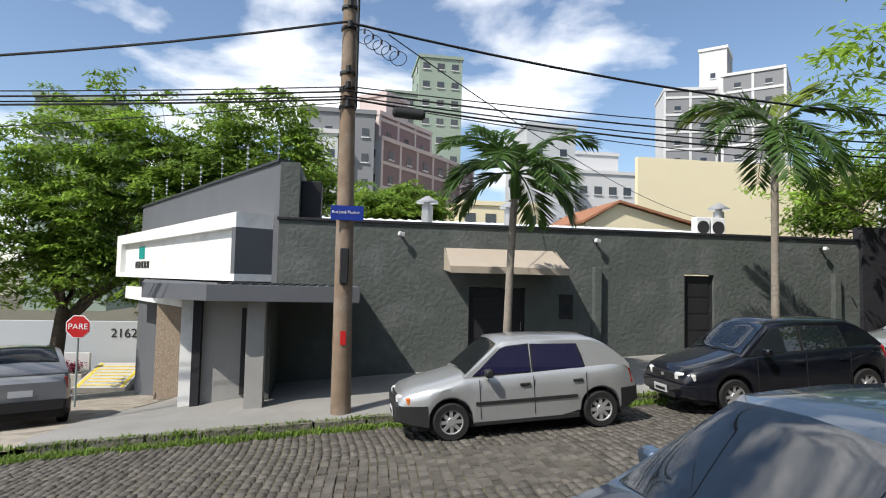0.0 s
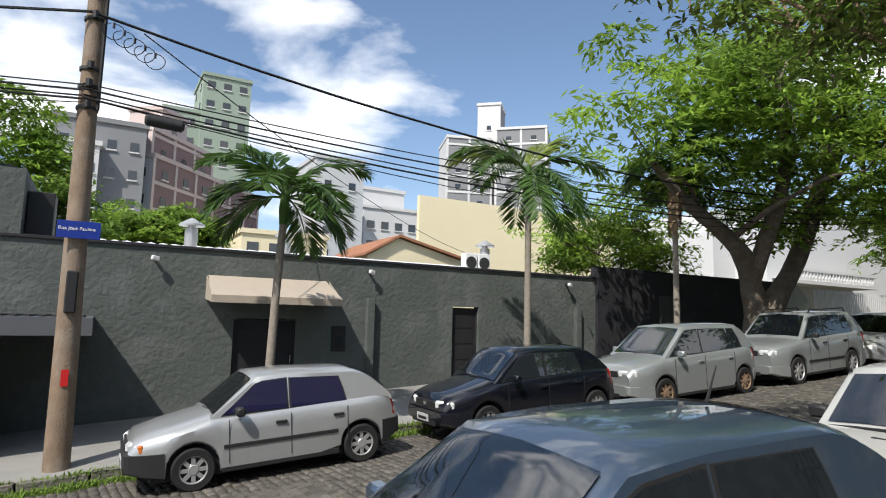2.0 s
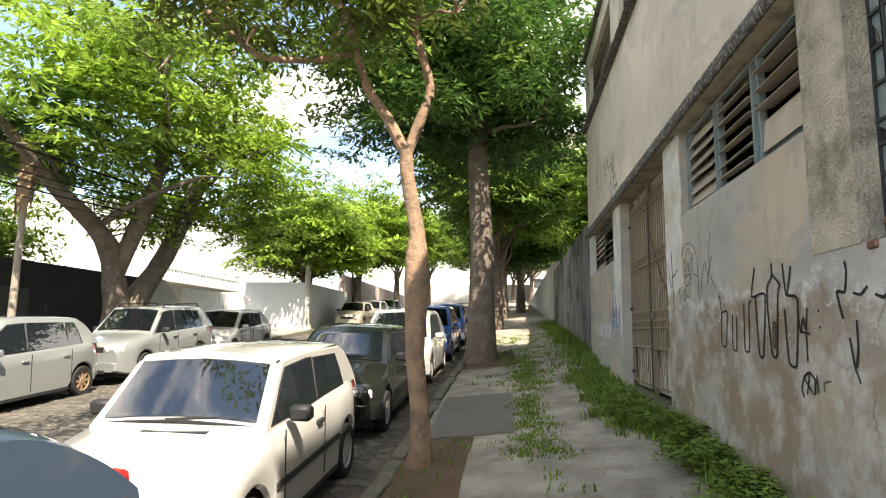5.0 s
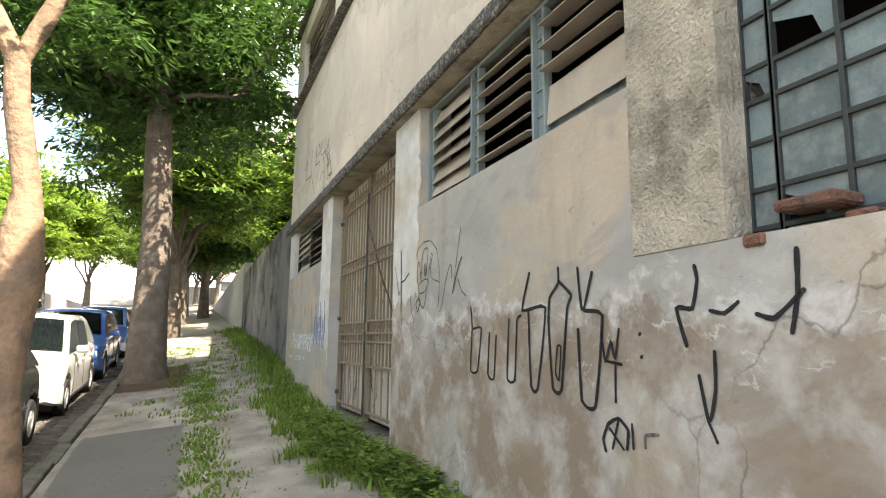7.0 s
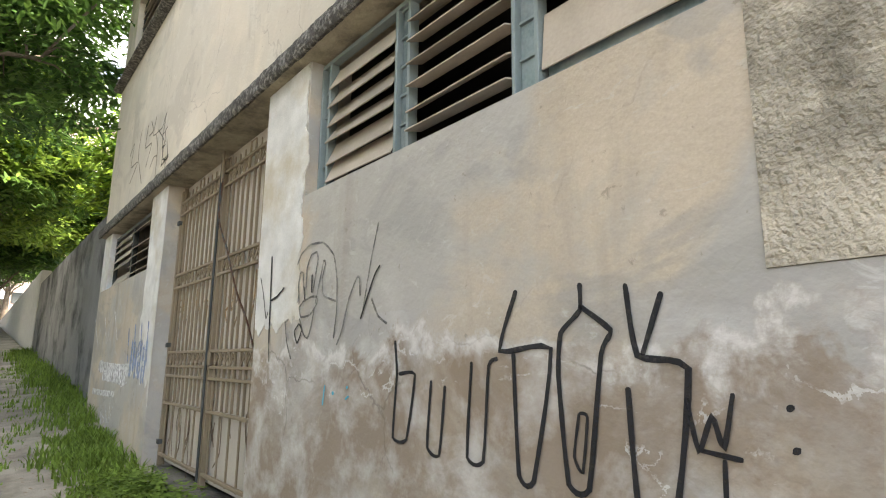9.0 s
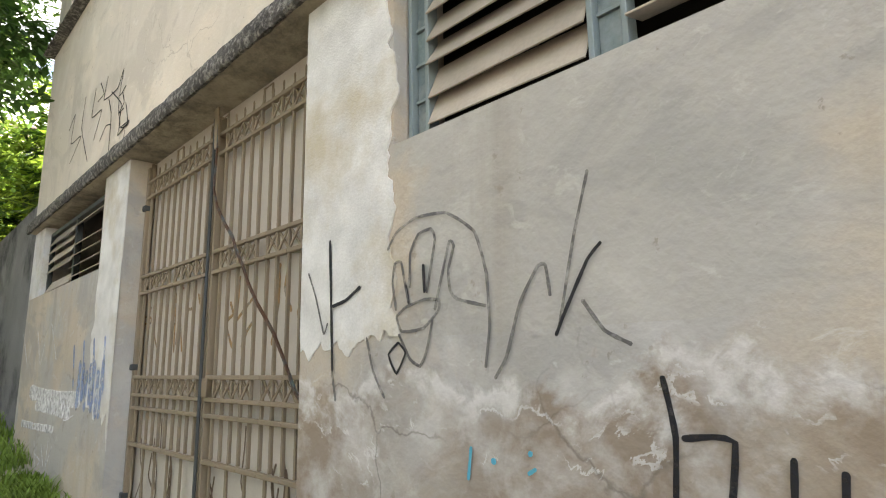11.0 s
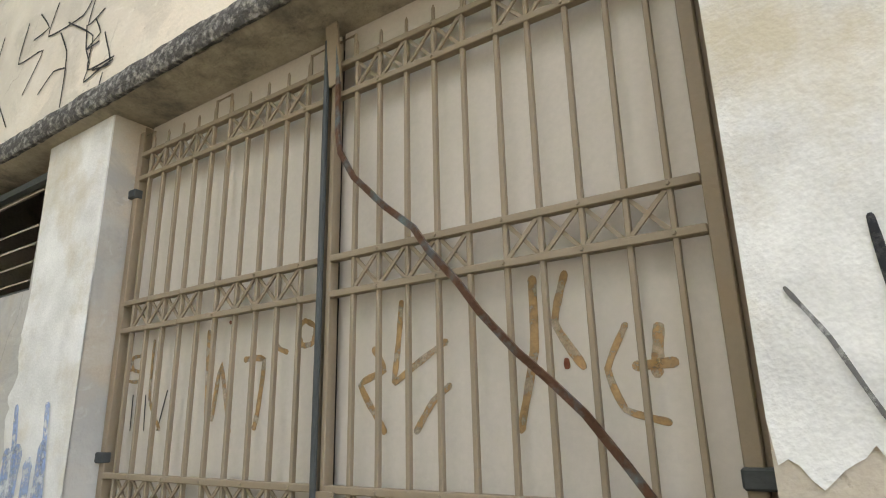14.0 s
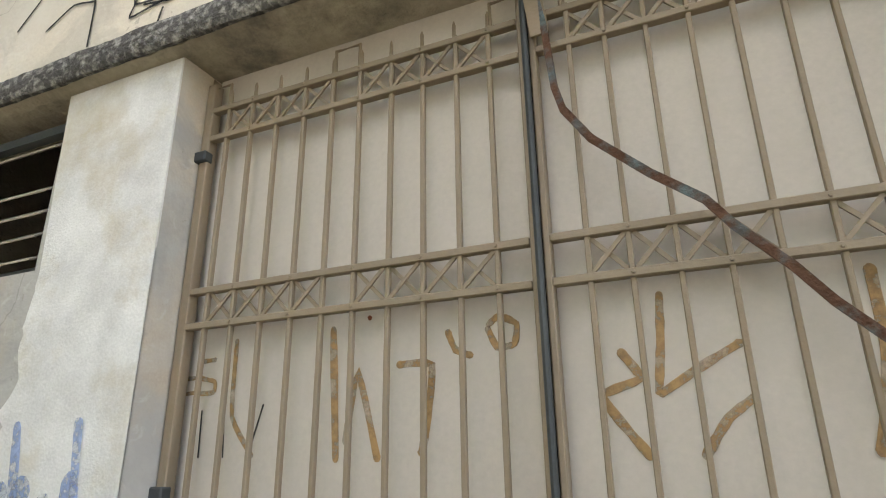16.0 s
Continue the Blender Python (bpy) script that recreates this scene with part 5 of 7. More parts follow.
        seal = [(cu + (u - cu) * (1 + 0.05 / (u1 - u0)), cz + (z - cz) * 1.10) for u, z in poly]
        side_glass("window_seal", seal, s, 0.002, "black_plastic")
        side_glass(nm, poly, s, 0.008, glass)

    a0 = ua + (ub - ua) * ((kz + 0.10 - belt) / (H - 0.02 - belt))
    for s in (-1, 1):
        glazing("front_side_window", a0, bp - 0.035, 0.0, s)
        if spec.get("doors", 5) == 5:
            glazing("rear_side_window", bp + 0.035, rb + 0.06, 0.10, s)
            if spec.get("quarter"):
                glazing("quarter_window", rb + 0.16, rb + 0.36, 0.16, s)
            seams = (fk + 0.17, bp, rb + 0.16)
        else:
            glazing("rear_side_window", bp + 0.035, rb + 0.10, 0.16, s)
            seams = (fk + 0.17, bp)
        for u in seams:
            part("door_seam", box((u - 0.005, -0.004, sill + 0.08), (u + 0.005, 0.004, belt - 0.03), pose(0, s * (hw - 0.001), 0)), "black_plastic", t)
        for u in seams[1:]:
            part("door_handle", box((u - 0.22, -0.02, belt - 0.16), (u - 0.06, 0.02, belt - 0.12), pose(0, s * hw, 0), 0.008), "black_plastic" if spec.get("trim", True) else mat, t)
        if spec.get("trim", True):
            part("rub_strip", box((fo + r + 0.10, -0.012, 0.50), (fo + wb - r - 0.10, 0.012, 0.55), pose(0, s * (hw + 0.004), 0), 0.004), "black_plastic", t)
        part("sill_strip", box((fo + r + 0.08, -0.02, sill - 0.03), (fo + wb - r - 0.08, 0.02, sill + 0.05), pose(0, s * (hw - 0.03), 0), 0.008), "black_plastic", t)
        mir = box((-0.06, -0.09, -0.055), (0.06, 0.09, 0.065), pose(fk + 0.30, s * (hw + 0.07), belt + 0.07), 0.025)
        part("mirror", mir, "black_plastic" if spec.get("trim", True) else mat, t, smooth=True)
        zz = hood0 - 0.20
        yl = width(0.12)
        part("headlight", box((0.0, -0.17, 0), (0.16, 0.17, 0.14), pose(0.025, s * (yl - 0.19), zz, 0, 0, -s * 20), 0.03), "lamp_glass", t, smooth=True)
        part("indicator", box((0.0, -0.05, 0), (0.12, 0.05, 0.12), pose(0.11, s * (yl - 0.02), zz + 0.01, 0, 0, -s * 35), 0.02), spec.get("ind", "lamp_glass"), t)
        part("tail_light", box((-0.13, -0.055, 0), (0.015, 0.055, spec.get("tl", 0.3)), pose(L - 0.045, s * (width(L - 0.09) - 0.055), belt - 0.27, 0, -10, s * 12), 0.022), "red_glass", t)
    def bumper(nm, stations, cap_u, zt_):
        bm = bmesh.new()
        rg = []
        for u in [cap_u] + stations:
            uu = min(max(u, 0.0), L)
            w = width(uu) + (0.012 if u != cap_u else -0.05)
            b0 = max(bottom(uu), 0.2) - 0.02
            zz_ = max(zt_, b0 + 0.02)
            rg.append([bm.verts.new((u, -w + 0.06, b0)), bm.verts.new((u, -w, b0 + 0.03)), bm.verts.new((u, -w, zz_ - 0.02)), bm.verts.new((u, -w + 0.05, zz_)), bm.verts.new((u, w - 0.05, zz_)), bm.verts.new((u, w, zz_ - 0.02)), bm.verts.new((u, w, b0 + 0.03)), bm.verts.new((u, w - 0.06, b0))])
        for a, b in zip(rg, rg[1:]):
            for k3 in range(7):
                bm.faces.new((a[k3], b[k3], b[k3 + 1], a[k3 + 1]))
        bm.faces.new(rg[0]); bm.faces.new(rg[-1])
        bmesh.ops.recalc_face_normals(bm, faces=bm.faces)
        return part(nm, bm, spec.get("bumper", mat), t)

    zb_top = spec.get("bz", 0.50)
    bumper("front_bumper", [0.0, 0.06, 0.16, fo - r - 0.065], -0.05, zb_top)
    part("air_intake", box((-0.056, -0.42, 0.26), (-0.045, 0.42, 0.34)), "black_plastic", t)
    part("grille", box((-0.012, -0.36, hood0 - 0.20), (0.04, 0.36, hood0 - 0.08), None, 0.01), "black_plastic", t)
    part("emblem", box((-0.02, -0.05, hood0 - 0.17), (-0.012, 0.05, hood0 - 0.11), None, 0.003), "chrome", t)
    part("number_plate", box((-0.075, -0.2, 0.31), (-0.062, 0.2, 0.43)), "plate", t)
    part("plate_lettering", box((-0.078, -0.15, 0.335), (-0.0755, 0.15, 0.385)), "black_plastic", t)
    bumper("rear_bumper", [L, L - 0.06, L - 0.16, fo + wb + r + 0.065], L + 0.05, zb_top + 0.04)
    part("rear_plate", box((L + 0.001, -0.2, 0.62), (L + 0.02, 0.2, 0.74)), "plate", t)
    for wx in wheels:
        for s in (-1, 1):
            wy = s * (hw - 0.095)
            wheel = new("wheel")
            wheel.parent = t
            wheel.matrix_basis = pose(wx, wy, r)
            bm = bmesh.new()
            prof = [(r - 0.10, -0.085), (r - 0.02, -0.09), (r, -0.065), (r, 0.065), (r - 0.02, 0.09), (r - 0.10, 0.085)]
            n = 24
            rg = [[bm.verts.new((q * math.cos(a), p, q * math.sin(a))) for q, p in prof] for a in (2 * math.pi * i / n for i in range(n))]
            for i in range(n):
                for k2 in range(len(prof) - 1):
                    bm.faces.new((rg[i][k2], rg[i][k2 + 1], rg[(i + 1) % n][k2 + 1], rg[(i + 1) % n][k2]))
            bmesh.ops.recalc_face_normals(bm, faces=bm.faces)
            part("tyre", bm, "tyre", wheel, smooth=True)
            bm = bmesh.new()
            add_disc(bm, (0, s * 0.02, 0), (0, s, 0), r - 0.10, r - 0.10, 0.02, 20)
            part("hub_back", bm, "black_plastic", wheel)
            bm = bmesh.new()
            for i in range(spec.get("spokes", 8)):
                add_box(bm, (-0.026, -0.010, 0.03), (0.026, 0.010, r - 0.095), pose(0, s * 0.058, 0, 0, 360 * i / spec.get("spokes", 8), 0))
            add_disc(bm, (0, s * 0.045, 0), (0, s, 0), 0.085, 0.06, 0.032, 16)
            add_tube(bm, [((r - 0.098) * math.cos(q), s * 0.062, (r - 0.098) * math.sin(q)) for q in np.linspace(0, 2 * math.pi, 25)], 0.02, 6, False)
            part("rim", bm, spec.get("rim", "alloy"), wheel)
    part("wheel_well", box((fo - r - 0.05, -hw + 0.22, 0.2), (fo + r + 0.05, hw - 0.22, 0.66)), "black_plastic", t)
    part("wheel_well", box((fo + wb - r - 0.05, -hw + 0.22, 0.2), (fo + wb + r + 0.05, hw - 0.22, 0.66)), "black_plastic", t)
    part("wiper", tube([(ua + 0.06, -0.45, roof_z(ua + 0.06) + 0.03), (ua + 0.02, 0.1, roof_z(ua + 0.03) + 0.04)], 0.008, 6), "black_plastic", t)
    if spec.get("hood_vent"):
        part("hood_vent", box((ua - 0.16, -0.32, shoulder(ua - 0.12) + 0.03), (ua - 0.10, 0.18, shoulder(ua - 0.12) + 0.046), pose(0, 0, 0.0)), "black_plastic", t, "slotted black bonnet vent")
        for s in (-1, 1):
            part("roof_gutter", tube([(ub - 0.05, s * (yt - 0.02), H - 0.05), (uc, s * (yt - 0.02), H - 0.06)], 0.010, 5), "black_plastic", t)
        part("screen_seal", tube([(ua + 0.04, -(yb - 0.06), belt + 0.02), (ua + 0.0, 0, belt + 0.06), (ua + 0.04, yb - 0.06, belt + 0.02)], 0.014, 5), "black_plastic", t)
    if spec.get("aerial"):
        part("aerial", tube([(spec["aerial"], 0, H), (spec["aerial"] + 0.12, 0, H + 0.22)], [0.012, 0.004], 6), "black_plastic", t)
    if spec.get("rack"):
        for s in (-1, 1):
            part("roof_rail", tube([(ub + 0.1, s * (yt - 0.06), H), (ub + 0.2, s * (yt - 0.06), H + 0.07), (uc - 0.1, s * (yt - 0.06), H + 0.06), (uc, s * (yt - 0.06), H - 0.03)], 0.018, 6), "dark_metal", t)
    return t


HATCH = dict(L=3.76, W=1.62, H=1.43, fo=0.76, wb=2.37, ua=0.98, ub=1.62, uc=3.0, ud=3.66, belt=0.90, hood0=0.74, hood1=0.90, tail=1.8)
car("silver_hatchback", "silver five-door hatchback with black bumpers and side strip", 4.33, 10.0, dict(HATCH, bumper="black_plastic", ind="orange_glass", bz=0.56, bp=2.06, rb=2.75, spokes=8), "silver", "car_glass_blue")
car("black_hatchback", "glossy black five-door hatchback with clear headlights", 8.98, 10.0, dict(HATCH, L=3.82, W=1.65, fo=0.78, wb=2.49, bp=2.12, rb=2.8, trim=False), "black_paint")
car("silver_minivan", "pale silver compact minivan with rusty wheel hubs", 13.25, 9.95, dict(HATCH, L=4.05, W=1.69, H=1.62, fo=0.88, wb=2.63, r=0.30, ua=0.95, ub=1.72, uc=3.45, ud=3.98, belt=1.0, hood0=0.86, hood1=1.0, bp=2.15, rb=3.0, quarter=0.55, trim=False, rim="rust_wheel", aerial=1.75), "silver_light")
car("silver_crossover", "silver compact crossover with roof rails and fog lamps", 17.95, 9.9, dict(HATCH, L=4.2, W=1.73, H=1.70, fo=0.85, wb=2.49, r=0.33, ua=1.15, ub=1.75, uc=3.6, ud=4.1, belt=1.08, hood0=0.93, hood1=1.06, bp=2.2, rb=3.0, quarter=0.55, rack=True), "silver_light")
car("grey_hatchback", "blue-grey modern hatchback parked behind the crossover", 22.6, 9.9, dict(HATCH, L=3.93, W=1.7, H=1.47, fo=0.8, wb=2.53, bp=2.12, rb=2.8, trim=False), "silver")
car("blue_grey_hatchback", "dusty blue-grey hatchback with panoramic windscreen and aerial", 4.15, 3.0, dict(HATCH, L=4.03, W=1.69, H=1.49, fo=0.85, wb=2.51, r=0.30, ua=0.92, ub=1.75, uc=3.2, ud=3.95, belt=0.97, hood0=0.80, hood1=0.97, bp=2.25, rb=3.0, trim=False, tl=0.42, aerial=3.15), "blue_grey")
car("white_hatchback", "dirty white three-door boxy hatchback with black mirrors", 8.55, 3.0, dict(HATCH, L=3.65, W=1.55, H=1.44, fo=0.72, wb=2.36, ua=1.05, ub=1.55, uc=3.15, ud=3.6, belt=0.93, hood0=0.78, hood1=0.92, bp=2.25, rb=2.85, doors=3, bumper="black_plastic", tumble=0.16, hood_vent=True), "white_paint")
car("dark_hatchback", "old dark green boxy hatchback with chrome bumper", 12.95, 3.0, dict(HATCH, L=3.8, W=1.6, H=1.38, bp=2.2, rb=2.8, doors=3), "dark_green")
car("white_city_car", "white modern hatchback with black wheel arches", 17.3, 2.95, dict(HATCH, L=3.7, W=1.66, H=1.5, bp=2.1, rb=2.75, trim=False), "white_paint")
car("blue_hatchback", "bright blue hatchback under the trees", 21.6, 2.95, dict(HATCH, L=3.9, W=1.68, H=1.47, bp=2.1, rb=2.8, trim=False), "blue_paint")
car("blue_hatchback", "blue hatchback further up the street", 26.2, 2.95, dict(HATCH, bp=2.1, rb=2.8, trim=False), "blue_paint")
car("beige_pickup", "beige car with roof bars parked across the street", 38.0, 9.6, dict(HATCH, rack=True, bp=2.1, rb=2.8), "beige_paint")
car("grey_hatchback", "grey hatchback in tree shade", 42.4, 9.6, dict(HATCH, bp=2.1, rb=2.8), "silver")
car("blue_grey_hatchback", "dark blue hatchback far up the street", 47.0, 9.6, dict(HATCH, bp=2.1, rb=2.8), "blue_grey")
suv = car("silver_suv", "silver compact suv with red tail lights and number plate", -5.55, 11.3, dict(HATCH, L=4.25, W=1.77, H=1.6, fo=0.85, wb=2.6, r=0.32, belt=1.0, hood0=0.9, hood1=1.0, uc=3.4, ud=4.1, bp=2.2, rb=3.0, trim=False, tl=0.24, bumper="black_plastic"), "silver_dark")
suv.matrix_world = pose(-4.62, 17.75, -2.50, 0, -5.5, -62)


M["leaf_dark2"] = material("deep_green_leaf", (0.075, 0.15, 0.03), 0.65, var=0.4, scale=0.5, bump=0, alpha_leaf=0.4, island=0.4)

# ---- trees ----
def limb_path(p, d, length, n, wobble, rise, rng):
    pts = [Vector(p)]
    d = Vector(d).normalized()
    for i in range(n):
        d = (d + Vector((rng.uniform(-wobble, wobble), rng.uniform(-wobble, wobble), rng.uniform(-wobble, wobble) + rise))).normalized()
        pts.append(pts[-1] + d * (length / n))
    return pts, d


def leaf_pads(pads, per, radius, size, rng, tilt=0.25, flat=0.07):
    """Flat sprays of small pointed leaves; each spray is a tilted disc that droops at its rim."""
    p = np.repeat(np.array(pads, dtype=np.float32), per, axis=0)
    n = len(p)
    rr = radius * np.sqrt(rng.random(n)) * rng.uniform(0.7, 1.2, n)
    az = rng.uniform(0, 2 * np.pi, n)
    slope = np.repeat(rng.normal(0, tilt, (len(pads), 2)), per, axis=0)
    off = np.stack([rr * np.cos(az), rr * np.sin(az), rng.normal(0, flat, n) - 0.22 * (rr / radius) ** 2 * radius], 1)
    off[:, 2] += off[:, 0] * slope[:, 0] + off[:, 1] * slope[:, 1]
    c = p + off
    az2 = az + rng.normal(0, 0.7, n)
    el = rng.normal(-0.3, 0.35, n)
    a = np.stack([np.cos(az2) * np.cos(el), np.sin(az2) * np.cos(el), np.sin(el)], 1)
    b = np.stack([-np.sin(az2), np.cos(az2), rng.normal(0, 0.35, n)], 1)
    ln = (size * rng.uniform(0.6, 1.4, n))[:, None]
    wd = ln * rng.uniform(0.22, 0.42, n)[:, None]
    return np.stack([c - a * ln, c - b * wd, c + a * ln, c + b * wd], 1)


def tree(name, label, at, trunk_pts, radii, mat, leaf, crown_c, crown_r, limbs, pads, per, size, seed, pad_r=0.55, leaf2=None, inner=0.45, category="tree", stems=(), flat=0.07):
    """Trunk, limbs that fork into an uneven crown, and sprays of leaves at the branch ends."""
    rng = random.Random(seed)
    nr = np.random.default_rng(seed)
    t = thing(name, label, category, at=at)
    bm = bmesh.new()
    add_tube(bm, trunk_pts, radii, 14)
    fork = Vector(trunk_pts[-1])
    cc, cr = Vector(crown_c), Vector(crown_r)
    noise_off = Vector((seed * 3.1, seed * 1.7, 0))
    spots = []
    while len(spots) < pads:
        v = Vector((rng.gauss(0, 1), rng.gauss(0, 1), rng.gauss(0, 1))).normalized() * rng.uniform(inner, 1.0)
        if v.z < -0.55:
            continue
        bulge = 0.82 + 0.45 * noise.noise(v * 1.6 + noise_off)
        if noise.noise(v * 2.6 + noise_off * 2) < -0.2:
            continue
        spots.append(cc + Vector((v.x * cr.x, v.y * cr.y, v.z * cr.z)) * bulge)
    starts = []
    for pts, rr in stems:
        smooth_pts, smooth_r = [], []
        for k in range(len(pts) - 1):
            p0, p1, p2, p3 = (Vector(pts[min(max(k + o, 0), len(pts) - 1)]) for o in (-1, 0, 1, 2))
            for f in (0, 0.33, 0.66):
                smooth_pts.append(0.5 * (2 * p1 + (p2 - p0) * f + (2 * p0 - 5 * p1 + 4 * p2 - p3) * f * f + (3 * p1 - p0 - 3 * p2 + p3) * f ** 3))
                smooth_r.append((rr[k] + (rr[k + 1] - rr[k]) * f) * rng.uniform(0.93, 1.07))
        add_tube(bm, smooth_pts + [Vector(pts[-1])], smooth_r + [rr[-1]], 9)
        starts += smooth_pts[len(smooth_pts) // 2:]
    stem_ends = list(starts)
    for i in range(limbs):
        target = rng.choice(spots)
        start = fork if i % 2 else Vector(trunk_pts[-2]).lerp(fork, rng.uniform(0.3, 0.9))
        if stem_ends:
            start = min(rng.sample(stem_ends, min(5, len(stem_ends))), key=lambda q: (q - target).length_squared)
        target = start.lerp(target, 0.8)
        pts = [start]
        for k in range(1, 7):
            f = k / 6
            pts.append(start.lerp(target, f) + Vector((rng.uniform(-1, 1), rng.uniform(-1, 1), rng.uniform(-0.5, 0.5) + 1.6 * math.sin(math.pi * f))) * 0.055 * (target - start).length)
        r0 = radii[-1] * (0.22 if stem_ends else 0.40)
        add_tube(bm, pts, [r0 * (1 - 0.88 * k / 6) + 0.010 for k in range(7)], 7)
        starts += pts[2:]
    part("trunk", bm, mat, t, smooth=True)
    for s in spots[::3]:
        near = min(starts, key=lambda q: (q - s).length_squared)
        mid = near.lerp(s, 0.5) + Vector((rng.uniform(-0.2, 0.2), rng.uniform(-0.2, 0.2), 0.15))
        bt = add_tube(bmesh.new(), [near, mid, s], [0.028, 0.018, 0.006], 4, False) if s is spots[0] else add_tube(bt, [near, mid, s], [0.028, 0.018, 0.006], 4, False)
    tagged(part("twig_mass", bt, mat, t), kind="stuff")
    q = leaf_pads([tuple(s) for s in spots], per, pad_r, size, nr, flat=flat)
    if leaf2:
        pick = np.repeat(nr.random(len(spots)) < 0.4, per)
        quads_mesh("crown", q[~pick], 4, leaf, t)
        quads_mesh("crown", q[pick], 4, leaf2, t)
    else:
        quads_mesh("crown", q, 4, leaf, t)
    return t


# the slim flaking tree on the near sidewalk
bx, by = 11.65, 2.25
bz = gz(bx, by)
tree("street_tree", "slim twisted street tree with flaking bark and sparse leaves", (bx, by, bz), [(-0.08, 0, -0.1), (-0.10, -0.03, 0.15), (-0.10, -0.02, 0.5), (-0.10, 0.05, 1.13), (-0.10, 0.05, 1.5), (-0.10, 0.04, 1.9), (-0.10, 0.05, 2.2), (-0.10, 0.05, 2.46), (-0.10, 0.17, 3.06), (-0.10, 0.20, 3.4)], [0.17, 0.12, 0.10, 0.10, 0.115, 0.145, 0.125, 0.085, 0.08, 0.075], "bark", "leaf_olive",
     (-0.9, 1.4, 5.2), (3.0, 3.3, 1.8), 9, 235, 46, 0.068, 3, 0.40, "leaf_mid", 0.25, stems=(
         ([(-0.10, 0.20, 3.35), (-0.12, 0.41, 3.76), (-0.18, 0.65, 4.13), (-0.2, 0.84, 4.79), (-0.3, 1.10, 5.33), (-0.5, 1.4, 6.1)], [0.07, 0.06, 0.055, 0.05, 0.04, 0.02]),
         ([(-0.10, 0.20, 3.3), (-0.08, 0.02, 3.8), (-0.05, -0.06, 4.14), (-0.1, 0.10, 4.72), (-0.2, 0.28, 5.24), (-0.3, 0.2, 6.2)], [0.065, 0.06, 0.055, 0.045, 0.04, 0.02]),
         ([(-0.2, 0.84, 4.5), (-0.4, 1.3, 4.35), (-0.7, 1.75, 4.3), (-0.9, 1.97, 4.67), (-1.1, 2.19, 5.37), (-1.3, 2.5, 6.0)], [0.035, 0.035, 0.035, 0.03, 0.025, 0.012]),
         ([(-0.7, 1.75, 4.3), (-1.2, 2.3, 4.75), (-1.6, 2.8, 5.2), (-2.2, 3.3, 5.5)], [0.03, 0.025, 0.02, 0.01])))
bx, by = 20.7, 2.05
tree("street_tree", "big dark old tree with buttressed trunk and hanging ferns", (bx, by, gz(bx, by)), [(0, 0, -0.2), (0, 0, 0.25), (0.05, 0, 1.5), (0.1, 0, 3.0), (0.15, 0.1, 4.8), (0.3, 0.2, 7.0)], [0.58, 0.40, 0.33, 0.30, 0.27, 0.22], "bark_dark", "leaf_dark", (0.6, 0.9, 7.8), (5.4, 4.8, 5.2), 14, 620, 120, 0.105, 5, 0.95, "leaf_dark2", 0.25, flat=0.05)
bx, by = 21.8, 12.9
tree("flamboyant_tree", "wide spreading tree with forked trunk and bright feathery foliage", (bx, by, gz(bx, by)), [(0, 0, -0.2), (0.05, 0, 0.3), (0.1, 0, 0.9), (0.15, 0, 1.4)], [0.85, 0.66, 0.52, 0.46], "bark_dark", "leaf_bright", (0.9, -0.9, 6.8), (9.3, 5.2, 5.0), 20, 430, 100, 0.135, 7, 0.9, "leaf_mid", 0.45, flat=0.05, stems=(
    ([(0.1, 0, 0.9), (0.75, -0.1, 1.9), (1.9, -0.2, 3.3), (2.9, -0.4, 5.4), (3.4, -0.6, 7.4), (3.0, -0.8, 9.4)], [0.42, 0.36, 0.30, 0.26, 0.18, 0.08]),
    ([(0.1, 0, 1.0), (-0.2, 0, 2.2), (-0.7, -0.1, 3.2), (-1.9, -0.2, 3.9), (-3.4, -0.3, 4.5), (-5.4, -0.5, 5.6)], [0.42, 0.34, 0.30, 0.24, 0.18, 0.07]),
    ([(-0.3, 0, 2.4), (-0.5, -0.8, 4.0), (-0.6, -1.4, 5.6), (-1.2, -1.8, 7.6), (-2.2, -2.0, 9.2)], [0.28, 0.24, 0.19, 0.13, 0.06]),
    ([(2.0, -0.2, 3.5), (3.6, 0.3, 4.6), (5.6, 0.3, 5.8), (7.6, 0.0, 6.8)], [0.24, 0.19, 0.13, 0.05]),
    ([(2.9, -0.4, 5.2), (2.0, -1.6, 6.6), (1.2, -2.4, 8.6), (1.0, -2.6, 10.4)], [0.2, 0.15, 0.1, 0.05])))
tree("corner_tree", "tall light green tree behind the corner shop", (-9.2, 31.0, gz(-9.2, 31)), [(0, 0, -0.2), (0, 0, 2), (0.2, 0, 4.0)], [0.4, 0.32, 0.26], "bark_dark", "leaf_bright", (2.2, 0, 8.0), (7.6, 4.8, 8.2), 10, 620, 110, 0.15, 11, 0.9, "leaf_mid")
tree("corner_tree", "dense green tree behind the corner shop", (-0.8, 31.0, gz(-0.8, 31)), [(0, 0, -0.2), (0, 0, 2), (0.2, 0, 4.0)], [0.4, 0.32, 0.26], "bark_dark", "leaf_mid", (-0.2, 0, 7.6), (6.2, 4.6, 7.2), 10, 560, 110, 0.15, 12, 0.9, "leaf_bright")
tree("corner_tree", "light green tree beside the side street", (-12.5, 25.0, gz(-12.5, 25)), [(0, 0, -0.2), (0, 0, 2), (0.2, 0, 3.5)], [0.3, 0.24, 0.2], "bark_dark", "leaf_bright", (0, 0, 5.6), (3.4, 4.0, 4.6), 9, 420, 100, 0.13, 13, 0.8, "leaf_mid")
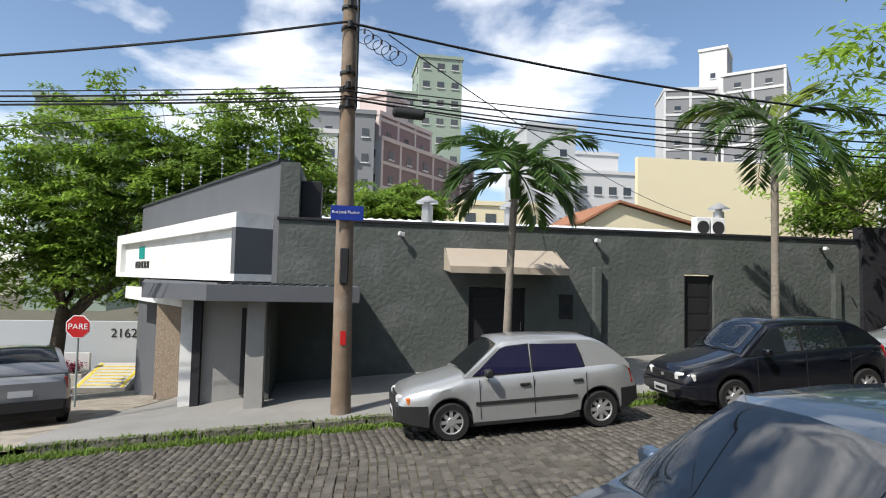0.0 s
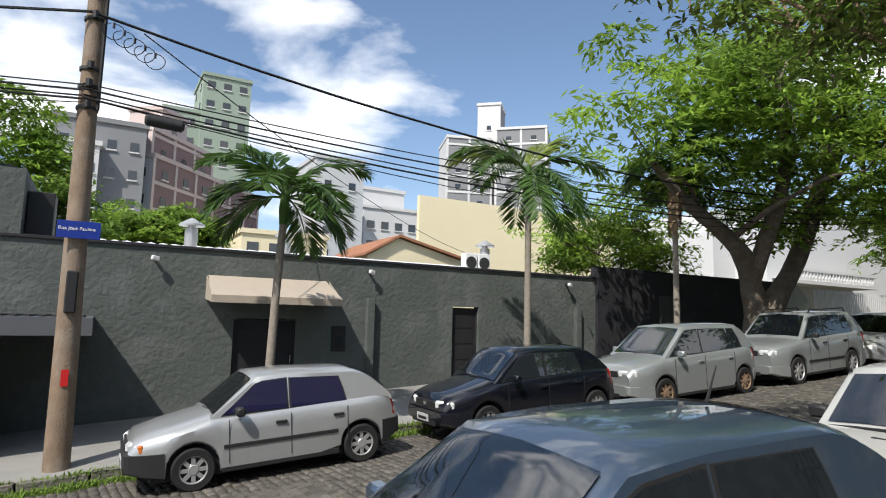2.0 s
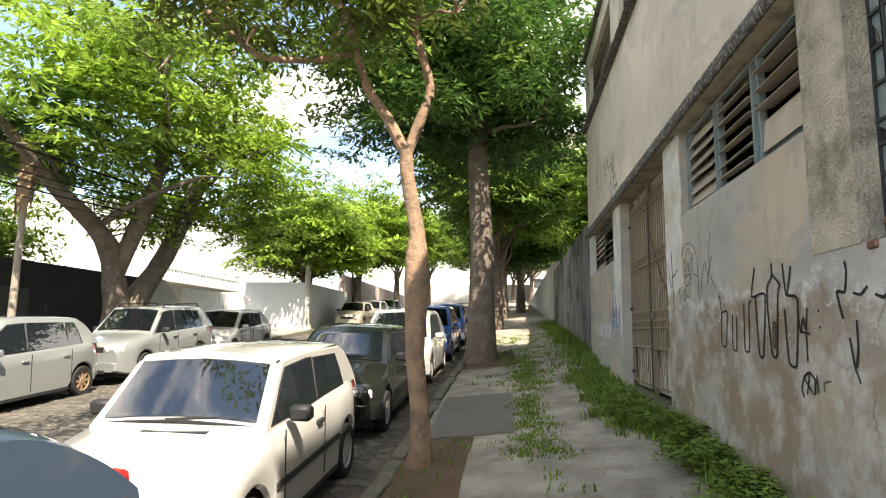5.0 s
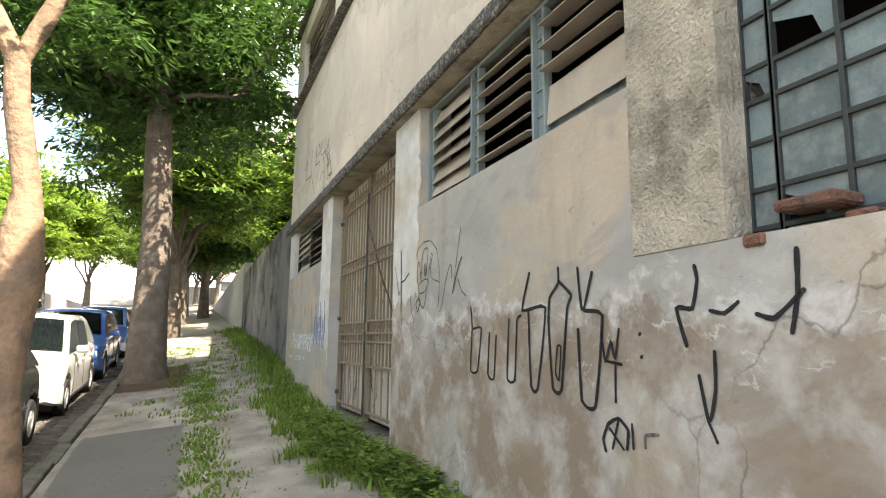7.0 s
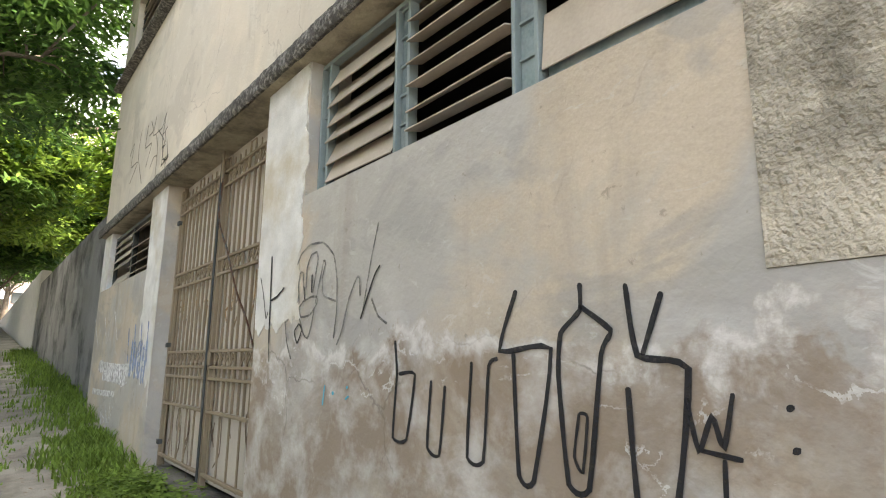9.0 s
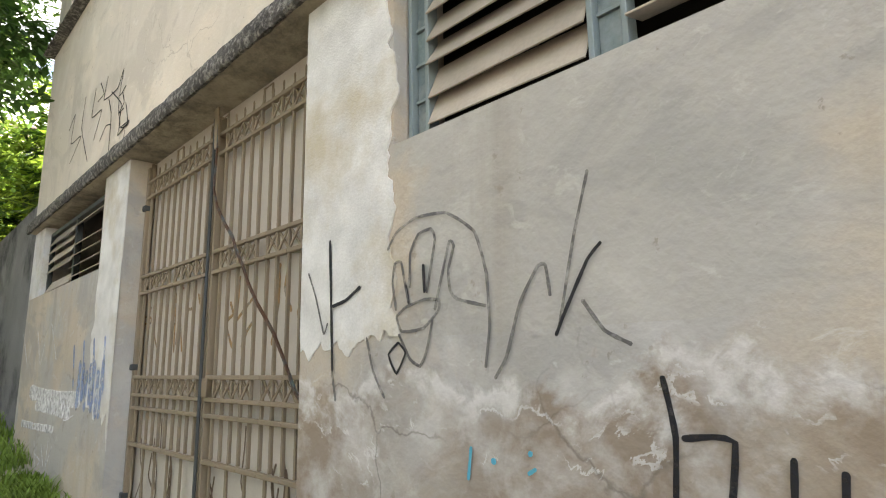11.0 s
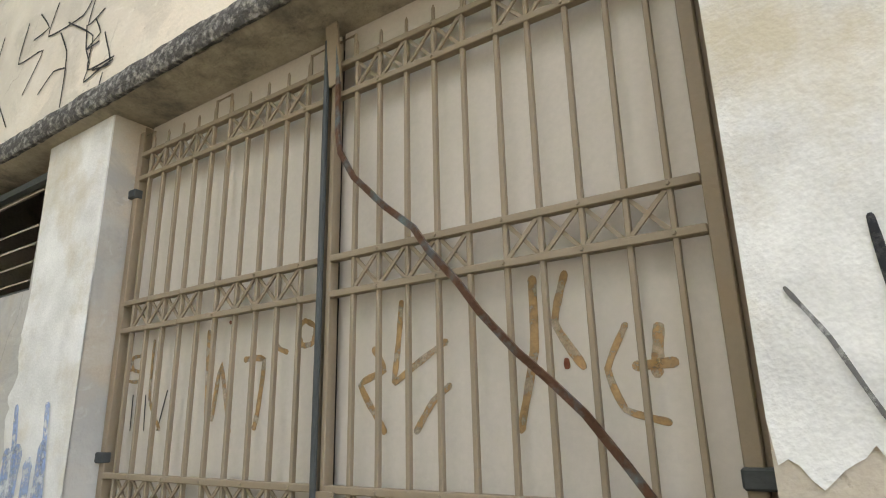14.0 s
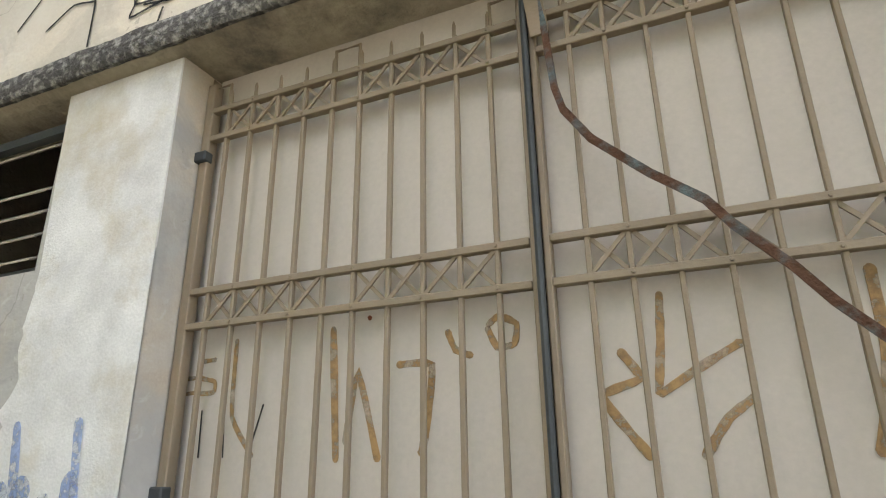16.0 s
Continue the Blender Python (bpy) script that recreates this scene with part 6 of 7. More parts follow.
tree("garden_tree", "green tree behind the metal roof", (6.0, 38.0, -1), [(0, 0, 0), (0, 0, 2), (0.2, 0, 3.5)], [0.3, 0.25, 0.2], "bark_dark", "leaf_mid", (0.5, 0, 5.8), (4.8, 3.5, 2.9), 8, 260, 110, 0.17, 14, 0.9, "leaf_bright")
tree("garden_tree", "bushy green tree leaning over the black wall", (20.5, 18.4, -0.4), [(0, 0, 0), (0, 0, 1.5), (0.1, 0, 2.6)], [0.2, 0.16, 0.13], "bark_dark", "leaf_mid", (0.3, -0.4, 4.2), (4.6, 2.4, 2.3), 7, 200, 70, 0.12, 15, 0.7, "leaf_bright")
# Last tree is added behind the wall to block sky reflected in car windows.
for i, (x, y, h, rx, leaf) in enumerate(((37.5, 12.6, 4.9, 5.4, "leaf_bright"), (46, 12.0, 6.0, 5.0, "leaf_bright"), (33, 2.0, 7.5, 4.6, "leaf_mid"), (43, 1.9, 7.5, 5.0, "leaf_mid"), (56, 1.9, 8, 5.5, "leaf_mid"), (58, 11.5, 7, 6.0, "leaf_bright"), (72, 2.0, 8, 6.5, "leaf_mid"), (75, 11.0, 8, 7, "leaf_mid"), (42, -4.5, 6.5, 4.5, "leaf_bright"), (90, -1.5, 8, 7, "leaf_bright"), (96, 7, 8, 8, "leaf_mid"), (50, 0.6, 5.5, 5.0, "leaf_dark"), (64, 0.4, 6, 5.5, "leaf_dark"), (104, 1.0, 7, 8, "leaf_dark"), (29, -5.2, 6.0, 4.4, "leaf_bright"))):
    tree("street_tree", "leafy tree further up the road", (x, y, gz(x, y)), [(0, 0, -0.2), (0, 0, 1.5), (0.1, 0, 3.0)], [0.4, 0.3, 0.24], "bark_dark", leaf, (0, 0, h), (rx, 4.6, h * 0.66), 8, 380, 110, 0.17, 20 + i, 1.15, "leaf_dark2" if y < 5 else "leaf_mid")


def palm(label, at, h, fronds, flen, seed, dead=0, lean=(0, 0), yellow=0):
    rng = random.Random(seed)
    t = thing("palm_tree", label, "palm tree", "sidewalk palms", at=at)
    pts = [(lean[0] * f * f, lean[1] * f * f, h * f - 0.1) for f in (0, 0.05, 0.3, 0.6, 0.85, 1.0)]
    part("trunk", tube(pts, [0.12, 0.10, 0.085, 0.075, 0.075, 0.07], 12), "palm_bark", t, smooth=True)
    top = Vector(pts[-1])
    part("crownshaft", tube([top - Vector((0, 0, 0.05)), top + Vector((0, 0, 0.25)), top + Vector((0, 0, 0.7))], [0.08, 0.10, 0.05], 10), "palm_leaf", t, "smooth green crownshaft")
    for i in range(fronds + dead):
        isdead = i >= fronds
        az = 2 * math.pi * i * 0.381966 + rng.uniform(-0.2, 0.2)
        up = rng.uniform(0.05, 1.35) if not isdead else -1.2
        ln = flen * rng.uniform(0.8, 1.1)
        p, d = top + Vector((0, 0, 0.45)), Vector((math.cos(az) * math.cos(up), math.sin(az) * math.cos(up), math.sin(up)))
        spine = [p.copy()]
        for k in range(12):
            d = (d + Vector((0, 0, -0.16 if not isdead else -0.4))).normalized()
            p = p + d * ln / 12
            spine.append(p.copy())
        bm = add_tube(bmesh.new(), spine, [0.022 * (1 - k / 13) + 0.004 for k in range(13)], 5)
        me_mat = "dead_frond" if isdead else ("palm_yellow" if i < yellow else "palm_leaf")
        frond = part("frond", bm, me_mat, t)
        vs = []
        for k in range(2, 13):
            for sub in (0, 0.25, 0.5, 0.75):
                if k == 12 and sub:
                    continue
                q = spine[k].lerp(spine[min(k + 1, 12)], sub)
                dd = (spine[k] - spine[k - 1]).normalized()
                side = dd.cross(Vector((0, 0, 1))).normalized()
                ll = (0.28 if isdead else 0.62) * math.sin(math.pi * min(0.98, (k + sub) / 13.5) ** 0.8) * flen / 1.8 * rng.uniform(0.85, 1.1) + 0.08
                for s in (-1, 1):
                    dirv = (side * s * 0.85 + dd * 0.75 + Vector((0, 0, rng.uniform(-0.35, 0.12) if not isdead else -0.9))).normalized()
                    wv = dd * 0.042
                    tip = q + dirv * ll + Vector((0, 0, -0.10 * ll))
                    mid = q + dirv * ll * 0.5
                    vs += [q - wv * 0.5, mid - wv, tip, mid + wv]
        quads_mesh("leaflet_mass", [tuple(v) for v in vs], 4, me_mat, frond)
    return t


palm("slender palm with drooping feathery fronds by the awning", (6.56, 12.4, gz(6.56, 12.4)), 4.0, 13, 1.85, 1, lean=(0.12, 0))
palm("slender palm with yellowing lower fronds by the wall", (12.38, 12.4, gz(12.38, 12.4)), 4.85, 12, 2.0, 2, yellow=2)
palm("thin palm with hanging dead brown fronds", (17.7, 12.6, gz(17.7, 12.6)), 5.6, 12, 1.9, 4, dead=3)

# ---- poles and cables ----
ep = thing("utility_pole", "weathered wooden utility pole with cable brackets", "utility pole", at=(3.45, 12.35, gz(3.45, 12.35)))
part("post", tube([(0, 0, -0.2), (-0.03, 0, 3.5), (-0.06, 0, 7.75)], [0.185, 0.16, 0.125], 16), "pole_wood", ep, smooth=True)
for z in (5.6, 5.95, 6.25, 7.1, 7.5):
    part("bracket", tube([(-0.05, -0.19, z), (-0.05, -0.19, z + 0.12)], 0.05, 8), "black_plastic", ep)
    part("bracket_band", tube([(-0.05, 0, z), (-0.05, 0, z + 0.05)], 0.165, 14), "dark_metal", ep)
part("conduit", tube([(0.10, -0.14, 5.6), (0.10, -0.15, 7.9)], 0.03, 6), "cable", ep)
part("junction_box", box((-0.10, -0.25, 2.35), (0.06, -0.15, 3.0), None, 0.02), "black_plastic", ep)
part("sticker", box((-0.05, -0.195, 1.25), (0.05, -0.185, 1.5)), "sign_red", ep)
sg = thing("street_sign", "blue street name sign with white lettering on the pole", "street sign", at=(3.45, 12.13, 2.02))
part("sign_plate", box((-0.29, -0.012, 0), (0.30, 0.0, 0.27), None, 0.004), "sign_blue", sg)


def writing(text, size, m, mat, parent, name="lettering"):
    cu = bpy.data.curves.new(name, "FONT")
    cu.body, cu.size, cu.extrude, cu.align_x, cu.align_y = text, size, 0.0015, "CENTER", "CENTER"
    tmp = bpy.data.objects.new(name, cu)
    me = bpy.data.meshes.new_from_object(tmp)
    bpy.data.objects.remove(tmp)
    me.materials.append(M[mat])
    ob = new(name, me)
    ob.parent = parent
    ob.matrix_basis = m
    return ob


writing("Rua José Paulino", 0.075, pose(-0.02, -0.016, 0.15, 90, 0, 0), "sign_white", sg)


def cable(name, a, b, sag, r, label, n=16):
    a, b = Vector(a), Vector(b)
    pts = [a.lerp(b, i / n) - Vector((0, 0, sag * 4 * (i / n) * (1 - i / n))) for i in range(n + 1)]
    ob = part(name, tube(pts, r, 5), "cable")
    return tagged(ob, label, "cable", "overhead cables")


px, py = 3.32, 12.18
for z, dy, sag, r in ((4.28, 0, 1.22, 0.020), (4.34, 0.03, 1.12, 0.014), (4.42, -0.02, 1.02, 0.018), (4.52, 0.02, 0.92, 0.012), (4.30, 0.05, 1.45, 0.010)):
    cable("overhead_cable", (px, py + dy, z), (36.0, 11.9, z + 1.8), sag, r, "black overhead cable from pole to pole", 24)
    cable("overhead_cable", (px, py + dy, z - 0.02), (-22, 12.4, z - 1.15), 0.35, r, "black overhead cable from pole to pole")
cable("overhead_cable", (px, py, 5.72), (36.0, 11.9, 7.2), 1.66, 0.026, "thick twisted overhead power cable", 24)
cable("overhead_cable", (px, py, 5.72), (-22, 12.4, 3.9), 1.0, 0.024, "thick twisted overhead power cable")
cable("overhead_cable", (px + 0.8, py, 5.55), (22, 30, 4.6), 0.5, 0.012, "thin service cable to a roof")
cable("overhead_cable", (px, py, 4.2), (-22, 12.4, 1.2), 0.2, 0.009, "thin overhead line from the pole")
for k in range(5):
    a0 = Vector((px + 0.35 + 0.16 * k, py, 5.62 - 0.09 * k))
    loop = [a0 + Vector((0.16 * math.sin(q), 0.03 * math.cos(2 * q), -0.14 + 0.14 * math.cos(q))) for q in np.linspace(0, 6.0, 14)]
    tagged(part("cable_loop", tube(loop, 0.008, 5), "cable"), "looped slack cable by the pole", "cable", "overhead cables")
    tagged(part("cable_clamp", tube([a0, a0 - Vector((0, 0, 0.09))], 0.022, 6), "black_plastic"), "small black cable clamp", "cable clamp", "cable clamps")
sc = tagged(part("splice_case", tube([(4.23, 12.15, 4.08), (4.27, 12.15, 4.08), (4.80, 12.14, 4.05), (4.84, 12.14, 4.05)], [0.06, 0.10, 0.10, 0.06], 12), "black_plastic", smooth=True), "black cylindrical cable splice case on the cables", "cable splice")
lp = thing("utility_pole", "pale round concrete utility pole", "utility pole", at=(36.0, 12.05, gz(36.0, 12.05)))
part("post", tube([(0, 0, -0.2), (0, 0, 7.4)], [0.17, 0.12], 14), "concrete", lp, smooth=True)
ss = thing("stop_sign", "red octagonal stop sign on a thin grey post", "road sign", at=(-4.2, 20.5, gz(-4.2, 20.5)))
part("post", tube([(0, 0, -0.1), (0, 0, 2.6)], 0.03, 8), "grey_metal", ss)
oct_ = [(0.36 * math.cos(math.pi / 8 + i * math.pi / 4), 0.36 * math.sin(math.pi / 8 + i * math.pi / 4)) for i in range(8)]
part("sign_rim", plate(oct_, 0.01, pose(0, -0.045, 2.33)), "sign_white", ss)
part("sign_face", plate([(0.92 * a, 0.92 * b) for a, b in oct_], 0.006, pose(0, -0.055, 2.33)), "sign_red", ss)
writing("PARE", 0.24, pose(0, -0.062, 2.33, 90, 0, 0), "sign_white", ss)

nb = thing("house_number", "dark house number on the pale wall", "house number", at=(-9.3, 39.97, -2.6))
writing("2162", 0.75, pose(0, 0, 0, 90, 0, 0), "black_plastic", nb)


# ---- paint on the wall and gate ----
PAINT = {"black": ("graffiti", "black spray-painted tag stroke"), "thin": ("graffiti_thin", "faded thin spray-painted line"), "ochre": ("graffiti_ochre", "ochre spray-painted stroke on the gate"),
         "white": ("graffiti_white", "white painted scribble"), "blue": ("graffiti_blue", "pale blue brushed paint stripe"), "cyan": ("graffiti_cyan", "cyan sprayed mark"), "scrawl": ("graffiti", "thin black scrawl on the upper wall"), "rust": ("rust_spot", "small rust spot")}


def ribbon(pts, width, y, thick=0.0016):
    """A flat stroke of paint along a polyline on the wall, rounded by subdivision and a little uneven."""
    rng = random.Random(int(pts[0][0] * 1000))
    p = [Vector((a, 0, b)) for a, b in pts]
    fine = []
    for i in range(len(p) - 1):
        p0, p1, p2, p3 = p[max(i - 1, 0)], p[i], p[i + 1], p[min(i + 2, len(p) - 1)]
        for k in range(5):
            f = k / 5
            fine.append(p1.lerp(p2, f) * 0.55 + 0.45 * (0.5 * (2 * p1 + (p2 - p0) * f + (2 * p0 - 5 * p1 + 4 * p2 - p3) * f * f + (3 * p1 - p0 - 3 * p2 + p3) * f ** 3)))
    fine.append(p[-1])
    for k in (0.5, 0.2):
        fine.insert(1, fine[0].lerp(fine[1], min(0.9, k * width / max(1e-4, (fine[1] - fine[0]).length))))
        fine.insert(-1, fine[-1].lerp(fine[-2], min(0.9, k * width / max(1e-4, (fine[-2] - fine[-1]).length))))
    bm = bmesh.new()
    rows = []
    for i, q in enumerate(fine):
        d = (fine[min(i + 1, len(fine) - 1)] - fine[max(i - 1, 0)]).normalized()
        end = min((q - fine[0]).length, (q - fine[-1]).length) / (0.5 * width)
        taper = math.sqrt(max(0.12, 1 - max(0.0, 1 - end) ** 2))
        nrm = Vector((-d.z, 0, d.x)) * width * 0.5 * taper * rng.uniform(0.85, 1.15)
        rows.append([bm.verts.new((q + s * nrm) + Vector((0, y + e, 0))) for s, e in ((-1, 0), (-0.9, thick), (0.9, thick), (1, 0))])
    for a, b in zip(rows, rows[1:]):
        for k in range(3):
            bm.faces.new((a[k], a[k + 1], b[k + 1], b[k]))
    bmesh.ops.recalc_face_normals(bm, faces=bm.faces)
    return bm


LAYER = [0]


def stroke(kind, width, y, pts):
    LAYER[0] = (LAYER[0] + 1) % 9
    lift = LAYER[0] * 0.00035
    if kind == "strap":
        return
    mat, label = PAINT[kind]
    on_gate = kind in ("ochre", "rust", "drip") or y < -0.7
    ob = part("paint_stroke", ribbon(pts, width * (0.8 if kind == "black" else 1.0), -0.7640 + lift if on_gate else y + 0.0006 + lift), mat)
    ob.parent = gate if on_gate else W
    if on_gate:
        ob.matrix_basis = gate.matrix_world.inverted() @ Matrix.Translation((0, 0.0085, 0))
    ob["label"] = label


stroke("black", 0.02, -.537, [(10.656, 1.133), (10.634, 0.983), (10.655, 0.705), (10.549, 0.705), (10.493, 0.983), (10.619, 0.983)])
stroke("black", 0.02, -.537, [(10.374, 0.961), (10.396, 0.691), (10.314, 0.668), (10.281, 0.943)])
stroke("black", 0.02, -.537, [(10.115, 1.039), (10.14, 0.682), (10.048, 0.678), (10.017, 1.023), (9.966, 1.051)])
stroke("black", 0.024, -.537, [(9.868, 1.295), (9.956, 1.078), (9.706, 1.083), (9.795, 0.646), (9.864, 0.657), (9.886, 1.076)])
stroke("black", 0.024, -.537, [(9.577, 1.293), (9.578, 1.204), (9.662, 1.133), (9.676, 0.993), (9.644, 0.661), (9.564, 0.657), (9.501, 1.064), (9.462, 1.135), (9.578, 1.217)])
stroke("black", 0.024, -.537, [(9.404, 1.274), (9.373, 1.06), (9.215, 1.023), (9.284, 0.602), (9.39, 0.62), (9.41, 0.968)])
stroke("black", 0.022, -.537, [(9.283, 1.239), (9.355, 1.06)])
stroke("black", 0.018, -.537, [(9.227, 0.947), (9.2, 0.809), (9.158, 0.905), (9.132, 0.824), (9.098, 0.964)])
stroke("black", 0.018, -.537, [(9.2, 0.814), (9.085, 0.802)])
stroke("black", 0.018, -.537, [(9.133, 0.799), (9.139, 0.631)])
stroke("black", 0.03, -.537, [(8.969, 0.941), (8.96, 0.928)])
stroke("black", 0.03, -.537, [(8.964, 0.845), (8.954, 0.832)])
stroke("black", 0.014, -.537, [(9.594, 0.882), (9.619, 0.748), (9.587, 0.702), (9.562, 0.871), (9.594, 0.882)])
stroke("black", 0.022, -.537, [(9.214, 0.409), (9.233, 0.466), (9.194, 0.537), (9.122, 0.568), (9.061, 0.526), (9.072, 0.439)])
stroke("black", 0.016, -.537, [(9.189, 0.522), (9.086, 0.436)])
stroke("black", 0.016, -.537, [(9.122, 0.561), (9.169, 0.429)])
stroke("black", 0.016, -.537, [(9.033, 0.56), (9.028, 0.448)])
stroke("thin", 0.014, -.537, [(8.872, 0.533), (8.955, 0.518), (8.957, 0.463)])
stroke("black", 0.024, -.537, [(8.648, 1.199), (8.636, 1.138), (8.667, 1.03), (8.749, 1.035), (8.702, 0.882)])
stroke("black", 0.02, -.537, [(8.587, 1.019), (8.517, 1.006), (8.448, 1.047)])
stroke("black", 0.022, -.537, [(8.389, 1.0), (8.319, 0.981), (8.248, 1.032), (8.199, 1.072)])
stroke("black", 0.024, -.537, [(8.219, 1.207), (8.227, 1.052), (8.257, 0.928)])
stroke("black", 0.02, -.537, [(8.57, 0.875), (8.575, 0.728), (8.612, 0.61), (8.65, 0.785)])
stroke("black", 0.016, -.537, [(8.612, 0.61), (8.576, 0.543)])
stroke("thin", 0.012, -.536, [(11.765, 1.622), (11.71, 1.685), (11.594, 1.724), (11.427, 1.711), (11.289, 1.618), (11.239, 1.468), (11.231, 1.296), (11.254, 1.158)])
stroke("thin", 0.012, -.536, [(11.711, 1.378), (11.733, 1.488), (11.718, 1.562), (11.68, 1.563), (11.658, 1.477), (11.636, 1.397)])
stroke("thin", 0.012, -.536, [(11.632, 1.457), (11.631, 1.587), (11.581, 1.658), (11.511, 1.666), (11.49, 1.621), (11.539, 1.429)])
stroke("thin", 0.012, -.536, [(11.496, 1.363), (11.444, 1.519), (11.413, 1.604), (11.392, 1.584), (11.422, 1.501), (11.414, 1.426), (11.381, 1.393), (11.245, 1.358)])
stroke("thin", 0.012, -.536, [(11.713, 1.354), (11.655, 1.388), (11.549, 1.407), (11.47, 1.397), (11.476, 1.361), (11.558, 1.302), (11.68, 1.296), (11.713, 1.354)])
stroke("thin", 0.012, -.536, [(11.699, 1.289), (11.634, 1.193), (11.577, 1.167), (11.54, 1.22), (11.506, 1.335)])
stroke("black", 0.012, -.536, [(11.701, 1.258), (11.761, 1.213), (11.713, 1.141), (11.658, 1.217), (11.701, 1.258)])
stroke("black", 0.018, -.535, [(11.654, 1.473), (11.636, 1.397)])
stroke("black", 0.018, -.535, [(11.552, 1.539), (11.547, 1.43)])
stroke("thin", 0.012, -.536, [(11.216, 1.123), (11.164, 1.192), (11.101, 1.357), (11.027, 1.461), (10.997, 1.461), (10.985, 1.365)])
stroke("black", 0.014, -.536, [(10.972, 1.247), (10.938, 1.31), (10.85, 1.457), (10.801, 1.502)])
stroke("thin", 0.012, -.536, [(10.877, 1.346), (10.811, 1.255), (10.73, 1.213)])
stroke("thin", 0.01, -.536, [(10.831, 1.722), (10.893, 1.53), (10.96, 1.271)])
stroke("black", 0.022, -.533, [(12.181, 1.732), (12.162, 1.435), (12.145, 1.152)])
stroke("thin", 0.014, -.531, [(12.143, 1.152), (12.112, 1.028)])
stroke("black", 0.02, -.533, [(11.943, 1.497), (12.053, 1.447), (12.152, 1.43)])
stroke("thin", 0.012, -.531, [(11.896, 1.285), (11.851, 1.15), (11.777, 1.048)])
stroke("thin", 0.01, -.533, [(12.355, 1.602), (12.29, 1.489), (12.215, 1.314), (12.186, 1.36)])
stroke("cyan", 0.012, -.536, [(11.329, 0.909), (11.345, 0.803)])
stroke("cyan", 0.02, -.536, [(11.239, 0.879), (11.226, 0.863)])
stroke("cyan", 0.02, -.536, [(11.094, 0.911), (11.082, 0.9)])
stroke("cyan", 0.012, -.536, [(11.1, 0.847), (11.067, 0.866)])
stroke("scrawl", 0.012, -.515, [(16.169, 3.815), (16.036, 3.626), (16.01, 3.45), (16.004, 3.218)])
stroke("scrawl", 0.012, -.515, [(16.367, 3.429), (16.181, 3.532), (16.01, 3.497)])
stroke("scrawl", 0.012, -.515, [(15.808, 3.721), (15.77, 3.539), (15.698, 3.405), (15.733, 3.297), (15.545, 3.323), (15.414, 3.33)])
stroke("scrawl", 0.012, -.515, [(15.699, 3.718), (15.615, 3.584), (15.767, 3.527), (15.609, 3.528)])
stroke("scrawl", 0.012, -.515, [(16.538, 4.119), (16.365, 3.938), (16.589, 3.928)])
stroke("scrawl", 0.012, -.515, [(15.513, 3.284), (15.535, 3.2)])
stroke("scrawl", 0.012, -.515, [(17.834, 3.986), (17.584, 4.113), (17.656, 3.772), (17.179, 3.731), (17.622, 3.522)])
stroke("scrawl", 0.012, -.515, [(17.153, 4.187), (17.212, 3.829), (16.801, 3.332)])
stroke("scrawl", 0.012, -.515, [(16.723, 4.126), (16.79, 3.818), (16.402, 3.778), (16.623, 3.514)])
stroke("scrawl", 0.012, -.515, [(16.273, 4.096), (16.353, 3.864), (15.878, 3.821), (15.727, 3.961), (15.791, 3.71), (15.599, 3.749)])
stroke("scrawl", 0.012, -.515, [(16.078, 3.855), (15.708, 3.604), (15.714, 3.37), (15.405, 3.346)])
stroke("scrawl", 0.012, -.515, [(15.561, 3.568), (15.442, 3.315), (15.651, 3.346)])
stroke("white", 0.016, -.536, [(18.023, 0.428), (17.877, 0.178), (17.632, 0.256), (17.937, 0.303)])
stroke("white", 0.014, -.536, [(17.666, 0.431), (17.482, 0.222)])
stroke("white", 0.014, -.536, [(17.359, 0.482), (17.358, 0.236), (17.159, 0.45)])
stroke("white", 0.01, -.536, [(19.378, 1.671), (18.913, 1.268)])
stroke("white", 0.01, -.536, [(18.486, 1.653), (18.168, 1.257), (18.023, 1.483)])
stroke("white", 0.01, -.536, [(17.762, 1.696), (17.38, 1.298)])
stroke("white", 0.012, -.536, [(17.04, 0.943), (16.803, 0.713), (16.444, 0.777)])
stroke("blue", 0.045, -.535, [(16.66, 1.428), (16.55, 1.001)])
stroke("blue", 0.045, -.535, [(16.306, 1.459), (16.184, 0.964)])
stroke("blue", 0.05, -.535, [(15.963, 1.465), (15.843, 0.889)])
stroke("blue", 0.05, -.530, [(15.608, 1.468), (15.535, 0.98)])
stroke("ochre", 0.028, -.732, [(14.666, 1.759), (14.634, 1.3)])
stroke("ochre", 0.026, -.732, [(14.473, 1.3), (14.559, 1.595), (14.6, 1.355)])
stroke("ochre", 0.026, -.732, [(14.411, 1.606), (14.281, 1.597), (14.304, 1.387), (14.323, 1.317)])
stroke("ochre", 0.022, -.732, [(14.226, 1.708), (14.197, 1.639), (14.136, 1.615)])
stroke("ochre", 0.022, -.732, [(14.088, 1.705), (14.047, 1.735), (13.989, 1.705), (13.999, 1.642), (14.056, 1.637), (14.088, 1.705)])
stroke("ochre", 0.024, -.732, [(13.559, 1.757), (13.573, 1.607), (13.594, 1.466)])
stroke("ochre", 0.026, -.732, [(13.689, 1.6), (13.637, 1.515), (13.747, 1.469), (13.629, 1.3)])
stroke("ochre", 0.024, -.732, [(13.594, 1.466), (13.476, 1.537), (13.363, 1.598)])
stroke("ochre", 0.024, -.732, [(13.502, 1.3), (13.429, 1.4), (13.352, 1.455)])
stroke("ochre", 0.028, -.732, [(13.044, 1.77), (13.051, 1.538), (13.113, 1.3)])
stroke("ochre", 0.026, -.732, [(12.934, 1.769), (12.979, 1.615), (12.895, 1.474)])
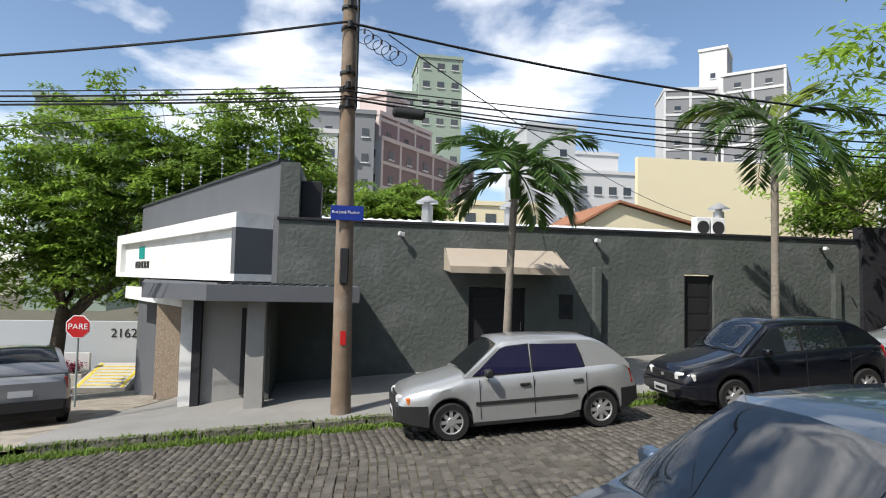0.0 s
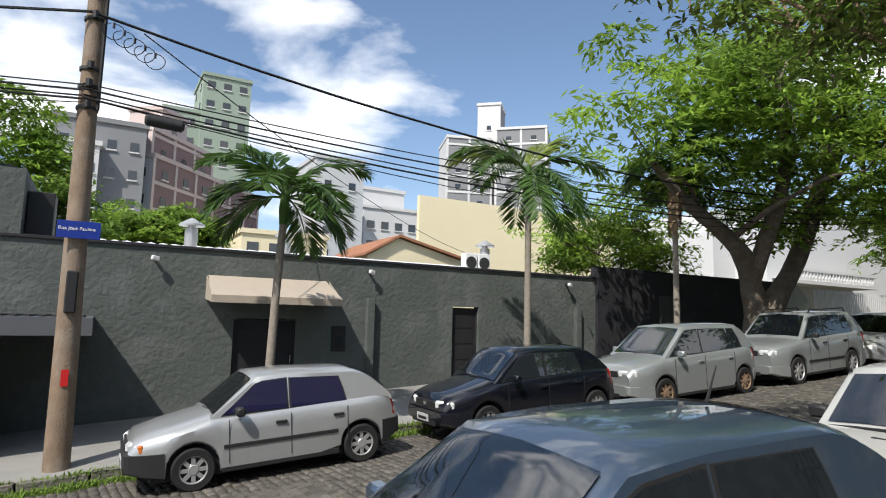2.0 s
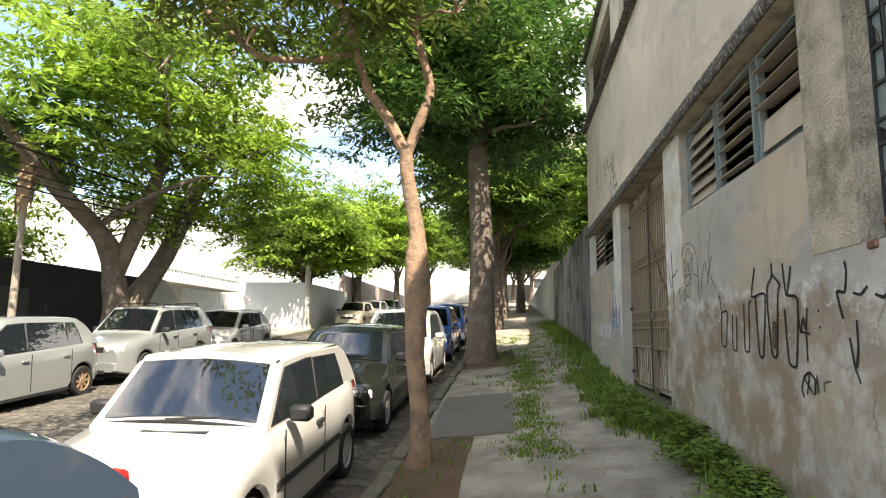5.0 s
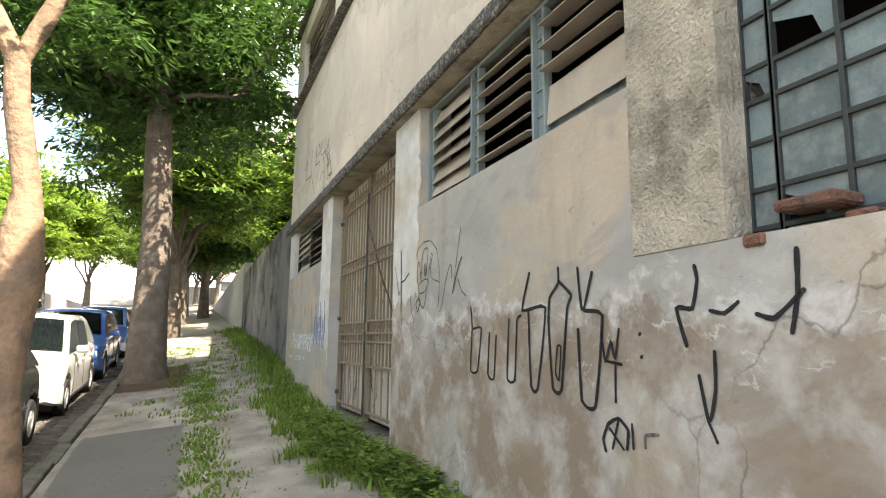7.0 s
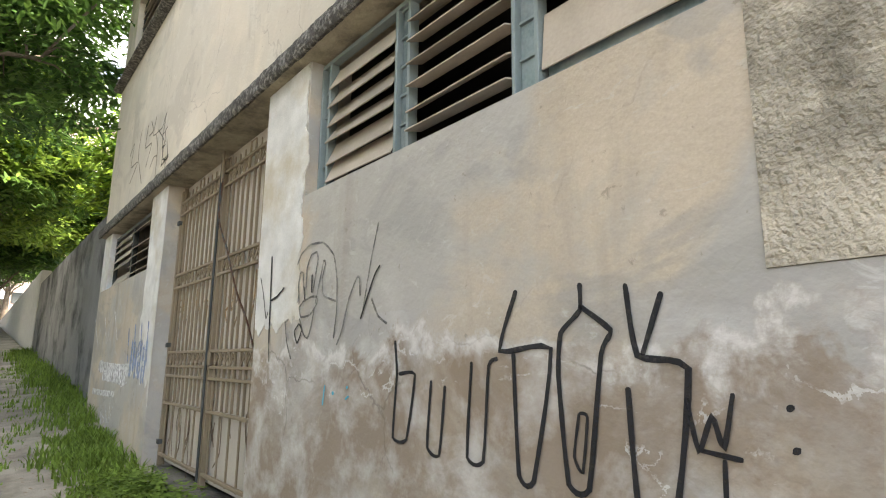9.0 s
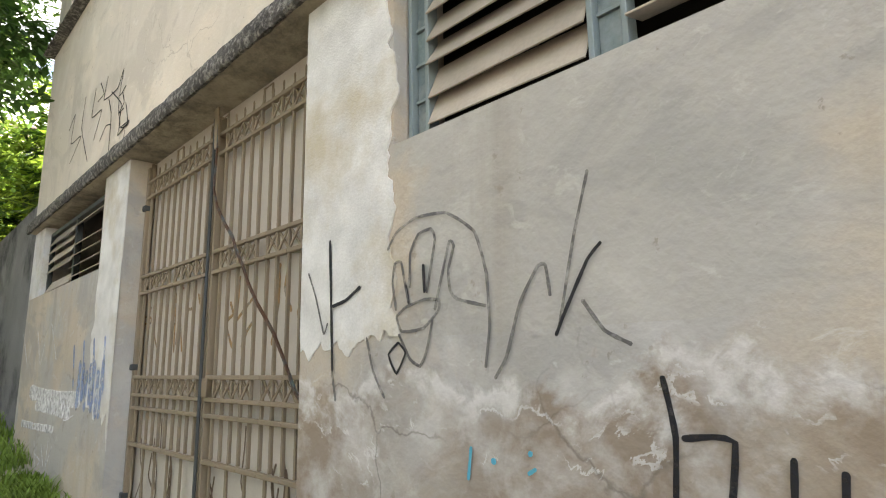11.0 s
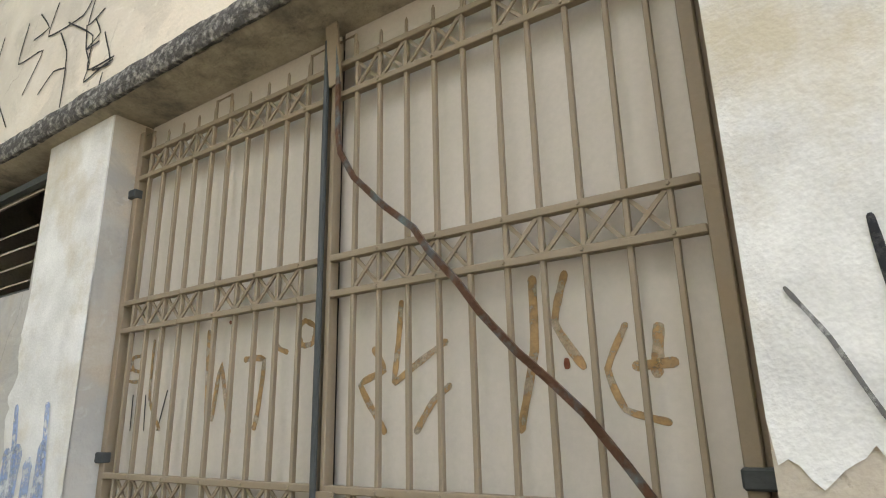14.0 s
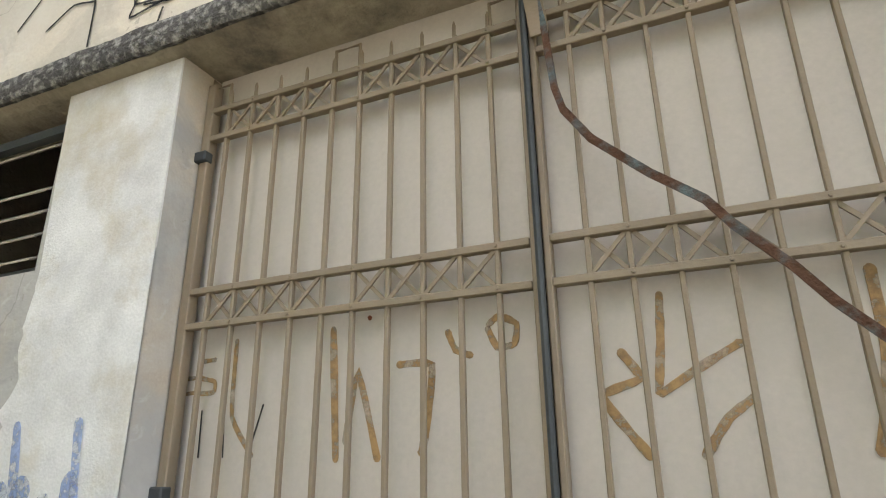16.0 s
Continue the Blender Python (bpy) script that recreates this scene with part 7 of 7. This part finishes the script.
stroke("ochre", 0.034, -.732, [(12.678, 1.586), (12.699, 1.439)])
stroke("ochre", 0.03, -.732, [(12.762, 1.473), (12.638, 1.478)])
stroke("ochre", 0.02, -.732, [(12.766, 1.595), (12.831, 1.471), (12.791, 1.359), (12.673, 1.323)])
stroke("ochre", 0.016, -.732, [(15.418, 1.613), (15.268, 1.616)])
stroke("ochre", 0.016, -.732, [(15.402, 1.554), (15.273, 1.56)])
stroke("ochre", 0.018, -.732, [(15.365, 1.703), (15.358, 1.529)])
stroke("ochre", 0.018, -.732, [(15.192, 1.68), (15.282, 1.674), (15.268, 1.616), (15.192, 1.596), (15.193, 1.556), (15.272, 1.555)])
stroke("ochre", 0.02, -.732, [(15.102, 1.753), (15.093, 1.465), (14.981, 1.319)])
stroke("black", 0.008, -.732, [(15.239, 1.492), (15.233, 1.32)])
stroke("black", 0.008, -.732, [(15.133, 1.488), (15.119, 1.32)])
stroke("black", 0.008, -.732, [(14.952, 1.503), (15.007, 1.319)])
stroke("rust", 0.02, -.732, [(12.951, 1.51), (12.95, 1.477)])
stroke("rust", 0.016, -.732, [(14.524, 1.783), (14.511, 1.769)])

rd = random.Random(17)
PAINT["drip"] = ("drip_brown", "dark brown drip and scrawl on the lower gate panel")
PAINT["patch"] = ("graffiti_white", "patch of white roller paint")
M["drip_brown"] = material("dark_brown_scrawl", (0.13, 0.09, 0.06), 0.8, var=0.3, bump=0.1)
for k in range(26):
    x0 = GATE_R + 0.15 + rd.random() * (GATE_L - GATE_R - 0.3)
    z0 = rd.uniform(0.45, 0.85)
    n = rd.choice((2, 3, 4))
    stroke("drip", rd.uniform(0.012, 0.022), -0.732, [(x0 + rd.uniform(-0.05, 0.05) * i, z0 - i * rd.uniform(0.12, 0.2)) for i in range(n)])
for x0, x1, z0, wd in ((16.25, 18.6, 0.92, 0.16), (16.6, 18.2, 0.78, 0.12), (17.2, 18.9, 0.60, 0.08)):
    stroke("patch", wd, -0.5395, [(x0, z0), ((x0 + x1) / 2, z0 + rd.uniform(-0.03, 0.03)), (x1, z0 + rd.uniform(-0.04, 0.04))])
for k in range(7):
    x0 = 15.6 + k * 0.13
    stroke("blue", rd.uniform(0.07, 0.11), -0.534 if x0 < 16.1 else -0.5385, [(x0, rd.uniform(1.15, 1.3)), (x0 + rd.uniform(-0.03, 0.03), rd.uniform(0.75, 0.9))])

spine = [(13.848, 2.95), (13.808, 2.697), (13.795, 2.529), (13.786, 2.438), (13.763, 2.345), (13.686, 2.221), (13.533, 2.071), (13.403, 1.964), (13.343, 1.877), (13.229, 1.749), (13.159, 1.652), (13.042, 1.524), (12.945, 1.436), (12.859, 1.351), (12.76, 1.22), (12.64, 1.05), (12.53, 0.96)]
strap = tagged(new("bent_strap"), "long bent rusty metal strap hanging off the gate", "metal strap")
strap.matrix_world = pose(13.85, WALL_Y - 0.16, 2.95)
bm = bmesh.new()
rows = []
for i, (x, z) in enumerate(spine):
    a, b = spine[max(i - 1, 0)], spine[min(i + 1, len(spine) - 1)]
    d = Vector((b[0] - a[0], 0, b[1] - a[1])).normalized()
    nrm = Vector((-d.z, 0, d.x)) * 0.012
    q = Vector((x - 13.85, 0.03 + 0.05 * math.sin(3.0 * i / len(spine)), z - 2.95))
    rows.append([bm.verts.new(q + v) for v in (-nrm, nrm, nrm + Vector((0, 0.006, 0)), -nrm + Vector((0, 0.012, 0)))])
for a, b in zip(rows, rows[1:]):
    for k in range(4):
        bm.faces.new((a[k], a[(k + 1) % 4], b[(k + 1) % 4], b[k]))
bm.faces.new(rows[0]); bm.faces.new(rows[-1])
bmesh.ops.recalc_face_normals(bm, faces=bm.faces)
part("strap_body", bm, "rust", strap)
part("strap_head", box((-0.03, 0.035, -0.28), (0.035, 0.045, 0.02), pose(0, 0, 0, 0, 6, 0)), "gate", strap, "unpainted flat top of the strap")


# ---- weeds and grass ----
def tufts(name, label, spots, per, h, spread, mat, seed, wide=0.012, leafy=False):
    """Clumps of bent blades; each blade is a folded sliver."""
    rng = random.Random(seed)
    vs = []
    for x, y in spots:
        z = gz(x, y)
        hh = h * rng.uniform(0.6, 1.3)
        for _ in range(per):
            bx_, by_ = x + rng.gauss(0, spread), y + rng.gauss(0, spread)
            az = rng.uniform(0, 2 * math.pi)
            ln = hh * rng.uniform(0.5, 1.2)
            ou = Vector((math.cos(az), math.sin(az), 0))
            sd = Vector((-math.sin(az), math.cos(az), 0)) * wide * rng.uniform(0.6, 1.3)
            b0 = Vector((bx_, by_, gz(bx_, by_) - 0.01))
            if leafy:
                c = b0 + Vector((0, 0, ln)) + ou * rng.uniform(0, 0.08)
                up = Vector((0, 0, 1)) * wide * rng.uniform(-0.4, 0.9)
                vs += [c - ou * wide, c - sd, c + ou * wide * 1.2 + up, c + sd]
            else:
                m = b0 + Vector((0, 0, ln * 0.65)) + ou * ln * 0.18
                tp = b0 + Vector((0, 0, ln)) + ou * ln * 0.55
                vs += [b0 - sd, b0 + sd, m + sd * 0.7, m - sd * 0.7, m - sd * 0.7, m + sd * 0.7, tp + sd * 0.1, tp - sd * 0.1]
    return tagged(quads_mesh(name, [tuple(v) for v in vs], 4, mat), label, "weeds", kind="stuff")


rg = random.Random(9)
wall_spots = [(rg.uniform(8.2, 12.4), WALL_Y + abs(rg.gauss(0.12, 0.13))) for _ in range(110)]
tufts("wall_weeds", "leafy green weeds along the foot of the warehouse wall", wall_spots, 60, 0.22, 0.07, "grass", 1, 0.026, True)
tufts("wall_weeds", "grassy weeds along the foot of the warehouse wall", [(rg.uniform(8, 12.4), WALL_Y + abs(rg.gauss(0.08, 0.12))) for _ in range(50)], 30, 0.2, 0.06, "grass", 2)
tufts("gate_grass", "long grass strip in front of the gate", [(rg.uniform(12.2, 17.5), WALL_Y + 0.15 + abs(rg.gauss(0.0, 0.24))) for _ in range(190)], 30, 0.13, 0.07, "grass", 3)
tufts("gate_weeds", "leafy weeds before the gate", [(rg.uniform(12.3, 14.6), WALL_Y + 0.1 + abs(rg.gauss(0.0, 0.22))) for _ in range(80)], 45, 0.16, 0.08, "grass", 4, 0.024, True)
tufts("path_grass", "thin grass strip between sidewalk slabs", [(rg.uniform(11.5, 21), 1.0 + rg.gauss(0, 0.13)) for _ in range(150)], 30, 0.05, 0.09, "grass", 5)
tufts("path_grass", "patchy grass round the big tree", [(rg.uniform(15.8, 28), rg.uniform(-0.3, 2.0)) for _ in range(120)], 20, 0.07, 0.09, "grass", 6)
tufts("tree_grass", "sparse grass round the slim tree", [(bx2, by2) for bx2, by2 in ((rg.uniform(8, 12.5), rg.uniform(0.7, 2.4)) for _ in range(22))], 14, 0.07, 0.1, "grass", 7)
tufts("kerb_grass", "bright grass in the gutter along the far kerb", [(rg.uniform(-1.8, 9.5), KERB_G - abs(rg.gauss(0.05, 0.13))) for _ in range(420)], 26, 0.085, 0.07, "grass", 8)
tufts("far_grass", "grass along the wall further up the street", [(rg.uniform(18, 34), -0.6 + abs(rg.gauss(0, 0.3))) for _ in range(160)], 22, 0.2, 0.1, "grass", 10)


# ---- sidewalk slabs and earth ----
def slab(name, label, x0, x1, y0, y1, mat, lift):
    bm = bmesh.new()
    g = [[bm.verts.new((x0 + (x1 - x0) * i / 8 + random.uniform(-0.03, 0.03), y0 + (y1 - y0) * j / 4 + random.uniform(-0.02, 0.02), gz(x0 + (x1 - x0) * i / 8, y0 + (y1 - y0) * j / 4) + lift + random.uniform(-0.003, 0.003))) for j in range(5)] for i in range(9)]
    for i in range(8):
        for j in range(4):
            bm.faces.new((g[i][j], g[i + 1][j], g[i + 1][j + 1], g[i][j + 1]))
    bmesh.ops.solidify(bm, geom=bm.faces[:], thickness=0.05)
    return structure(name, bm, mat, label, "slab")


M["slab_dark"] = material("smooth_dark_cement", (0.28, 0.265, 0.24), 0.9, var=0.15, scale=1.5, bump=0.25, bump_scale=30, dirt=(0.24, 0.225, 0.19), dirt_amount=0.5, dirt_scale=1.5)
slab("cement_slab", "smooth grey cement slab in the sidewalk", 12.7, 15.6, 1.25, 2.35, "slab_dark", 0.014)
slab("earth_patch", "bare earth round the slim street tree", 9.6, 12.65, 1.75, 2.45, "dirt", 0.008)
slab("earth_patch", "bare earth and leaf litter round the big tree", 19.2, 22.6, 1.2, 2.44, "dirt", 0.012)
rl = random.Random(21)
vs = []
for _ in range(2600):
    x, y = rl.uniform(6.5, 24), rl.uniform(-0.45, 2.4)
    z = gz(x, y) + 0.016
    az, s = rl.uniform(0, 6.28), rl.uniform(0.008, 0.028)
    u, w = Vector((math.cos(az), math.sin(az), rl.uniform(-0.2, 0.3))) * s, Vector((-math.sin(az), math.cos(az), 0.1)) * s * 0.5
    c = Vector((x, y, z))
    vs += [c - u, c - w, c + u, c + w]
tagged(quads_mesh("leaf_litter", [tuple(v) for v in vs], 4, "dead_frond"), "small dry fallen leaves on the sidewalk", "leaf litter", kind="stuff")

# ---- granite setts of the street ----
def sett_verts(x, y, lx, ly, rng):
    z = gz(x, y) + rng.uniform(-0.010, 0.012)
    sl = SLOPE
    out = []
    top = []
    for sx, sy in ((-1, -1), (1, -1), (1, 1), (-1, 1)):
        jx, jy = rng.uniform(-0.008, 0.008), rng.uniform(-0.008, 0.008)
        tx, ty = x + sx * (lx * 0.5 - 0.016) + jx, y + sy * (ly * 0.5 - 0.016) + jy
        ox, oy = x + sx * (lx * 0.5 - 0.004) + jx, y + sy * (ly * 0.5 - 0.004) + jy
        top.append((tx, ty, z + sl * (tx - x) + 0.006 + rng.uniform(-0.003, 0.003)))
        out.append((ox, oy, z + sl * (ox - x) - 0.028))
    return top, out


rs = random.Random(31)
quads = []
row = 0
lx, ly = 0.125, 0.185
road_ob = bpy.data.objects["road"]
near_parts = 0
x = -7.0
while x < 34.0:
    off = (row % 2) * 0.5 * ly + rs.uniform(-0.02, 0.02)
    y = KERB_N + 0.12 + off
    wlx = lx * rs.uniform(0.88, 1.1)
    while y < KERB_G - 0.12:
        wly = ly * rs.uniform(0.82, 1.18)
        wob = 0.05 * math.sin(y * 1.3 + x * 0.4)
        top, out = sett_verts(x + wlx / 2 + wob, y + wly / 2, wlx, wly, rs)
        if 3.0 < x < 6.4 and 7.6 < y < 9.3 and near_parts < 300:
            near_parts += 1
            bm = bmesh.new()
            tv, ov = [bm.verts.new(p) for p in top], [bm.verts.new(p) for p in out]
            bm.faces.new(tv)
            for k in range(4):
                bm.faces.new((ov[k], ov[(k + 1) % 4], tv[(k + 1) % 4], tv[k]))
            part("sett", bm, "cobble", road_ob)
        else:
            quads += top
            for k in range(4):
                quads += [out[k], out[(k + 1) % 4], top[(k + 1) % 4], top[k]]
        y += wly
    x += wlx
    row += 1
setts = quads_mesh("sett_paving", quads, 4, "cobble_far")
bmj = bmesh.new()
bmj.from_mesh(setts.data)
bmesh.ops.remove_doubles(bmj, verts=bmj.verts, dist=1e-5)
bmj.to_mesh(setts.data)
bmj.free()
tagged(setts, "worn grey granite setts of the street", "paving", kind="stuff")
